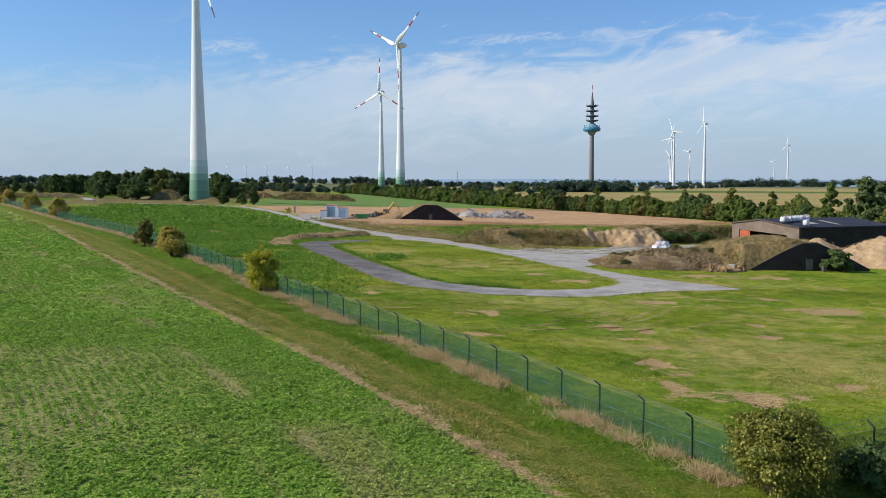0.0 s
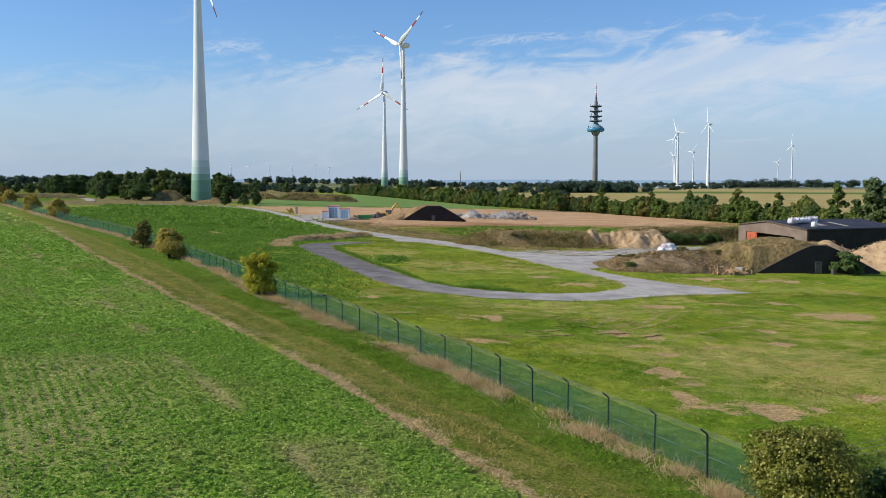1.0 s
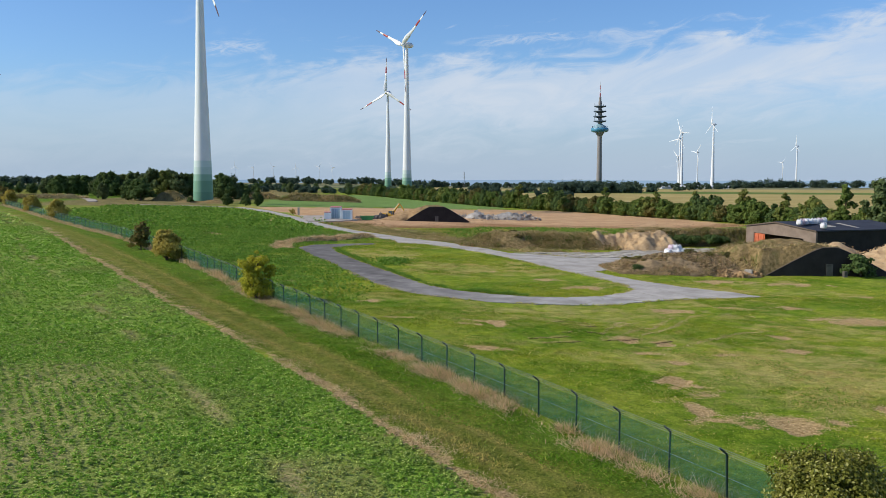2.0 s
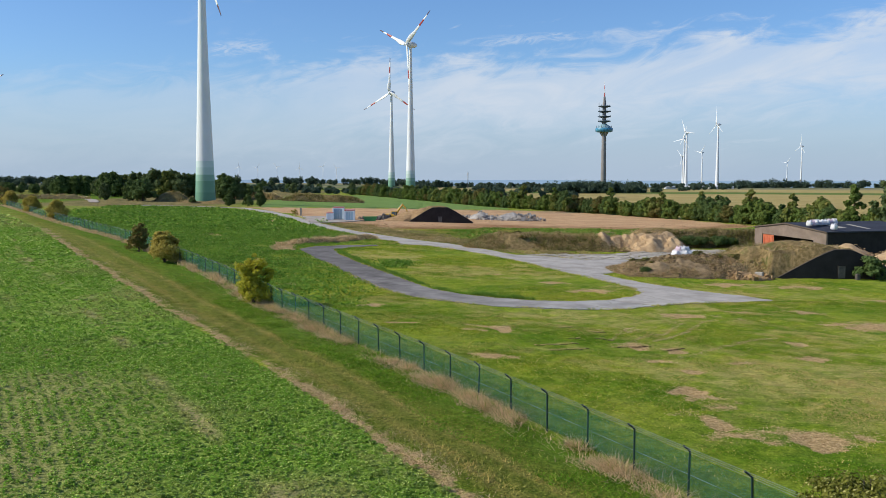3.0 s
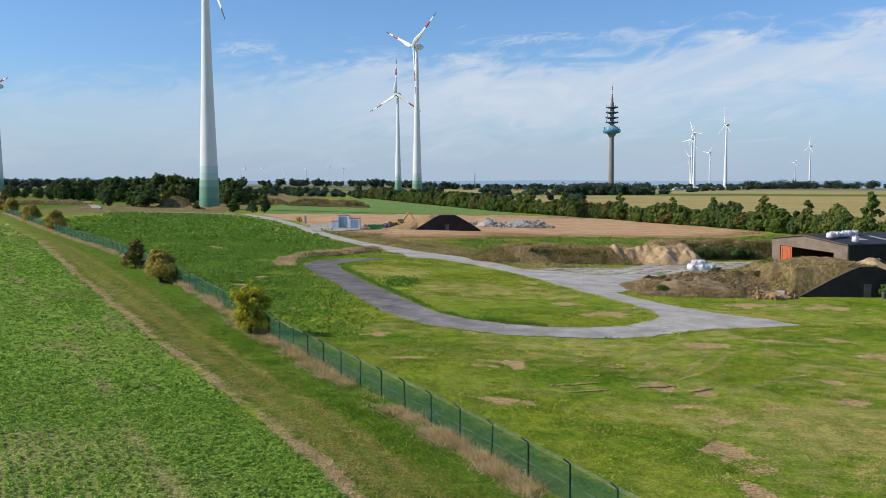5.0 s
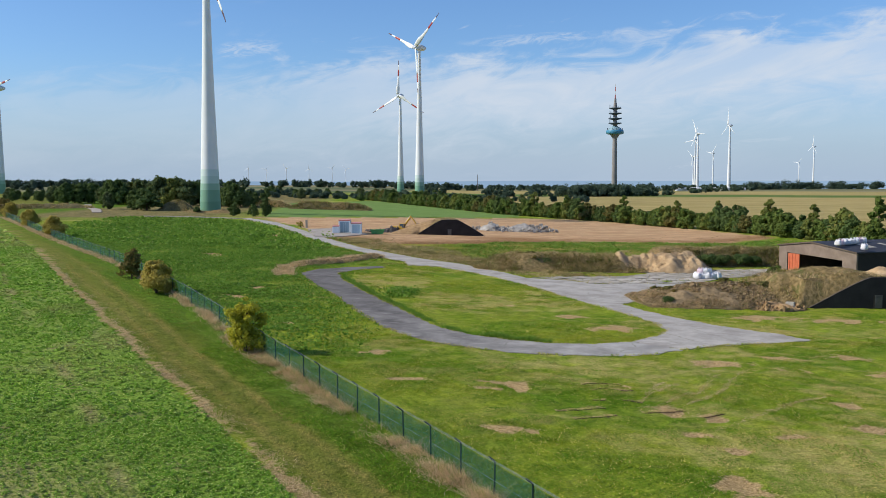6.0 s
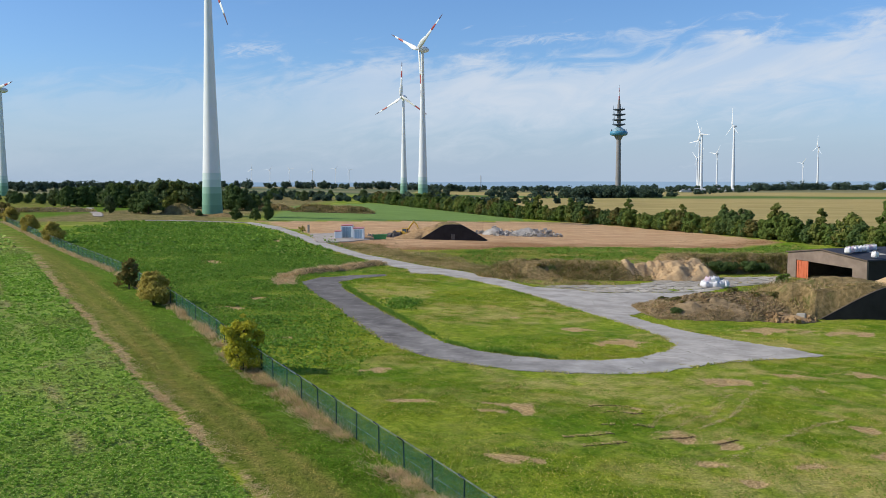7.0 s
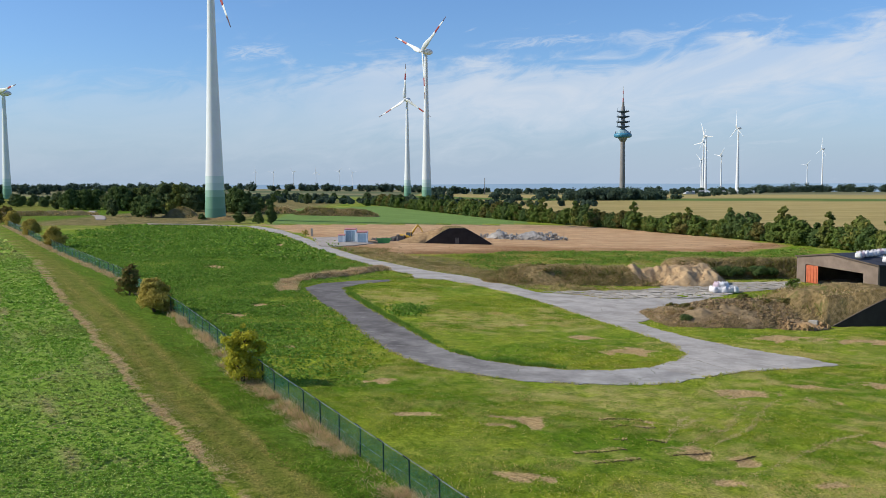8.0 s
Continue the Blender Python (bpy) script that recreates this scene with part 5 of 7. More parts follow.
heap("sand_mound", 45.5, 196.5, (12.5, 7), sand_ridge, M["sand"], "long lumpy heap of yellow-brown sand", "sand heap", 0.22, 1.1, "", 6, 8)
heap("sand_mound", 84.0, 158.0, (15, 13), lambda u, v: np.maximum(np.maximum(cone(11.5, 5.2)(u - 1, v), cone(7.0, 4.4)(u + 6.5, v - 8.0)), cone(9.0, 4.6)(u - 7, v + 1)), M["sand"], "large heaps of sand beside the bunker", "sand heap", 0.3, 0.9, "", 7)


# ---- bunkers ----
def bunker(x, y, turn, wide, tall, top, label, deep, cover):
    b = base("bunker", x, y, label, "bunker", turn=turn)
    bm = bmesh.new()
    n = 18
    prof = []
    for k in range(n + 1):
        u = -1 + 2 * k / n
        s = max(0.0, (1 - abs(u)) / (1 - top))
        s = min(1.0, s)
        prof.append((u * wide, tall * (1 - (1 - s) ** 1.12)))
    lo = [bm.verts.new((p[0], 0, -0.4)) for p in prof]
    hi = [bm.verts.new((p[0], 0, max(p[1], 0.05))) for p in prof]
    lo2 = [bm.verts.new((p[0], 0.6, -0.4)) for p in prof]
    hi2 = [bm.verts.new((p[0], 0.6, max(p[1], 0.05))) for p in prof]
    for k in range(n):
        bm.faces.new((lo[k], lo[k + 1], hi[k + 1], hi[k]))
        bm.faces.new((lo2[k + 1], lo2[k], hi2[k], hi2[k + 1]))
        bm.faces.new((hi[k], hi[k + 1], hi2[k + 1], hi2[k]))
    bmesh.ops.recalc_face_normals(bm, faces=bm.faces[:])
    part("front_wall", bm, M["dark_shaded_wall"], b, "dark concrete front wall")
    cop = bmesh.new()
    add_tube(cop, [((p[0], 0.1, max(p[1], 0.05) + 0.02), 0.055) for p in prof], 6)
    part("coping", cop, M["hall_wall"], b, "weathered concrete coping")
    d = part("door", box((-0.6, -0.06, 0.0), (0.6, 0.0, 2.0), 0.02), M["scrap"], b, "grey steel door")
    part("door_frame", box((-0.75, -0.04, 0.0), (-0.6, 0.02, 2.15)), M["dark_shaded_wall"], d)
    part("door_frame", box((0.6, -0.04, 0.0), (0.75, 0.02, 2.15)), M["dark_shaded_wall"], d)
    if cover:
        U, V = np.meshgrid(np.linspace(-wide - 2, wide + 0.5, 44), np.linspace(0.55, deep, 26))
        h = np.interp(np.abs(U), [abs(p[0]) for p in prof[n // 2:]] + [wide + 2], [p[1] for p in prof[n // 2:]] + [-0.3])
        h = np.where(h > 0, h * np.clip((deep - V) / 6, 0, 1) ** 0.7, h) + (n2(U + x, V + y) - 0.5) * 0.5 + 0.05
        idx = np.arange(U.size).reshape(U.shape)
        qd = np.stack([idx[:-1, :-1], idx[:-1, 1:], idx[1:, 1:], idx[1:, :-1]], -1).reshape(-1, 4)
        me = tri_mesh("earth_cover", np.stack([U, V, h], -1).reshape(-1, 3), qd, bankm)
        part("earth_cover", me, None, b, "dry grassy earth cover")
    return b


bunker(65.5, 143.0, 4, 11.0, 4.7, 0.12, "old bunker with a dark trapezoid front wall", 14, False)
bunker(0.3, 296.0, 8, 11.0, 5.0, 0.22, "earth-covered bunker with a dark front wall on bare soil", 18, True)
heap("earth_slope", -6.5, 302.5, (13, 9), lambda u, v: np.where((u > 5.0) | ((u > -4.6) & (v < -6.5 + 0.14 * u)), 0.0, 4.6 * np.clip((u + 12.5) / 14.0, 0, 1) * np.clip(1.25 - np.abs(v) / 6.5, 0, 1) ** 0.7), M["red_soil"], "slope of loose tan earth against the bunker", "soil heap", 0.5, 0.5, "", 9)


# ---- hall ----
def hall():
    b = base("hall", 72.5, 204.0, "brown rendered hall with a low dark gable roof", "hall", turn=math.degrees(math.atan2(-21, 7.5)))
    W, L, H, R = 22.3, 26.5, 5.2, 6.4      # along the front, depth to the rear, eaves, ridge
    apex = 10.0

    def slab(poly, y0, y1):
        bm = bmesh.new()
        a = [bm.verts.new((x, y0, z)) for x, z in poly]
        c = [bm.verts.new((x, y1, z)) for x, z in poly]
        bm.faces.new(a)
        bm.faces.new(c[::-1])
        for i in range(len(poly)):
            j = (i + 1) % len(poly)
            bm.faces.new((a[j], a[i], c[i], c[j]))
        bmesh.ops.recalc_face_normals(bm, faces=bm.faces[:])
        return bm
    # front with a wide opening: two piers and a lintel that rises to the ridge
    part("wall", slab([(0, -0.3), (2.6, -0.3), (2.6, H + 0.3), (0, H)], 0, 0.4), M["hall_wall"], b)
    part("wall", slab([(18.6, -0.3), (W, -0.3), (W, H - 0.1), (18.6, H + 0.3)], 0, 0.4), M["hall_wall"], b)
    part("wall", slab([(2.6, 3.9), (18.6, 3.4), (18.6, H + 0.3), (apex, R), (2.6, H + 0.3)], 0, 0.4), M["hall_wall"], b)
    # side turned from the sun: darker material than the other walls, shade painted in
    part("wall", box((W - 0.4, 0.42, -1.5), (W, L, H - 0.15)), M["dark_shaded_wall"], b, "side wall with its shade put into the colour")
    part("wall", box((0, 0.42, -0.5), (0.4, L, H)), M["hall_wall"], b)
    part("wall", slab([(0.42, -1), (W - 0.42, -1), (W - 0.42, H), (apex, R - 0.3), (0.42, H)], L - 0.4, L), M["hall_wall"], b)
    part("floor_slab", box((0.42, 0.42, -0.4), (W - 0.42, L - 0.42, 0.05)), M["concrete"], b)
    part("roof", slab([(-0.3, H + 0.02), (apex, R + 0.05), (W + 0.3, H - 0.1), (W + 0.3, H + 0.15), (apex, R + 0.32), (-0.3, H + 0.28)], -0.25, L + 0.25), M["bitumen"], b, "dark bitumen roof")
    # thin pale strips added to imitate sky reflected in puddles on the roof
    for ya, yb, xa, xb in ((7.0, 9.0, 12.0, 18.5), (13.0, 14.0, 14.0, 20.0)):
        sh = part("roof_sheet", box((-(xb - xa) / 2, -(yb - ya) / 2, 0), ((xb - xa) / 2, (yb - ya) / 2, 0.03)), M["concrete"], b, "pale strip in place of a puddle's reflection on the roof")
        sh.matrix_local = pose((xa + xb) / 2, (ya + yb) / 2, R + 0.345 - 0.1105 * ((xa + xb) / 2 - apex), 0, 6.31, 0)
    part("fascia", slab([(-0.32, H + 0.26), (apex, R + 0.30), (W + 0.32, H + 0.13), (W + 0.32, H - 0.12), (apex, R + 0.03), (-0.32, H)], -0.29, -0.253), M["roof_edge"], b, "dark brown roof edge board")
    d = part("door", box((2.75, 0.12, 0.06), (6.2, 0.22, 3.75), 0.02), M["orange_paint"], b, "faded orange sliding door")
    for k in range(4):
        part("rib", box((3.2 + k * 0.85, 0.04, 0.2), (3.3 + k * 0.85, 0.117, 3.6)), M["orange_paint"], d)
    return b


hall()


def bag_mesh(seed):
    rs = np.random.RandomState(seed)
    bm = bmesh.new()
    bmesh.ops.create_icosphere(bm, subdivisions=3, radius=1.0)
    for v in bm.verts:
        p = v.co
        for i in range(3):
            p[i] = math.copysign(abs(p[i]) ** 0.6, p[i])
        p.x *= 0.62
        p.y *= 0.62
        p.z = (p.z + 0.95) * 0.58
        k = noise.noise((p.x * 2 + seed, p.y * 2, p.z * 2)) * 0.12
        p.x *= 1 + k
        p.y *= 1 + k
        for f in v.link_faces:
            f.smooth = True
    for a, c in ((0.4, 0.4), (-0.4, 0.4), (0.4, -0.4), (-0.4, -0.4)):
        add_tube(bm, [((a, c, 1.0), 0.07), ((a * 0.8, c * 0.8, 1.25), 0.06), ((a * 0.4, c * 0.4, 1.3), 0.05)], 5)
    me = bpy.data.meshes.new("bag")
    bm.to_mesh(me)
    bm.free()
    me.materials.append(M["bag_purple"] if seed % 6 in (2, 5) else M["bag_white"])
    return me


BAGS = [bag_mesh(k) for k in range(6)]


def bag(x, y, z, k, turn, label, group):
    ob = new("bulk_bag", BAGS[k % 6])
    ob.matrix_world = pose(x, y, z, 0, 0, turn)
    return tagged(ob, label, "bag", group)


rb = random.Random(9)
for bx_, by_, bz_ in ((0.7, 0, 0), (1.6, 0.2, 0), (2.4, -0.2, 0), (3.3, 0.1, 0), (4.1, 0.3, 0), (4.9, 0.0, 0), (0.9, 1.1, 0), (1.8, 1.2, 0), (2.7, 1.0, 0), (3.7, 1.2, 0), (4.6, 1.1, 0), (1.2, 0.6, 0.8), (2.1, 0.5, 0.85), (2.9, 0.8, 0.75)):
    x, y = 47.6 + bx_ + rb.uniform(-0.2, 0.2), 180.2 + by_ + rb.uniform(-0.2, 0.2)
    ob = bag(x, y, gz(x, y) + 0.15 + bz_, rb.randint(0, 5), rb.uniform(0, 90), "full white woven bulk bag on the yard", "bags on the yard")
    ob.rotation_euler = (rb.uniform(-0.3, 0.3), rb.uniform(-0.3, 0.3), rb.uniform(0, 1.5))

for x, y, half, fn, lab, tn in ((-63, 488, (24, 9), ridge(23, 8, 3.0, 1.5, 9), "old earth bank overgrown with brown scrub", 8), (-100, 500, (16, 8), ridge(15, 7, 2.8, 1.0, 8), "old earth bank overgrown with brown scrub", -4),
                                (-126, 425, (11, 6), ridge(10, 5.5, 4.6, 1.0, 9), "rounded earth mound at the edge of the wood", 4), (-108, 414, (14, 9), ridge(13, 8, 0.9, 3.0, 6), "low grassy mound round the turbine foot", 0),
                                (-196, 420, (34, 9), ridge(33, 8, 1.8, 2.0, 10), "low bank of brown scrub beside the track", 30)):
    heap("earth_bank", x, y, half, fn, M["bank"] if "grassy" in lab else M["heath"], lab, "earth bank", 1.0, 0.5, "structure", int(abs(x)), tn)

# ---- bags on the hall's roof ----
for i in range(8):
    u = i / 7
    x, y = 78.6 + 8.4 * u + rb.uniform(-0.1, 0.1), 188.6 + 7.3 * u + rb.uniform(-0.3, 0.3)
    bag(x, y, 4.50, i * 2 % 5, rb.uniform(0, 90), "white woven bulk bag on the dark roof", "bags on the hall roof")


bag(82.2, 184.6, 3.95, 1, 30, "white woven bulk bag on the dark roof", "bags on the hall roof")


# ---- site containers, skip and digger on the bare soil ----
def container(x, y, turn, w, l, h, body, label, z=0.0):
    """A site container on its end: white frame, blue panels, red roof."""
    c = base("site_container", x, y, label, "container", "site containers", turn=turn, z=gz(x, y) + z)
    part("body", box((-w / 2 + 0.08, -l / 2 + 0.08, 0.22), (w / 2 - 0.08, l / 2 - 0.08, h - 0.12), 0.03), body, c)
    for sx in (-1, 1):
        for sy in (-1, 1):
            part("corner_post", box((sx * w / 2 - 0.24, sy * l / 2 - 0.24, 0), (sx * w / 2 + 0.24, sy * l / 2 + 0.24, h - 0.305), 0.03), M["container_white"], c)
        part("side_rail", box((sx * w / 2 - 0.14, -l / 2 + 0.17, h - 0.55), (sx * w / 2 + 0.14, l / 2 - 0.17, h - 0.31)), M["container_white"], c)
        part("base_rail", box((sx * w / 2 - 0.12, -l / 2 + 0.17, 0.02), (sx * w / 2 + 0.12, l / 2 - 0.17, 0.21)), M["container_white"], c)
        for k in range(8):
            yy = -l / 2 + 0.5 + k * (l - 1.0) / 7
            part("rib", box((sx * (w / 2 - 0.08) - 0.03, yy - 0.09, 0.3), (sx * (w / 2 - 0.08) + 0.03, yy + 0.09, h - 0.6)), body, c)
    for sy in (-1, 1):
        part("end_rail", box((-w / 2 + 0.17, sy * l / 2 - 0.14, h - 0.62), (w / 2 - 0.17, sy * l / 2 + 0.14, h - 0.31)), M["container_white"], c)
        part("sill", box((-w / 2 + 0.17, sy * l / 2 - 0.12, 0.02), (w / 2 - 0.17, sy * l / 2 + 0.12, 0.25)), M["container_white"], c)
    for sx in (-1, 1):
        d = part("door", box((min(0.02 * sx, sx * (w / 2 - 0.20)), -l / 2 - 0.03, 0.28), (max(0.02 * sx, sx * (w / 2 - 0.20)), -l / 2 + 0.05, h - 0.65), 0.015), body, c)
        part("locking_bar", tube([((sx * 0.35, -l / 2 - 0.07, 0.3), 0.03), ((sx * 0.35, -l / 2 - 0.07, h - 0.7), 0.03)], 6), M["container_white"], d)
    part("roof", box((-w / 2 - 0.20, -l / 2 - 0.20, h - 0.30), (w / 2 + 0.20, l / 2 + 0.20, h), 0.06), M["container_red"], c, "faded red roof")
    return c


container(-32.9, 292.5, 4, 3.2, 6.5, 4.1, M["container_blue"], "grey-blue site container in a white frame with red roof")
container(-29.0, 289.8, 4, 2.9, 6.5, 3.5, M["container_pale"], "pale blue site container in a white frame with red roof")
container(-35.0, 286.8, 4, 1.7, 3.0, 2.5, M["container_white"], "small white site cabin with blue door")


def skip(x, y, turn):
    s = base("waste_skip", x, y, "open green steel waste skip", "skip", turn=turn)
    for sy in (-1, 1):
        bm = bmesh.new()
        pts = [(-2.4, 0.1), (2.4, 0.1), (3.1, 1.9), (-3.1, 1.9)]
        a = [bm.verts.new((px, sy * 1.2 - 0.05, pz)) for px, pz in pts]
        c = [bm.verts.new((px, sy * 1.2 + 0.05, pz)) for px, pz in pts]
        bm.faces.new(a), bm.faces.new(c[::-1])
        for i in range(4):
            bm.faces.new((a[i], c[i], c[(i + 1) % 4], a[(i + 1) % 4]))
        bmesh.ops.recalc_face_normals(bm, faces=bm.faces[:])
        part("side", bm, M["skip_green"], s)
        part("rim", tube([((-3.15, sy * 1.2, 1.92), 0.09), ((3.15, sy * 1.2, 1.92), 0.09)], 6), M["skip_green"], s)
        for k in range(5):
            part("rib", box((-2.0 + k - 0.06, sy * 1.27 - 0.03, 0.15), (-2.0 + k + 0.06, sy * 1.27 + 0.03, 1.85)), M["skip_green"], s)
    for sx in (-1, 1):
        bm = bmesh.new()
        v = [bm.verts.new(q) for q in ((sx * 2.4, -1.14, 0.1), (sx * 2.4, 1.14, 0.1), (sx * 3.1, 1.14, 1.9), (sx * 3.1, -1.14, 1.9))]
        f = bm.faces.new(v)
        bmesh.ops.solidify(bm, geom=[f], thickness=0.06)
        part("end", bm, M["skip_green"], s)
    part("floor_plate", box((-2.38, -1.14, 0.05), (2.38, 1.14, 0.14)), M["skip_green"], s)
    return s


skip(-22.4, 290.0, 2).scale = (0.72, 0.8, 0.72)


def digger(x, y, turn):
    d = base("excavator", x, y, "yellow tracked excavator with a raised boom", "excavator", turn=turn)
    for sx in (-1, 1):
        bm = bmesh.new()
        prof = [(-1.9, 0.45), (-1.6, 0.05), (1.6, 0.05), (1.9, 0.45), (1.6, 0.9), (-1.6, 0.9)]
        a = [bm.verts.new((sx * 1.15 - 0.28, py, pz)) for py, pz in prof]
        c = [bm.verts.new((sx * 1.15 + 0.28, py, pz)) for py, pz in prof]
        bm.faces.new(a), bm.faces.new(c[::-1])
        for i in range(6):
            bm.faces.new((a[i], c[i], c[(i + 1) % 6], a[(i + 1) % 6]))
        bmesh.ops.recalc_face_normals(bm, faces=bm.faces[:])
        part("track", bm, M["rubber"], d, "black crawler track")
    part("chassis", box((-0.8, -1.3, 0.5), (0.8, 1.3, 0.98), 0.05), M["rubber"], d)
    part("body", box((-1.35, -0.6, 1.02), (1.35, 2.6, 2.1), 0.12), M["digger_yellow"], d)
    part("counterweight", box((-1.3, 2.62, 1.05), (1.3, 3.2, 2.0), 0.15), M["rubber"], d)
    cab = part("cab", box((-1.3, -1.3, 1.05), (-0.35, 0.5, 2.95), 0.08), M["digger_yellow"], d)
    part("window", box((-1.2, -1.34, 1.6), (-0.45, -1.303, 2.8)), M["platform_dark"], cab, "dark cab window")
    part("window", box((-1.34, -1.1, 1.6), (-1.303, 0.3, 2.8)), M["platform_dark"], cab, "dark cab window")
    part("boom", tube([((0.2, -0.6, 1.6), 0.32), ((0.2, -2.0, 3.8), 0.36), ((0.2, -3.2, 5.2), 0.28)], 6), M["digger_yellow"], d)
    part("stick", tube([((0.2, -2.9, 5.4), 0.24), ((0.2, -4.2, 4.0), 0.22), ((0.2, -4.9, 2.6), 0.16)], 6), M["digger_yellow"], d)
    part("bucket", tube([((-0.4, -4.8, 2.3), 0.55), ((0.8, -4.8, 2.3), 0.55)], 8), M["rubber"], d)
    part("ram", tube([((0.2, -1.1, 3.1), 0.10), ((0.2, -2.9, 5.5), 0.08)], 6), M["wire"], d)
    return d


digger(-15.5, 304.0, 75)


# ---- rubble and scrap ----
def chunks(name, x, y, half, count, sizes, height, material, label, seed, category):
    """A heap of broken pieces: the bigger ones apart, the rest as loose stuff."""
    rs = np.random.RandomState(seed)
    h = tagged(new(name), label, category)
    h.matrix_world = pose(x, y, gz(x, y))
    big = []
    for kind in range(5):
        bm = bmesh.new()
        bmesh.ops.create_cube(bm, size=1.0)
        for v in bm.verts:
            v.co *= rs.uniform(0.45, 1.3)
            v.co.x *= rs.uniform(0.7, 1.3)
        me = bpy.data.meshes.new("concrete_chunk")
        bm.to_mesh(me)
        bm.free()
        me.materials.append(material)
        big.append(me)
    for k in range(count):
        u, v = rs.uniform(-1, 1, 2)
        if u * u + v * v > 1:
            continue
        s = rs.uniform(*sizes) * (1.8 if rs.rand() < 0.12 else 1)
        z = height * (1 - math.hypot(u, v)) * (0.75 + 0.5 * math.sin(u * 5 + seed)) * rs.rand() ** 0.4
        ob = new("chunk", big[k % 5])
        ob.parent = h
        ob.matrix_local = Matrix.LocRotScale((u * half[0], v * half[1], max(z, 0.0) + s * 0.2), Euler(rs.uniform(0, 6.28, 3)), (s, s * rs.uniform(0.5, 1), s * rs.uniform(0.3, 0.8)))
    return h


heap("rubble_bed", 25.0, 334.0, (14, 7), lambda u, v: np.maximum(cone(9.5, 2.9, 1.6)(u - 2.5, v), cone(5.5, 3.6, 1.2)(u + 9, v)), M["rubble_stone"], "grey heap of crushed concrete", "rubble heap", 0.6, 0.6, "", 31)
chunks("rubble_heap", 26.0, 331.0, (13.5, 5.5), 380, (0.35, 0.95), 4.2, M["rubble_stone"], "heap of broken grey concrete slabs", 5, "rubble heap")
chunks("rubble_heap", 14.0, 336.0, (6.0, 4.0), 140, (0.4, 0.9), 3.6, M["rubble_stone"], "steep heap of grey concrete rubble", 6, "rubble heap")
chunks("scrap_heap", -19.0, 302.0, (8.5, 3.0), 170, (0.5, 1.2), 1.6, M["scrap"], "low heap of dark twisted scrap", 7, "scrap heap")

# dry bush and pale post beside the lane
sp = base("marker_post", -48.2, 312.0, "pale weathered concrete post beside the lane", "post")
part("pole", box((-0.35, -0.25, -0.1), (0.35, 0.25, 2.6), 0.05), M["concrete"], sp)
plant("shrub", tree_meshes("dry_shrub", 61, 2.4, 1.3, 0.1, 500, 0.22, M["leaf_ochre"], 14, stems=3), -50.5, 313.5, "small dry ochre bush by the marker post", "shrub", "")
blk = base("concrete_block", 51.2, 140.4, "broken pale concrete block on the bank", "block", turn=-35, z=gz(51.2, 140.4) + 0.35)
part("slab", box((-0.7, -0.3, -0.5), (0.6, 0.3, 0.75), 0.1), M["concrete"], blk)
plant("shrub", tree_meshes("green_shrub", 62, 3.0, 1.9, 0.0, 1600, 0.22, M["leaf_dark"], 32, stems=3), 70.0, 141.6, "dark green shrub in front of the bunker wall", "shrub", "", 0, 1.5)
# concrete block in the dark scrap material, which paints in the wall's shade
part("slab", box((-0.35, -0.3, -0.2), (0.35, 0.3, 0.95), 0.08), M["scrap"], base("concrete_block", 67.3, 141.2, "small concrete block by the bunker wall, shade in its dark colour", "block", turn=12))
plant("shrub", tree_meshes("green_shrub", 63, 2.6, 1.6, 0.1, 800, 0.24, M["leaf_oak"], 20, stems=3), 65.5, 187.0, "green shrub on the yard by the hall", "shrub", "")
heap("soil_slip", 48.8, 141.6, (5.4, 4.0), lambda u, v: 0.7 * np.clip(1 - np.hypot(u / 5.2, v / 3.6), 0, 1) ** 0.8 * (0.7 + 0.6 * n2(u * 1.6 + 9, v * 1.6)), M["red_soil"], "reddish soil slipped from the bank", "soil heap", 0.22, 1.1, "", 33)
chunks("soil_spill", 48.6, 140.4, (4.8, 2.3), 260, (0.2, 0.65), 1.1, M["red_soil"], "lumps of reddish soil at the foot of the bank", 41, "soil")
chunks("soil_spill", 39.5, 140.6, (8.5, 1.6), 170, (0.15, 0.45), 0.4, M["clod_soil"], "lumps of brown soil at the foot of the heap", 42, "soil")
# white sheds far beyond the stubble field
for k in range(5):
    x, y = 398 + k * 27, 1560 + k * 7
    s = base("far_shed", x, y, "long white shed beyond the fields", "shed", "far white sheds", turn=4)
    part("wall", box((-9, -6, -1), (9, 6, 3.6)), M["barn_white"], s)
    bm = bmesh.new()
    v = [bm.verts.new(q) for q in ((-9.5, -6.5, 3.6), (9.5, -6.5, 3.6), (9.5, 0, 5.2), (-9.5, 0, 5.2), (9.5, 6.5, 3.6), (-9.5, 6.5, 3.6))]
    bm.faces.new((v[0], v[1], v[2], v[3])), bm.faces.new((v[3], v[2], v[4], v[5])), bm.faces.new((v[0], v[3], v[5])), bm.faces.new((v[1], v[4], v[2]))
    part("roof", bm, M["barn_white"], s)


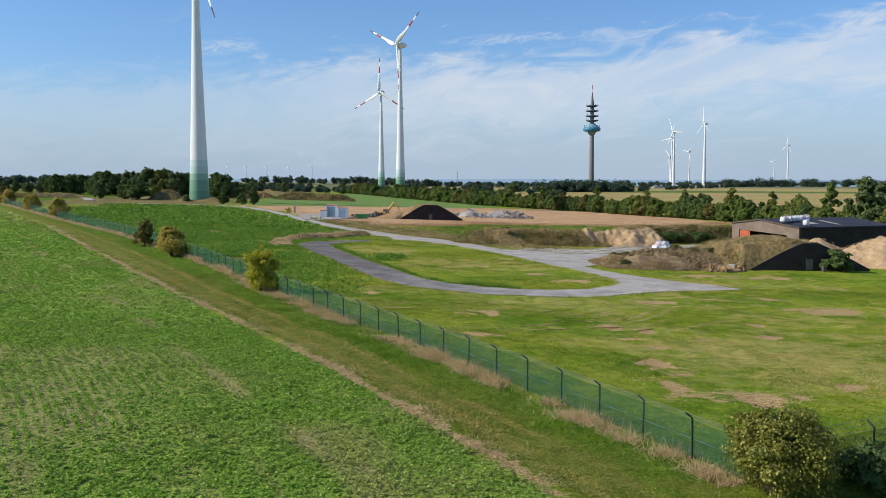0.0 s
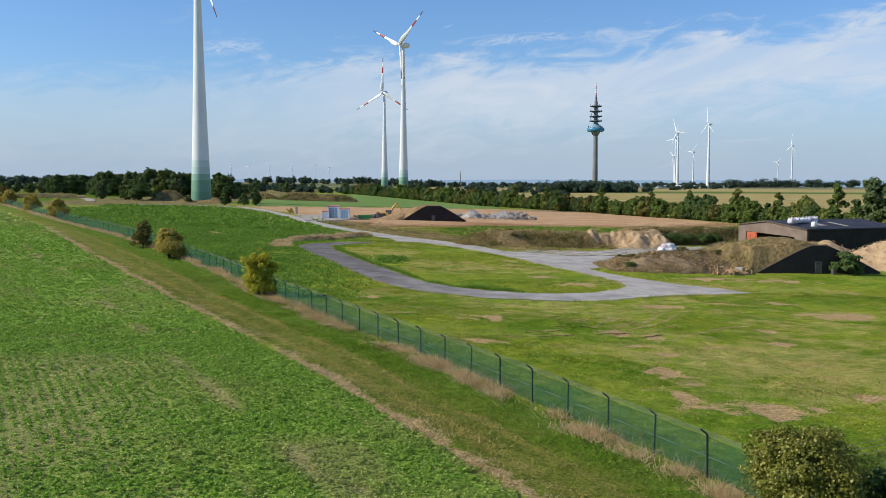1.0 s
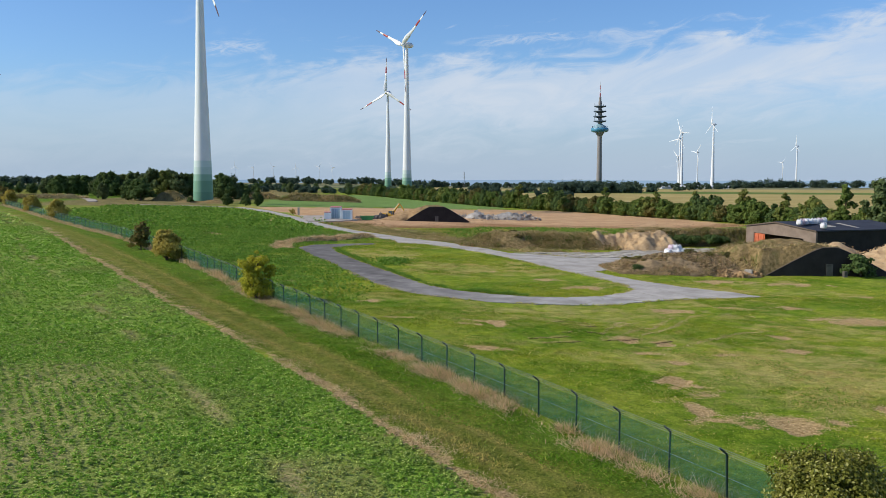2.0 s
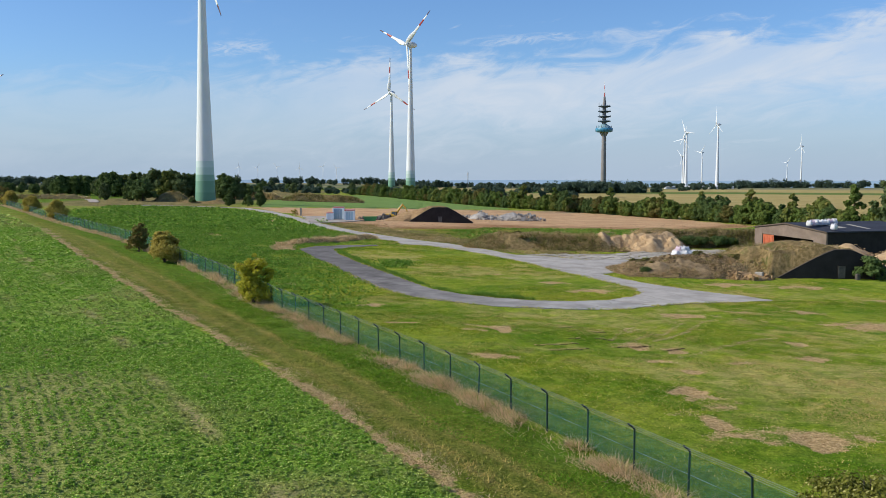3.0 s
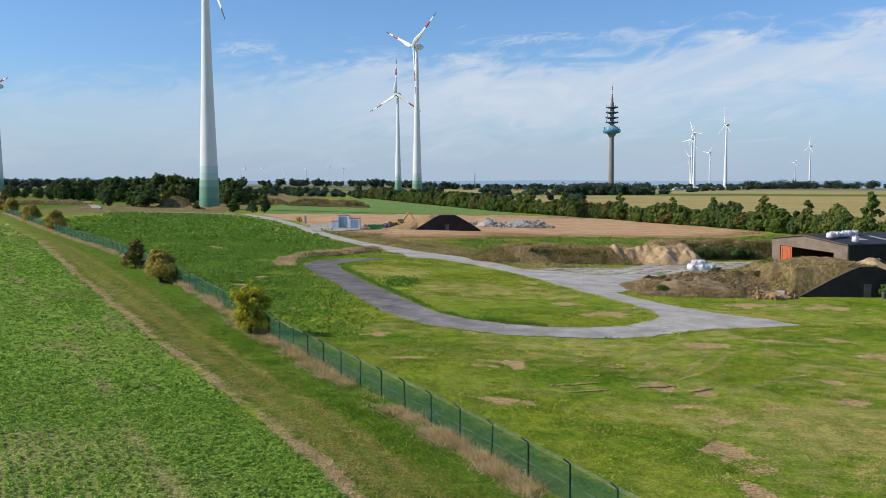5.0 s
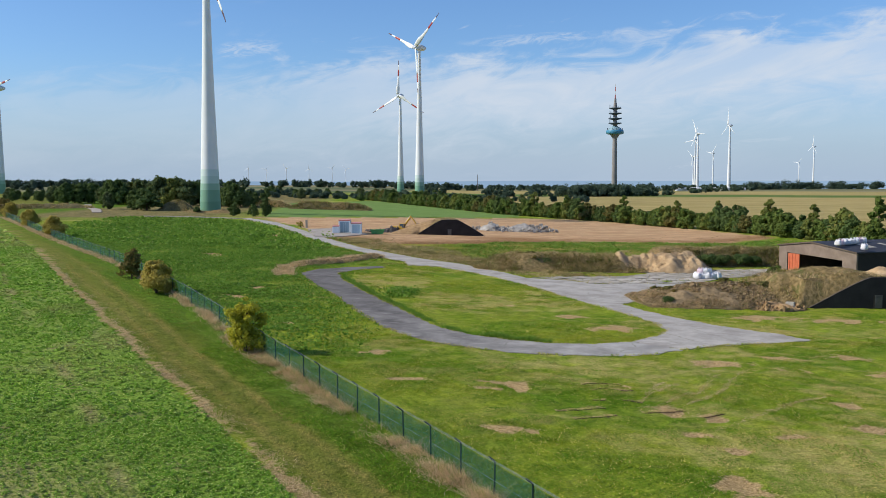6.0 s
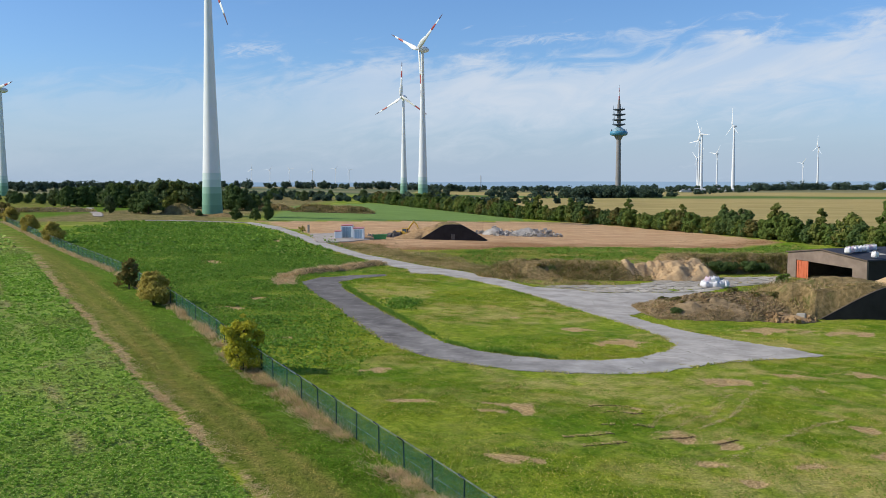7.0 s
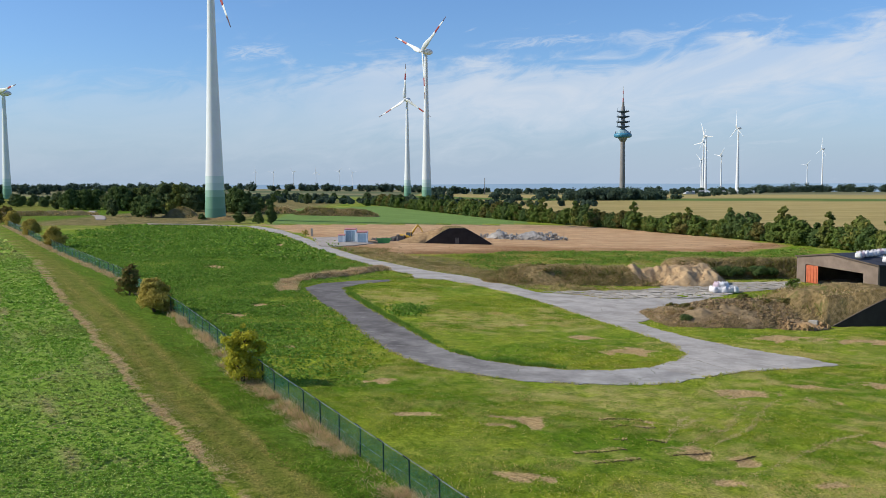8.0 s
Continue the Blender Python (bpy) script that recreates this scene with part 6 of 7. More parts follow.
# ---- growing cover: crop, grass, weeds, dry stalks ----
def leaves_at(x, y, z, size, rs, tilt=0.5, long=1.4, three=False):
    n = len(x)
    pos = np.stack([x, y, z], 1)
    nrm = rs.normal(size=(n, 3)) * tilt + (0, 0, 1.0)
    nrm /= np.linalg.norm(nrm, axis=1, keepdims=True)
    u = np.cross(nrm, rs.normal(size=(n, 3)))
    u /= np.linalg.norm(u, axis=1, keepdims=True) + 1e-9
    v = np.cross(nrm, u)
    s = (size * (0.6 + 0.8 * rs.rand(n)))[:, None]
    u, v = u * s * 0.5 * long, v * s * 0.5
    if three:
        return np.stack([pos - u, pos + u - 0.8 * v, pos + u * 0.4 + 1.5 * v], 1).reshape(-1, 3), np.arange(n * 3).reshape(n, 3)
    return np.stack([pos - u, pos - v, pos + u, pos + v], 1).reshape(-1, 3), np.arange(n * 4).reshape(n, 4)


def blades_at(x, y, z, tall, wide, rs, lean=0.4):
    n = len(x)
    a = rs.rand(n) * math.tau
    side = np.stack([np.cos(a), np.sin(a), 0 * a], 1) * (wide * (0.6 + 0.8 * rs.rand(n)))[:, None] * 0.5
    b = rs.rand(n) * math.tau
    h = tall * (0.55 + 0.7 * rs.rand(n))
    reach = h * lean * rs.rand(n)
    tip = np.stack([np.cos(b) * reach, np.sin(b) * reach, h], 1)
    p = np.stack([x, y, z], 1)
    return np.stack([p - side, p + side, p + tip], 1).reshape(-1, 3), np.arange(n * 3).reshape(n, 3)


def surface(x, y):
    return gz_np(x, y) + relief(x, y)


def sparse_rows(x, y):
    """Thinly grown corner of the field, where the sown rows show."""
    return np.clip(1.25 * np.exp(-(((x + 25) / 9) ** 2 + ((y - 43) / 17) ** 2)) * (0.4 + 1.1 * n7(x, y)), 0, 1)


def bare_at(x, y):
    b = line_x(BORDER, y)
    ru = (x - b) * 0.87
    return np.clip(np.exp(-((ru + 8.3 + (n20(x, y) - 0.5)) / 0.55) ** 2) * np.clip(n7(x, y) * 3.0 - 1.3, 0, 1)
                   + np.exp(-((ru + 21.5 + (n20(x, y) - 0.5)) / 0.7) ** 2) * np.clip(n7(y, x) * 3.0 - 1.3, 0, 1)
                   + 0.55 * np.clip((n20(x + 200, y * 0.6) - 0.50) * 2.4, 0, 1) * np.clip((along_rows(ru * 1.3, y * 1.15 * 0.12) - 0.45) * 3.0, 0, 1), 0, 1)


ROADN = [(a, b) for a, b in ROAD]


def off_road(x, y):
    return ~inside(ROADN, x, y) & ~inside(YARD, x, y)


def patch_at(x, y):
    r = np.zeros(len(x))
    torn = (n2(x, y) - 0.5) * 1.1 + (n7(x, y) - 0.5) * 0.5 + (n05(x, y) - 0.5) * 0.9
    for px, py, a, b in PATCHES:
        d = np.hypot((x - px) / a, (y - py) / b) + torn
        r = np.maximum(r, np.clip((1.10 - d) / 0.8, 0, 1))
    return r


rs = np.random.RandomState(77)


def with_dry(ob, dry, corners):
    ob.data.attributes.new("dry", "FLOAT", "POINT").data.foreach_set("value", np.repeat(dry, corners).astype(np.float32))
    return ob


def crop_cover(name, y0, y1, depth, per, size, lift):
    # single plants, each a low dome of leaves
    each = 11
    n = int((y1 - y0) * depth * per / each)
    y = rs.uniform(y0, y1, n)
    x = line_x(BORDER, y) - 0.6 - rs.rand(n) * depth
    ru = (x - line_x(BORDER, y)) * 0.87
    rows = np.maximum(np.clip((n20(x + 60, y) - 0.42) * 3, 0, 1) * 0.75, 1.15 * sparse_rows(x, y)) * (0.5 + 0.5 * np.cos(ru * math.tau / 0.62 + n7(x, y)))
    keep = (rs.rand(n) > bare_at(x, y) * 0.9) & (rs.rand(n) > rows) & (worn_dirt(x, y) < 0.5)
    x, y = x[keep], y[keep]
    spread = size * 1.55 * rs.uniform(0.6, 1.25, len(x))
    tone = rs.normal(size=len(x)) * 0.10
    high = rs.uniform(0.5, 1.2, len(x))
    x, y, spread, tone, high = (np.repeat(a, each) for a in (x, y, spread, tone, high))
    r, a = rs.rand(len(x)) ** 0.6, rs.rand(len(x)) * math.tau
    x, y = x + np.cos(a) * r * spread, y + np.sin(a) * r * spread
    h = lift * high * (1.05 - 0.85 * r * r) * (0.75 + 0.5 * n2(x * 2.2, y * 2.2))
    v, f = leaves_at(x, y, surface(x, y) + 0.04 + h, size, rs, 0.45, three=True)
    dry = np.clip(bare_at(x, y) * 1.2 + (n20(x, y + 90) - 0.55) * 1.5 + (n7(x, y) - 0.6) + 0.12 + tone, 0, 0.8)
    tagged(with_dry(new(name, tri_mesh(name, v, f, M["crop"])), dry, 3), "low leafy green catch crop in the field", "crop", kind="stuff")


crop_cover("crop_leaves", 24, 70, 40, 200, 0.082, 0.14)
crop_cover("crop_leaves", 70, 125, 62, 70, 0.125, 0.14)
crop_cover("crop_leaves", 125, 215, 80, 17, 0.25, 0.14)
crop_cover("crop_leaves", 215, 420, 110, 1.6, 0.80, 0.16)


def meadow(name, n, xr, yr, mask, tall, wide, material, label, dry, lean=1.3):
    x, y = rs.uniform(*xr, n), rs.uniform(*yr, n)
    k = mask(x, y) & off_road(x, y)
    x, y = x[k], y[k]
    # blades gather in tufts
    pull = 0.35 * rs.rand(len(x))
    cx, cy = np.round(x / (4 * wide) + 0.8 * n2(y, x)) * 4 * wide, np.round(y / (4 * wide) + 0.8 * n2(x, y)) * 4 * wide
    x, y = x + (cx - x) * pull, y + (cy - y) * pull
    v, f = blades_at(x, y, surface(x, y) - 0.01, tall * (0.25 + 1.5 * n2(x * 1.3, y * 1.3)) * (0.5 + n7(x, y)), wide, rs, lean)
    tagged(with_dry(new(name, tri_mesh(name, v, f, material)), np.clip(dry(x, y) + rs.normal(size=len(x)) * 0.06, 0, 1), 3), label, "grass", kind="stuff")


def in_meadow(x, y):
    return (x > line_x(FENCE, y) + 0.2) & (patch_at(x, y) < 0.5) & (rs.rand(len(x)) < 0.25 + 1.1 * n7(x, y))


def in_verge(x, y):
    return (worn_dirt(x, y) < 0.35) & (x > line_x(BORDER, y) + 0.3) & (x < line_x(FENCE, y)) & (rs.rand(len(x)) < 0.2 + 1.1 * n2(x, y))


meadow("meadow_grass", 420000, (-14, 64), (33, 112), in_meadow, 0.085, 0.075, M["grass"], "short green meadow grass, yellowed in places", dryness, 2.6)
meadow("meadow_grass", 260000, (-30, 66), (108, 195), in_meadow, 0.085, 0.13, M["grass"], "short green grass round the asphalt lane", dryness, 3.2)
meadow("verge_grass", 230000, (-42, 16), (26, 112), in_verge, 0.095, 0.07, M["verge_grass"], "mown yellow-green grass on the field verge", track_at, 2.4)
meadow("verge_grass", 60000, (-135, -30), (108, 260), in_verge, 0.11, 0.14, M["verge_grass"], "mown yellow-green grass on the field verge", track_at, 2.6)


def in_lush(x, y):
    b, f = line_x(BORDER, y), line_x(FENCE, y)
    w = (x - b) / (f - b)
    return (w > 0.50 + (n7(x, y) - 0.5) * 0.3) & (w < 0.97) & (rs.rand(len(x)) < np.clip(2.4 * n2(x, y) + 1.2 * n7(y, x) - 1.15, 0, 1))


def in_tufts(x, y):
    away = x - line_x(FENCE, y)
    return (away > 0.4) & (patch_at(x, y) < 0.3) & (rs.rand(len(x)) < np.clip(2.6 * n2(x, y) + 1.4 * n7(y, x) - 1.75, 0, 1) * np.clip(1.2 - away / 60, 0.25, 1))


meadow("rough_grass", 90000, (-45, 110), (190, 262), lambda x, y: (x > -20 - (y - 190) * 0.35) & ~inside(BROWN, x, y) & (rs.rand(len(x)) < 0.2 + n7(y, x)), 0.14, 0.22, M["verge_grass"], "rough yellow-green grass round the banks", lambda x, y: np.clip(n7(x, y + 30) * 2.4 - 0.8, 0, 1), 2.8)
meadow("rough_grass", 110000, (-2, 112), (206, 304), lambda x, y: inside(GREEN_REAR, x + (n7(x, y) - 0.5) * 12, y + (n7(y, x) - 0.5) * 12) & (rs.rand(len(x)) < 0.15 + n7(y, x)), 0.22, 0.24, M["verge_grass"], "rough yellow-green grass behind the banks", lambda x, y: np.clip(n7(x, y + 30) * 2.4 - 0.9, 0, 1), 2.2)
meadow("verge_tufts", 260000, (-30, 16), (27, 100), in_lush, 0.13, 0.07, M["lush_grass"], "thick dark green grass tufts along the fence", lambda x, y: 0 * x, 3.4)
meadow("meadow_tufts", 330000, (-14, 50), (33, 100), in_tufts, 0.09, 0.075, M["lush_grass"], "dark green grass tufts in the meadow", lambda x, y: 0 * x, 3.6)


def weed_cover(n, xr, yr, size, lift):
    x, y = rs.uniform(*xr, n), rs.uniform(*yr, n)
    area = [(-12, 92), (-22, 150), (-30, 176), (-20, 205), (-40, 258), (-80, 345), (-125, 350), (-109, 250), (-50, 158)]
    k = inside(area, x + (n7(x, y) - 0.5) * 10 + rs.normal(size=n) * 5, y + (n20(x, y) - 0.5) * 16 + rs.normal(size=n) * 7) & (x > line_x(FENCE, y) + 0.5) & off_road(x, y) & (patch_at(x, y) < 0.5) & (rs.rand(n) < 0.25 + 1.2 * n7(x, y))
    x, y = x[k], y[k]
    v, f = leaves_at(x, y, surface(x, y) + lift * (0.3 + rs.rand(len(x))) * (0.4 + n2(x, y)), size * (0.6 + 0.8 * n7(x, y)), rs, 0.7)
    tagged(new("weed_leaves", tri_mesh("weed_leaves", v, f, M["weed"])), "low leafy dark green weeds", "weeds", kind="stuff")


n = 60000
x, y = rs.uniform(-2, 112, n), rs.uniform(208, 304, n)
k = inside(GREEN_REAR, x + (n7(x, y) - 0.5) * 8, y + (n7(y, x) - 0.5) * 8) & (rs.rand(n) < np.clip(0.55 * n7(x, y) + 0.9 * n2(x, y) - 0.30, 0, 1))
x, y = x[k], y[k]
v, f = leaves_at(x, y, gz_np(x, y) + 0.30 * rs.rand(len(x)) * (0.4 + 1.2 * n7(x, y)), 0.34, rs, 0.8, three=True)
tagged(new("weed_leaves", tri_mesh("weed_leaves", v, f, M["weed"])), "rough green weeds between the banks and the bare soil", "weeds", kind="stuff")
weed_cover(330000, (-95, -8), (95, 230), 0.21, 0.24)
weed_cover(60000, (-125, -30), (220, 350), 0.60, 0.35)


def stalks(name, line, spread, per, tall, wide, label, material, shift=0.0, lean=0.5):
    xs, ys = [], []
    for (x0, y0), (x1, y1) in zip(line, line[1:]):
        d = math.hypot(x1 - x0, y1 - y0)
        n = int(d * per)
        u, o = rs.rand(n), rs.normal(size=n) * spread + shift
        nx_, ny_ = (y1 - y0) / d, -(x1 - x0) / d
        x, y = x0 + (x1 - x0) * u + nx_ * o, y0 + (y1 - y0) * u + ny_ * o
        k = rs.rand(n) < np.clip((0.6 * n7(x * 2, y * 2) + 0.5 * n2(x, y) - 0.34) * 3.0, 0.04, 1)
        xs.append(x[k]), ys.append(y[k])
    x, y = np.concatenate(xs), np.concatenate(ys)
    k = off_road(x, y)
    x, y = x[k], y[k]
    v, f = blades_at(x, y, surface(x, y) - 0.02, tall * (0.25 + 1.3 * n2(x * 1.5, y * 1.5)), wide, rs, lean)
    tagged(new(name, tri_mesh(name, v, f, material)), label, "dry grass", kind="stuff")


def clods(name, x, y, size, seed, material, label, z=None):
    """Loose lumps of earth, each a small rough block."""
    q = np.random.RandomState(seed)
    n = len(x)
    s = size * (0.35 + 0.9 * q.rand(n) ** 2)
    cube = np.array([(a, b, c) for c in (-0.5, 0.9) for b in (-1, 1) for a in (-1, 1)], float)
    a = q.rand(n) * math.tau
    jit = cube[None] * s[:, None, None] * q.uniform(0.55, 1.3, (n, 8, 1))
    jx = jit[:, :, 0] * np.cos(a)[:, None] - jit[:, :, 1] * np.sin(a)[:, None]
    jy = jit[:, :, 0] * np.sin(a)[:, None] + jit[:, :, 1] * np.cos(a)[:, None]
    v = np.stack([jx, jy, jit[:, :, 2] * 0.6], -1) + np.stack([x, y, surface(x, y) + 0.02 if z is None else z], 1)[:, None]
    fc = np.array([(0, 2, 3, 1), (4, 5, 7, 6), (0, 1, 5, 4), (2, 6, 7, 3), (0, 4, 6, 2), (1, 3, 7, 5)])
    f = (np.arange(n)[:, None, None] * 8 + fc[None]).reshape(-1, 4)
    return tagged(new(name, tri_mesh(name, v.reshape(-1, 3), f, material)), label, "soil", kind="stuff")


M["tan_soil"] = plain("tan_soil", (0.34, 0.225, 0.095), (0.74, 0.54, 0.265), 0.95, 2.0, 0, 0, 9)
y = rs.uniform(25, 190, 52000)
x = line_x(BORDER, y) + rs.normal(size=len(y)) * 0.8
k = (rs.rand(len(y)) < 0.10 * worn_dirt(x, y) ** 1.5) & (rs.rand(len(y)) < np.clip(60 / y, 0, 1))
clods("soil_clods", x[k], y[k], 0.038, 3, M["tan_soil"], "crumbled tan earth along the field border")
x, y = rs.uniform(0, 56, 160000), rs.uniform(44, 134, 160000)
k = (patch_at(x, y) > 0.45) & (rs.rand(len(x)) < 0.16) & (x > line_x(FENCE, y) + 0.5) & off_road(x, y)
clods("soil_clods", x[k], y[k], 0.032, 4, M["tan_soil"], "torn tan earth on bare spots of the meadow")
x, y = rs.uniform(0, 56, 120000), rs.uniform(44, 134, 120000)
k = (patch_at(x, y) > 0.12) & (x > line_x(FENCE, y) + 0.5) & off_road(x, y)
v, f = blades_at(x[k], y[k], surface(x[k], y[k]), 0.06, 0.06, rs, 4.0)
tagged(new("dead_grass", tri_mesh("dead_grass", v, f, M["dry_grass"])), "dead flattened straw round the bare spots", "dry grass", kind="stuff")
def heap_clods(count, cx, cy, half, turn, fn, size, material, label, seed):
    """Lumps lying on a heap's surface."""
    q = np.random.RandomState(seed)
    u, v = q.uniform(-half[0], half[0], count), q.uniform(-half[1], half[1], count)
    h = fn(u, v)
    k = h > 0.3
    u, v, h = u[k], v[k], h[k]
    ca, sa = math.cos(radians(turn)), math.sin(radians(turn))
    x, y = cx + u * ca - v * sa, cy + u * sa + v * ca
    clods("soil_clods", x, y, size, seed, material, label, gz_np(x, y) + h + q.uniform(-0.20, 0.15, len(x)))


heap_clods(3000, 45.5, 196.5, (12.5, 7), 8, sand_ridge, 0.10, M["sand"], "loose lumps on the sand heap", 71)
heap_clods(7000, 40.0, 147.0, (13, 10), 3, lambda u, v: np.interp(u, (-11.5, -8, -2, 4, 9, 11.5), (0, 1.5, 2.8, 3.1, 2.6, 0)) * np.clip(1.15 - np.abs(v - 0.06 * u) / 7.5, 0, 1) ** 0.8, 0.17, M["clod_soil"], "clods of brown earth on the heap", 72)
heap_clods(3000, 84.0, 158.0, (15, 13), 0, lambda u, v: np.maximum(np.maximum(cone(11.5, 5.2)(u - 1, v), cone(7.0, 4.4)(u + 6.5, v - 8.0)), cone(9.0, 4.6)(u - 7, v + 1)), 0.10, M["sand"], "loose lumps on the sand heap", 73)
NEAR_FENCE = [p for p in FENCE if p[1] < 116]
stalks("dry_stalks", NEAR_FENCE, 0.62, 640, 0.36, 0.042, "bleached dry grass matted along the fence", M["dry_grass"], -0.70, 3.6)
stalks("dry_stalks", NEAR_FENCE, 0.40, 90, 0.70, 0.035, "tall bleached dry grass along the fence", M["dry_grass"], -0.35, 1.4)
stalks("green_stalks", NEAR_FENCE, 0.55, 60, 0.50, 0.05, "green weeds among the dry grass along the fence", M["lush_grass"], -0.15, 1.4)
stalks("dry_stalks", [p for p in FENCE if p[1] > 110], 0.45, 150, 0.60, 0.07, "tall bleached dry grass along the fence", M["dry_grass"], -0.5, 1.2)
stalks("dry_stalks", FENCE_SIDE, 0.5, 400, 0.6, 0.04, "tall bleached dry grass along the fence", M["dry_grass"], 0.7)
stalks("dry_stalks", [p for p in BORDER if 24 < p[1] < 210], 0.55, 330, 0.10, 0.040, "flattened straw along the field border", M["dry_grass"], 0.1, 4.0)
stalks("dry_stalks", [(26, 171), (12, 188), (3, 201), (-6, 210), (-14, 224), (-21, 236), (-33, 264)], 3.6, 620, 0.42, 0.13, "dry brown brush along the upper lane", M["scrub"], 4.6, 1.8)
stalks("edge_grass", [(11.5, 106.6), (6.8, 108.0), (2.6, 110.6), (-1.0, 115.0), (-3.9, 122.6), (-8.1, 133.8), (-13.4, 148.1), (-18.3, 163.2), (-19.8, 171.5)], 0.30, 220, 0.42, 0.09, "dark grass hanging over the lane edge", M["weed"], 0.45, 1.2)
stalks("dry_stalks", [(-28.4, 163), (-30.2, 170), (-31.2, 178), (-28.5, 186), (-23, 194), (-19, 203), (-13.8, 212)], 0.75, 1100, 0.60, 0.10, "pale dry grass on the bank by the lane", M["dry_grass"], 0.0, 1.6)


def bank_cover(count, cx, cy, half, turn, fn, tall, wide, material=None):
    u, v = rs.uniform(-half[0], half[0], count), rs.uniform(-half[1], half[1], count)
    h = fn(u, v)
    k = h > 0.12
    u, v, h = u[k], v[k], h[k]
    ca, sa = math.cos(radians(turn)), math.sin(radians(turn))
    x, y = cx + u * ca - v * sa, cy + u * sa + v * ca
    vv, f = blades_at(x, y, gz_np(x, y) + h - 0.1, tall * (0.15 + 0.7 * n7(x, y) + 0.9 * n2(x, y) ** 2), wide * (0.7 + 0.6 * rs.rand(len(x))), rs, 2.2)
    tagged(new("bank_scrub", tri_mesh("bank_scrub", vv, f, material or M["scrub"])), "dry brown grass and scrub on the bank", "dry grass", kind="stuff")


bank_cover(30000, 23.0, 194.5, (20, 8), 4, ridge(19, 7, 3.1, 1.0, 9), 0.75, 0.15)
bank_cover(22000, 62.0, 213.0, (20, 7), 8, ridge(19, 6, 3.6, 1.5, 5), 0.85, 0.16)
bank_cover(34000, 40.0, 147.0, (13, 10), 3, lambda u, v: np.interp(u, (-11.5, -8, -2, 4, 9, 11.5), (0, 1.5, 2.8, 3.1, 2.6, 0)) * np.clip(1.15 - np.abs(v - 0.06 * u) / 7.5, 0, 1) ** 0.8, 0.40, 0.17, M["mat_straw"])
bank_cover(26000, 57.0, 142.5, (29, 21), 4, berm, 0.65, 0.13)


def crest_only(u, v):
    h = berm(u, v)
    return np.where((h > 3.6) | ((v < 1.6) & (v > 0.45) & (u > -3)), h, 0.0)


bank_cover(26000, 57.0, 142.5, (29, 21), 4, crest_only, 0.55, 0.10, M["dry_grass"])
bank_cover(5000, -22.8, 195.0, (18, 2.6), 63, ridge(17.5, 2.3, 0.8, 0.2, 4), 0.7, 0.13, M["dry_grass"])
bank_cover(7000, -63, 488, (24, 9), 8, ridge(23, 8, 3.0, 1.5, 9), 1.3, 0.45)
bank_cover(4000, -100, 500, (16, 8), -4, ridge(15, 7, 2.8, 1.0, 8), 1.3, 0.45)
bank_cover(2500, -126, 425, (11, 6), 4, ridge(10, 5.5, 4.6, 1.0, 9), 0.6, 0.35)
bank_cover(7000, -196, 420, (34, 9), 30, ridge(33, 8, 1.8, 2.0, 10), 1.0, 0.4)


x, y = rs.uniform(-36, 112, 26000), rs.uniform(244, 322, 26000)
k = inside(BROWN, x, y) & (rs.rand(len(x)) < np.clip(1.1 - line_gap([(-33, 268), (-20, 250), (-1, 260), (24, 280), (50, 287), (84, 288), (112, 316)], x, y, False) / 11, 0.05, 1) * n7(x, y))
clods("soil_clods", x[k], y[k], 0.15, 9, M["red_soil"], "clods of reddish earth at the edge of the bare soil")


# ---- concrete yard: loose slabs with grown joints ----
tagged(new("yard_bed", sheet_mesh("yard_bed", YARD, 0.085, asphalt("worn_concrete", (0.270, 0.240, 0.195), (0.440, 0.400, 0.335), (0.22, 0.20, 0.11)), ragged=0.5)), "worn concrete bed of the old yard", "pavement", kind="structure")
M["slab"], snt, sb = mat("slab")
sinfo = snt.nodes.new("ShaderNodeObjectInfo")
sw = tex_noise(snt, 0.9, 5, 0.65, place(snt))
scol = mixrgb(snt, ramp(snt, sw, 0.35, 0.65), (0.330, 0.285, 0.228), (0.600, 0.535, 0.445))
scol = mixrgb(snt, mathn(snt, "MULTIPLY", sinfo.outputs["Random"], 0.55), scol, (0.190, 0.170, 0.125))
scol = mixrgb(snt, ramp(snt, tex_noise(snt, 0.35, 5, 0.7, place(snt)), 0.56, 0.66, 0, 0.8), scol, (0.130, 0.140, 0.050))
link(snt, scol, sb.inputs["Base Color"])
sb.inputs["Roughness"].default_value = 0.9
bump(snt, sb, tex_noise(snt, 7.0, 4, 0.6, place(snt)), 0.5, 0.03)
yard = tagged(new("yard"), "old concrete slab yard with grass in the joints", "pavement", kind="structure")
slab_meshes = []
for k in range(4):
    bm = box((-0.5, -0.5, -0.12), (0.5, 0.5, 0.0), 0.015)
    for v in bm.verts:
        v.co.x += 0.02 * noise.noise((v.co.x * 3 + k, v.co.y * 3, 0))
    me = bpy.data.meshes.new("slab")
    bm.to_mesh(me)
    bm.free()
    me.materials.append(M["slab"])
    slab_meshes.append(me)
rq = random.Random(12)
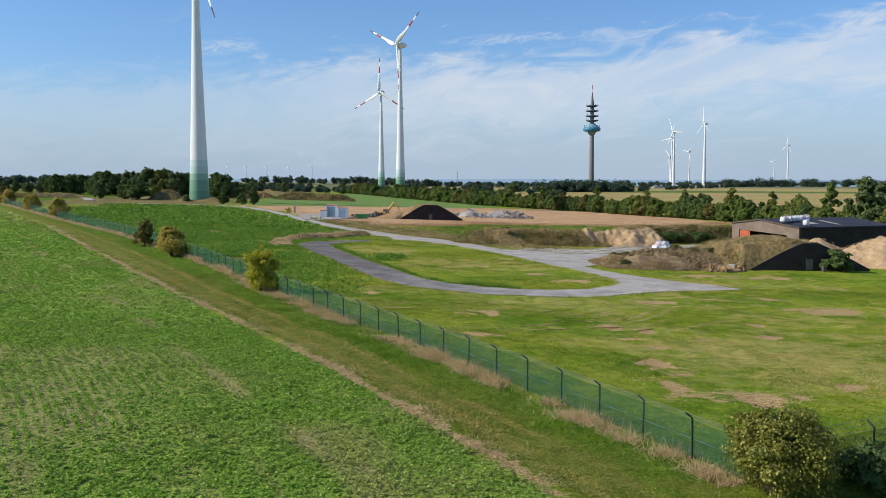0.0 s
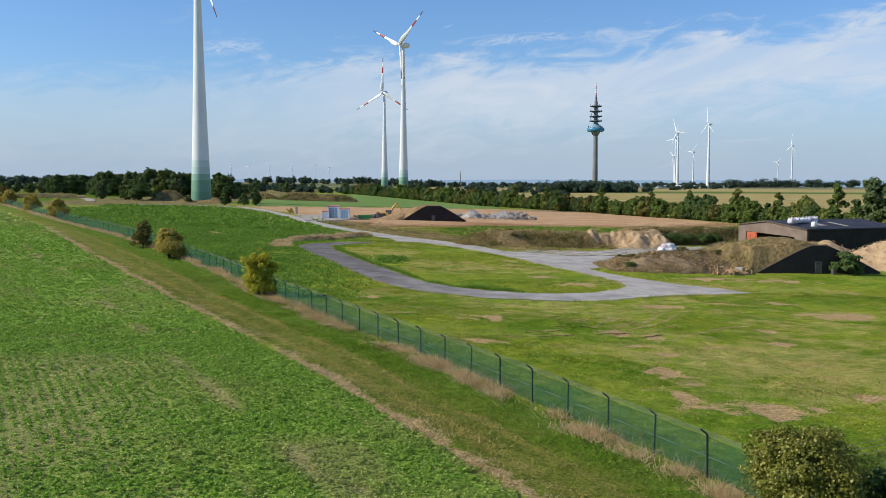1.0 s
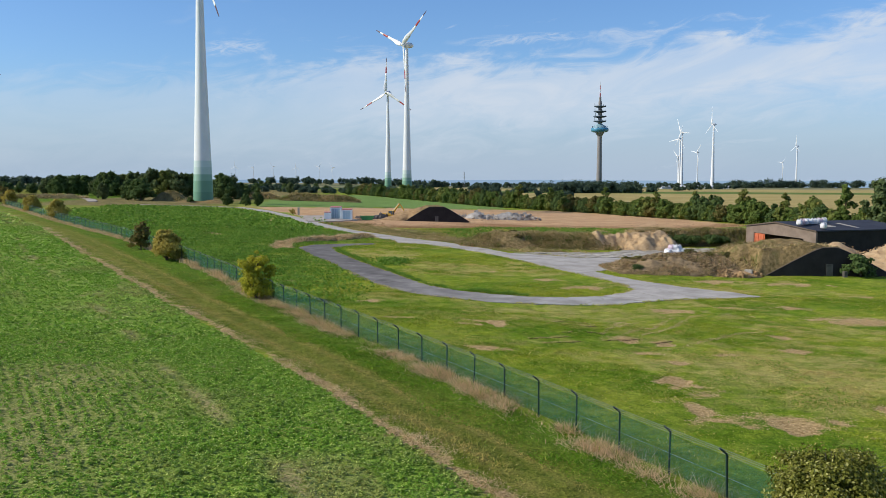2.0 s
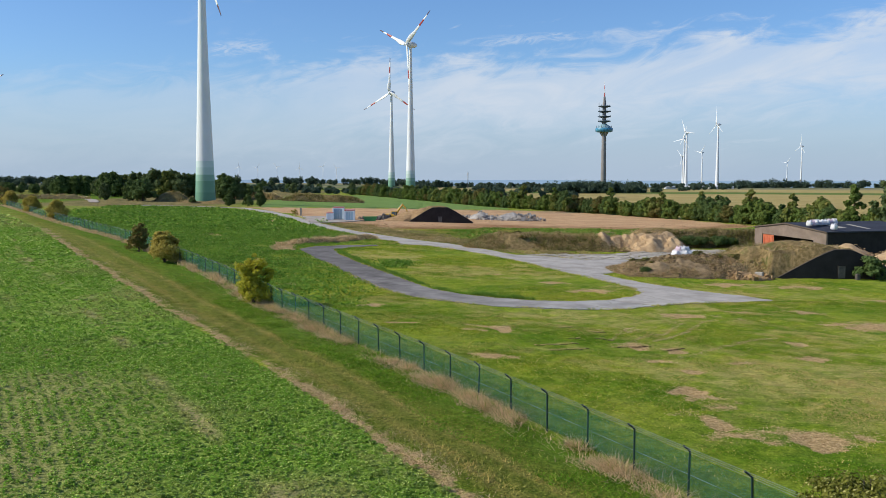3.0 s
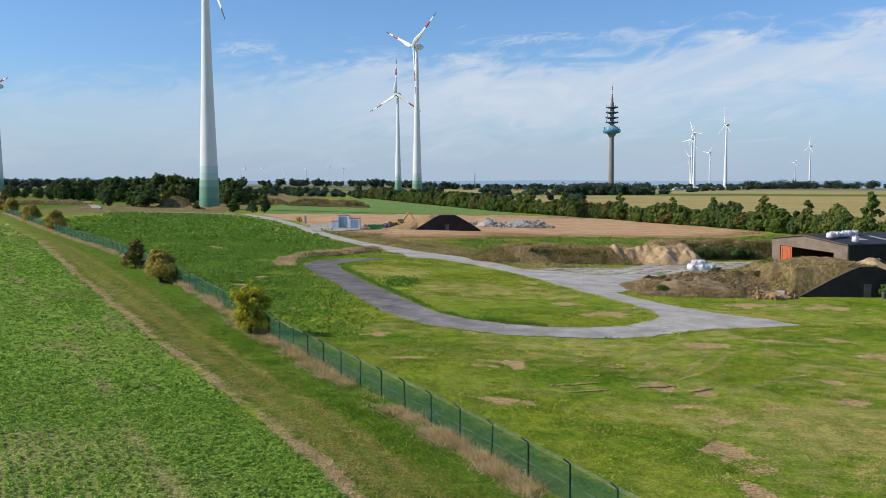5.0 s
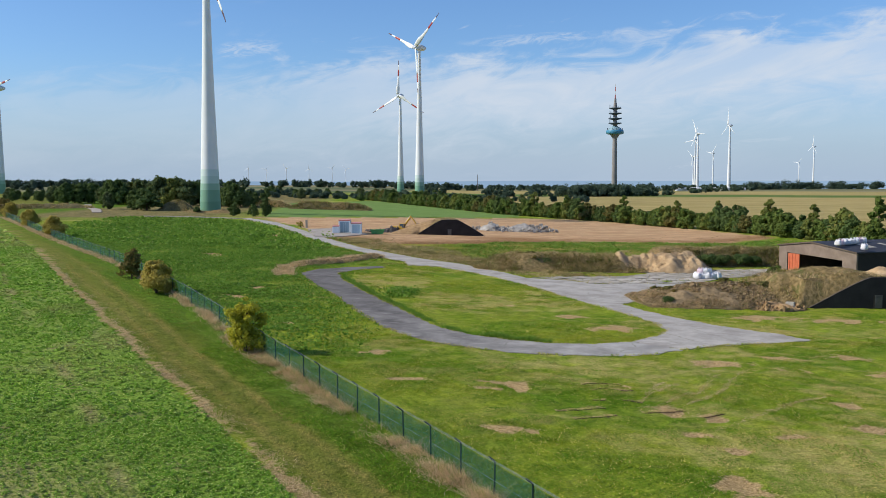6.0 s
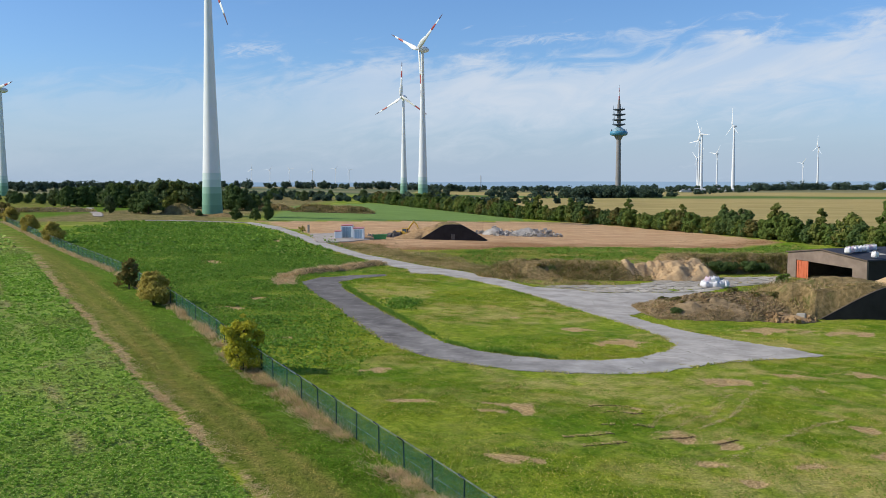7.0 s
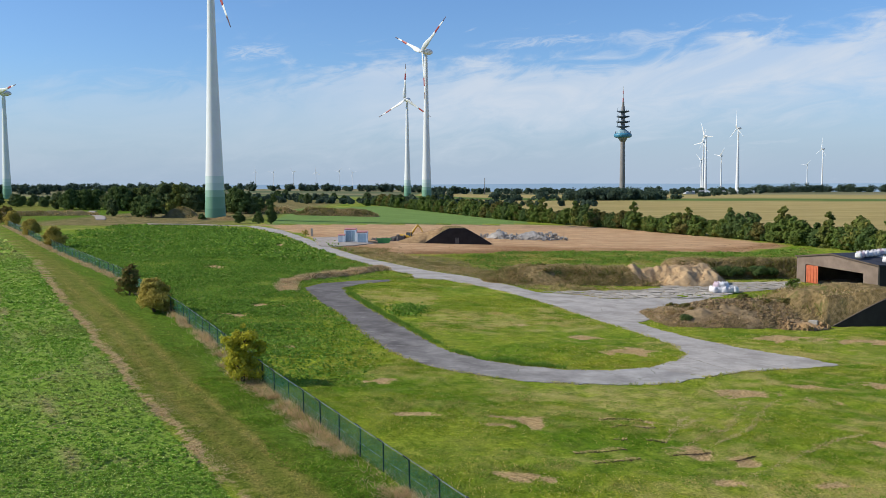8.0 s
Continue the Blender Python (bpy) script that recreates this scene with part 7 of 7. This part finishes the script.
for i in range(16):
    for j in range(9):
        cx, cy = 14.0 + i * 4.3 * 0.93 - j * 0.9, 166.5 + j * 3.6 + i * 1.05
        if not inside(YARD, np.array([cx]), np.array([cy]))[0] or inside(ROADN, np.array([cx]), np.array([cy]))[0] or rq.random() < 0.12:
            continue
        ob = new("slab", slab_meshes[rq.randint(0, 3)])
        ob.parent = yard
        ob.matrix_local = Matrix.LocRotScale((cx, cy, gz(cx, cy) + 0.155 + rq.uniform(-0.02, 0.02)), Euler((rq.uniform(-0.005, 0.005), -0.03, 0.25)), (rq.uniform(3.6, 4.05), rq.uniform(3.05, 3.45), 1))

# grass and weeds in the joints of the yard, tufts along the lane's edges
n = 9000
x, y = rs.uniform(13, 73, n), rs.uniform(166, 204, n)
gx_, gy_ = (x - 14.0) * 0.97 + (y - 166.5) * 0.25, (y - 166.5) * 0.97 - (x - 14.0) * 0.25
k = inside(YARD, x, y) & ((np.abs((gx_ / 4.15) % 1 - 0.5) > 0.44) | (np.abs((gy_ / 3.6) % 1 - 0.5) > 0.43)) & (rs.rand(n) < 1.4 * n7(x, y))
v, f = blades_at(x[k], y[k], gz_np(x[k], y[k]) + 0.08, 0.32, 0.16, rs, 1.0)
tagged(new("joint_weeds", tri_mesh("joint_weeds", v, f, M["scrub"])), "dry weeds growing in the slab joints", "weeds", kind="stuff")
xs, ys = [], []
for (x0, y0), (x1, y1) in zip(ROAD, ROAD[1:]):
    m_ = int(math.hypot(x1 - x0, y1 - y0) * 16)
    u = rs.rand(m_)
    xs.append(x0 + (x1 - x0) * u + rs.normal(size=m_) * 0.22), ys.append(y0 + (y1 - y0) * u + rs.normal(size=m_) * 0.22)
x, y = np.concatenate(xs), np.concatenate(ys)
k = rs.rand(len(x)) < np.clip(n7(x * 2, y * 2) * 2.2 - 0.5, 0, 1)
v, f = blades_at(x[k], y[k], gz_np(x[k], y[k]) + 0.02, 0.22, 0.13, rs, 1.1)
tagged(with_dry(new("edge_grass", tri_mesh("edge_grass", v, f, M["grass"])), np.clip(n2(x[k], y[k]) * 1.2 - 0.2, 0, 1), 3), "ragged grass along the asphalt edge", "grass", kind="stuff")
# dry shrubs and green shrubs on the banks
DRY = [tree_meshes("dry_bush", 70 + k, 1.7, 1.5, 0.0, 700, 0.20, (M["leaf_brown"], M["leaf_russet"])[k], 28, stems=3, three=True) for k in range(2)]
rq2 = random.Random(31)
for cx_, cy_, half_, turn_, fn_, many in ((23.0, 194.5, (18, 5), 4, ridge(19, 7, 3.1, 1.0, 9), 14), (62.0, 213.0, (17, 4), 8, ridge(19, 6, 3.6, 1.5, 5), 10), (57.0, 142.5, (10, 12), 4, berm, 7), (40.0, 147.0, (9, 4), 3, lambda u, v: np.interp(u, (-11.5, -8, -2, 4, 9, 11.5), (0, 1.5, 2.8, 3.1, 2.6, 0)) * np.clip(1.15 - np.abs(v - 0.06 * u) / 7.5, 0, 1) ** 0.8, 7)):
    for k in range(many):
        u, v = rq2.uniform(-half_[0], half_[0]), rq2.uniform(-half_[1], half_[1])
        h = float(fn_(np.array(u), np.array(v)))
        if h < 0.6:
            continue
        ca, sa = math.cos(radians(turn_)), math.sin(radians(turn_))
        e = plant("shrub", DRY[k % 2], cx_ + u * ca - v * sa, cy_ + u * sa + v * ca, ("small dry brown shrub on the bank", "small brownish-green shrub on the bank")[k % 2], "shrub", "dry shrubs on the banks", rq2.uniform(0, 360), rq2.uniform(0.5, 1.05), 0.7)
        e.location.z += h - 0.35
for sx, sy, sc in ((16.0, 193.5, 0.8), (19.5, 192.0, 1.0), (23.0, 193.0, 0.9), (54.5, 206.0, 0.9), (58.0, 206.5, 1.0), (61.5, 207.5, 0.9), (65.5, 208.0, 1.0), (68.5, 208.5, 0.8), (58.5, 152.0, 0.6), (33.0, 140.5, 0.5)):
    e = plant("shrub", BUSH_DARK, sx, sy, "low dark green shrub on the bank", "shrub", "shrubs on the banks", sx * 40, sc)
    e.location.z += 0.8 if sy > 200 else 0.5


# ---- torn tyre ruts, and a dark green clump on the grass island ----
def rut(x0, y0, x1, y1, seed):
    """Tread marks: short bars of torn soil beside a line coloured dark as trench shadow."""
    q = np.random.RandomState(seed)
    d = math.hypot(x1 - x0, y1 - y0)
    bars = int(d / 0.26)
    u = np.repeat((np.arange(bars) + 0.5) / bars, 9) + q.normal(size=bars * 9) * 0.05 / d
    o = np.tile(np.linspace(-0.16, 0.30, 9), bars) + q.normal(size=bars * 9) * 0.05
    nx_, ny_ = -(y1 - y0) / d, (x1 - x0) / d
    x, y = x0 + (x1 - x0) * u + nx_ * o, y0 + (y1 - y0) * u + ny_ * o
    k = q.rand(len(x)) < 0.85
    clods("soil_rut", x[k], y[k], 0.048, seed, M["tan_soil"], "tread marks of torn tan soil in the grass")
    # near-black lumps of soil imitate the shadow in the rut
    m_ = int(d * 30)
    u, o = q.rand(m_), q.normal(size=m_) * 0.07 - 0.30
    x, y = x0 + (x1 - x0) * u + nx_ * o, y0 + (y1 - y0) * u + ny_ * o
    clods("soil_rut", x, y, 0.05, seed + 50, M["rut_soil_shade"], "torn soil coloured dark for the shadow beside a tyre rut")


M["rut_soil_shade"] = plain("rut_soil_shade", (0.04, 0.028, 0.016), (0.13, 0.085, 0.045), 0.95, 2.0, 0, 0, 8)
for i, (a, b, c, d) in enumerate(RUTS):
    rut(a, b, c, d, i)
xs, ys = [], []
for x0, y0, x1, y1 in TYRES:
    m_ = int(math.hypot(x1 - x0, y1 - y0) * 60)
    u = rs.rand(m_)
    xs.append(x0 + (x1 - x0) * u + rs.normal(size=m_) * 0.16), ys.append(y0 + (y1 - y0) * u + rs.normal(size=m_) * 0.16 + 0.5 * np.sin(u * 3.1))
x, y = np.concatenate(xs), np.concatenate(ys)
k = (rs.rand(len(x)) < np.clip(n7(x, y) * 2 - 0.4, 0, 1)) & off_road(x, y)
v, f = blades_at(x[k], y[k], surface(x[k], y[k]) + 0.02, 0.07, 0.06, rs, 4.0)
tagged(new("dead_grass", tri_mesh("dead_grass", v, f, M["dry_grass"])), "yellowed grass in faint tyre tracks", "dry grass", kind="stuff")
x, y = rs.normal(size=1300) * 1.3 - 7.2, rs.normal(size=1300) * 2.4 + 146.0
v, f = leaves_at(x, y, surface(x, y) + 0.1 + 0.4 * rs.rand(1300), 0.28, rs, 0.7)
tagged(new("weed_leaves", tri_mesh("weed_leaves", v, f, M["weed"])), "dark green clump of leafy weeds", "weeds", kind="stuff")
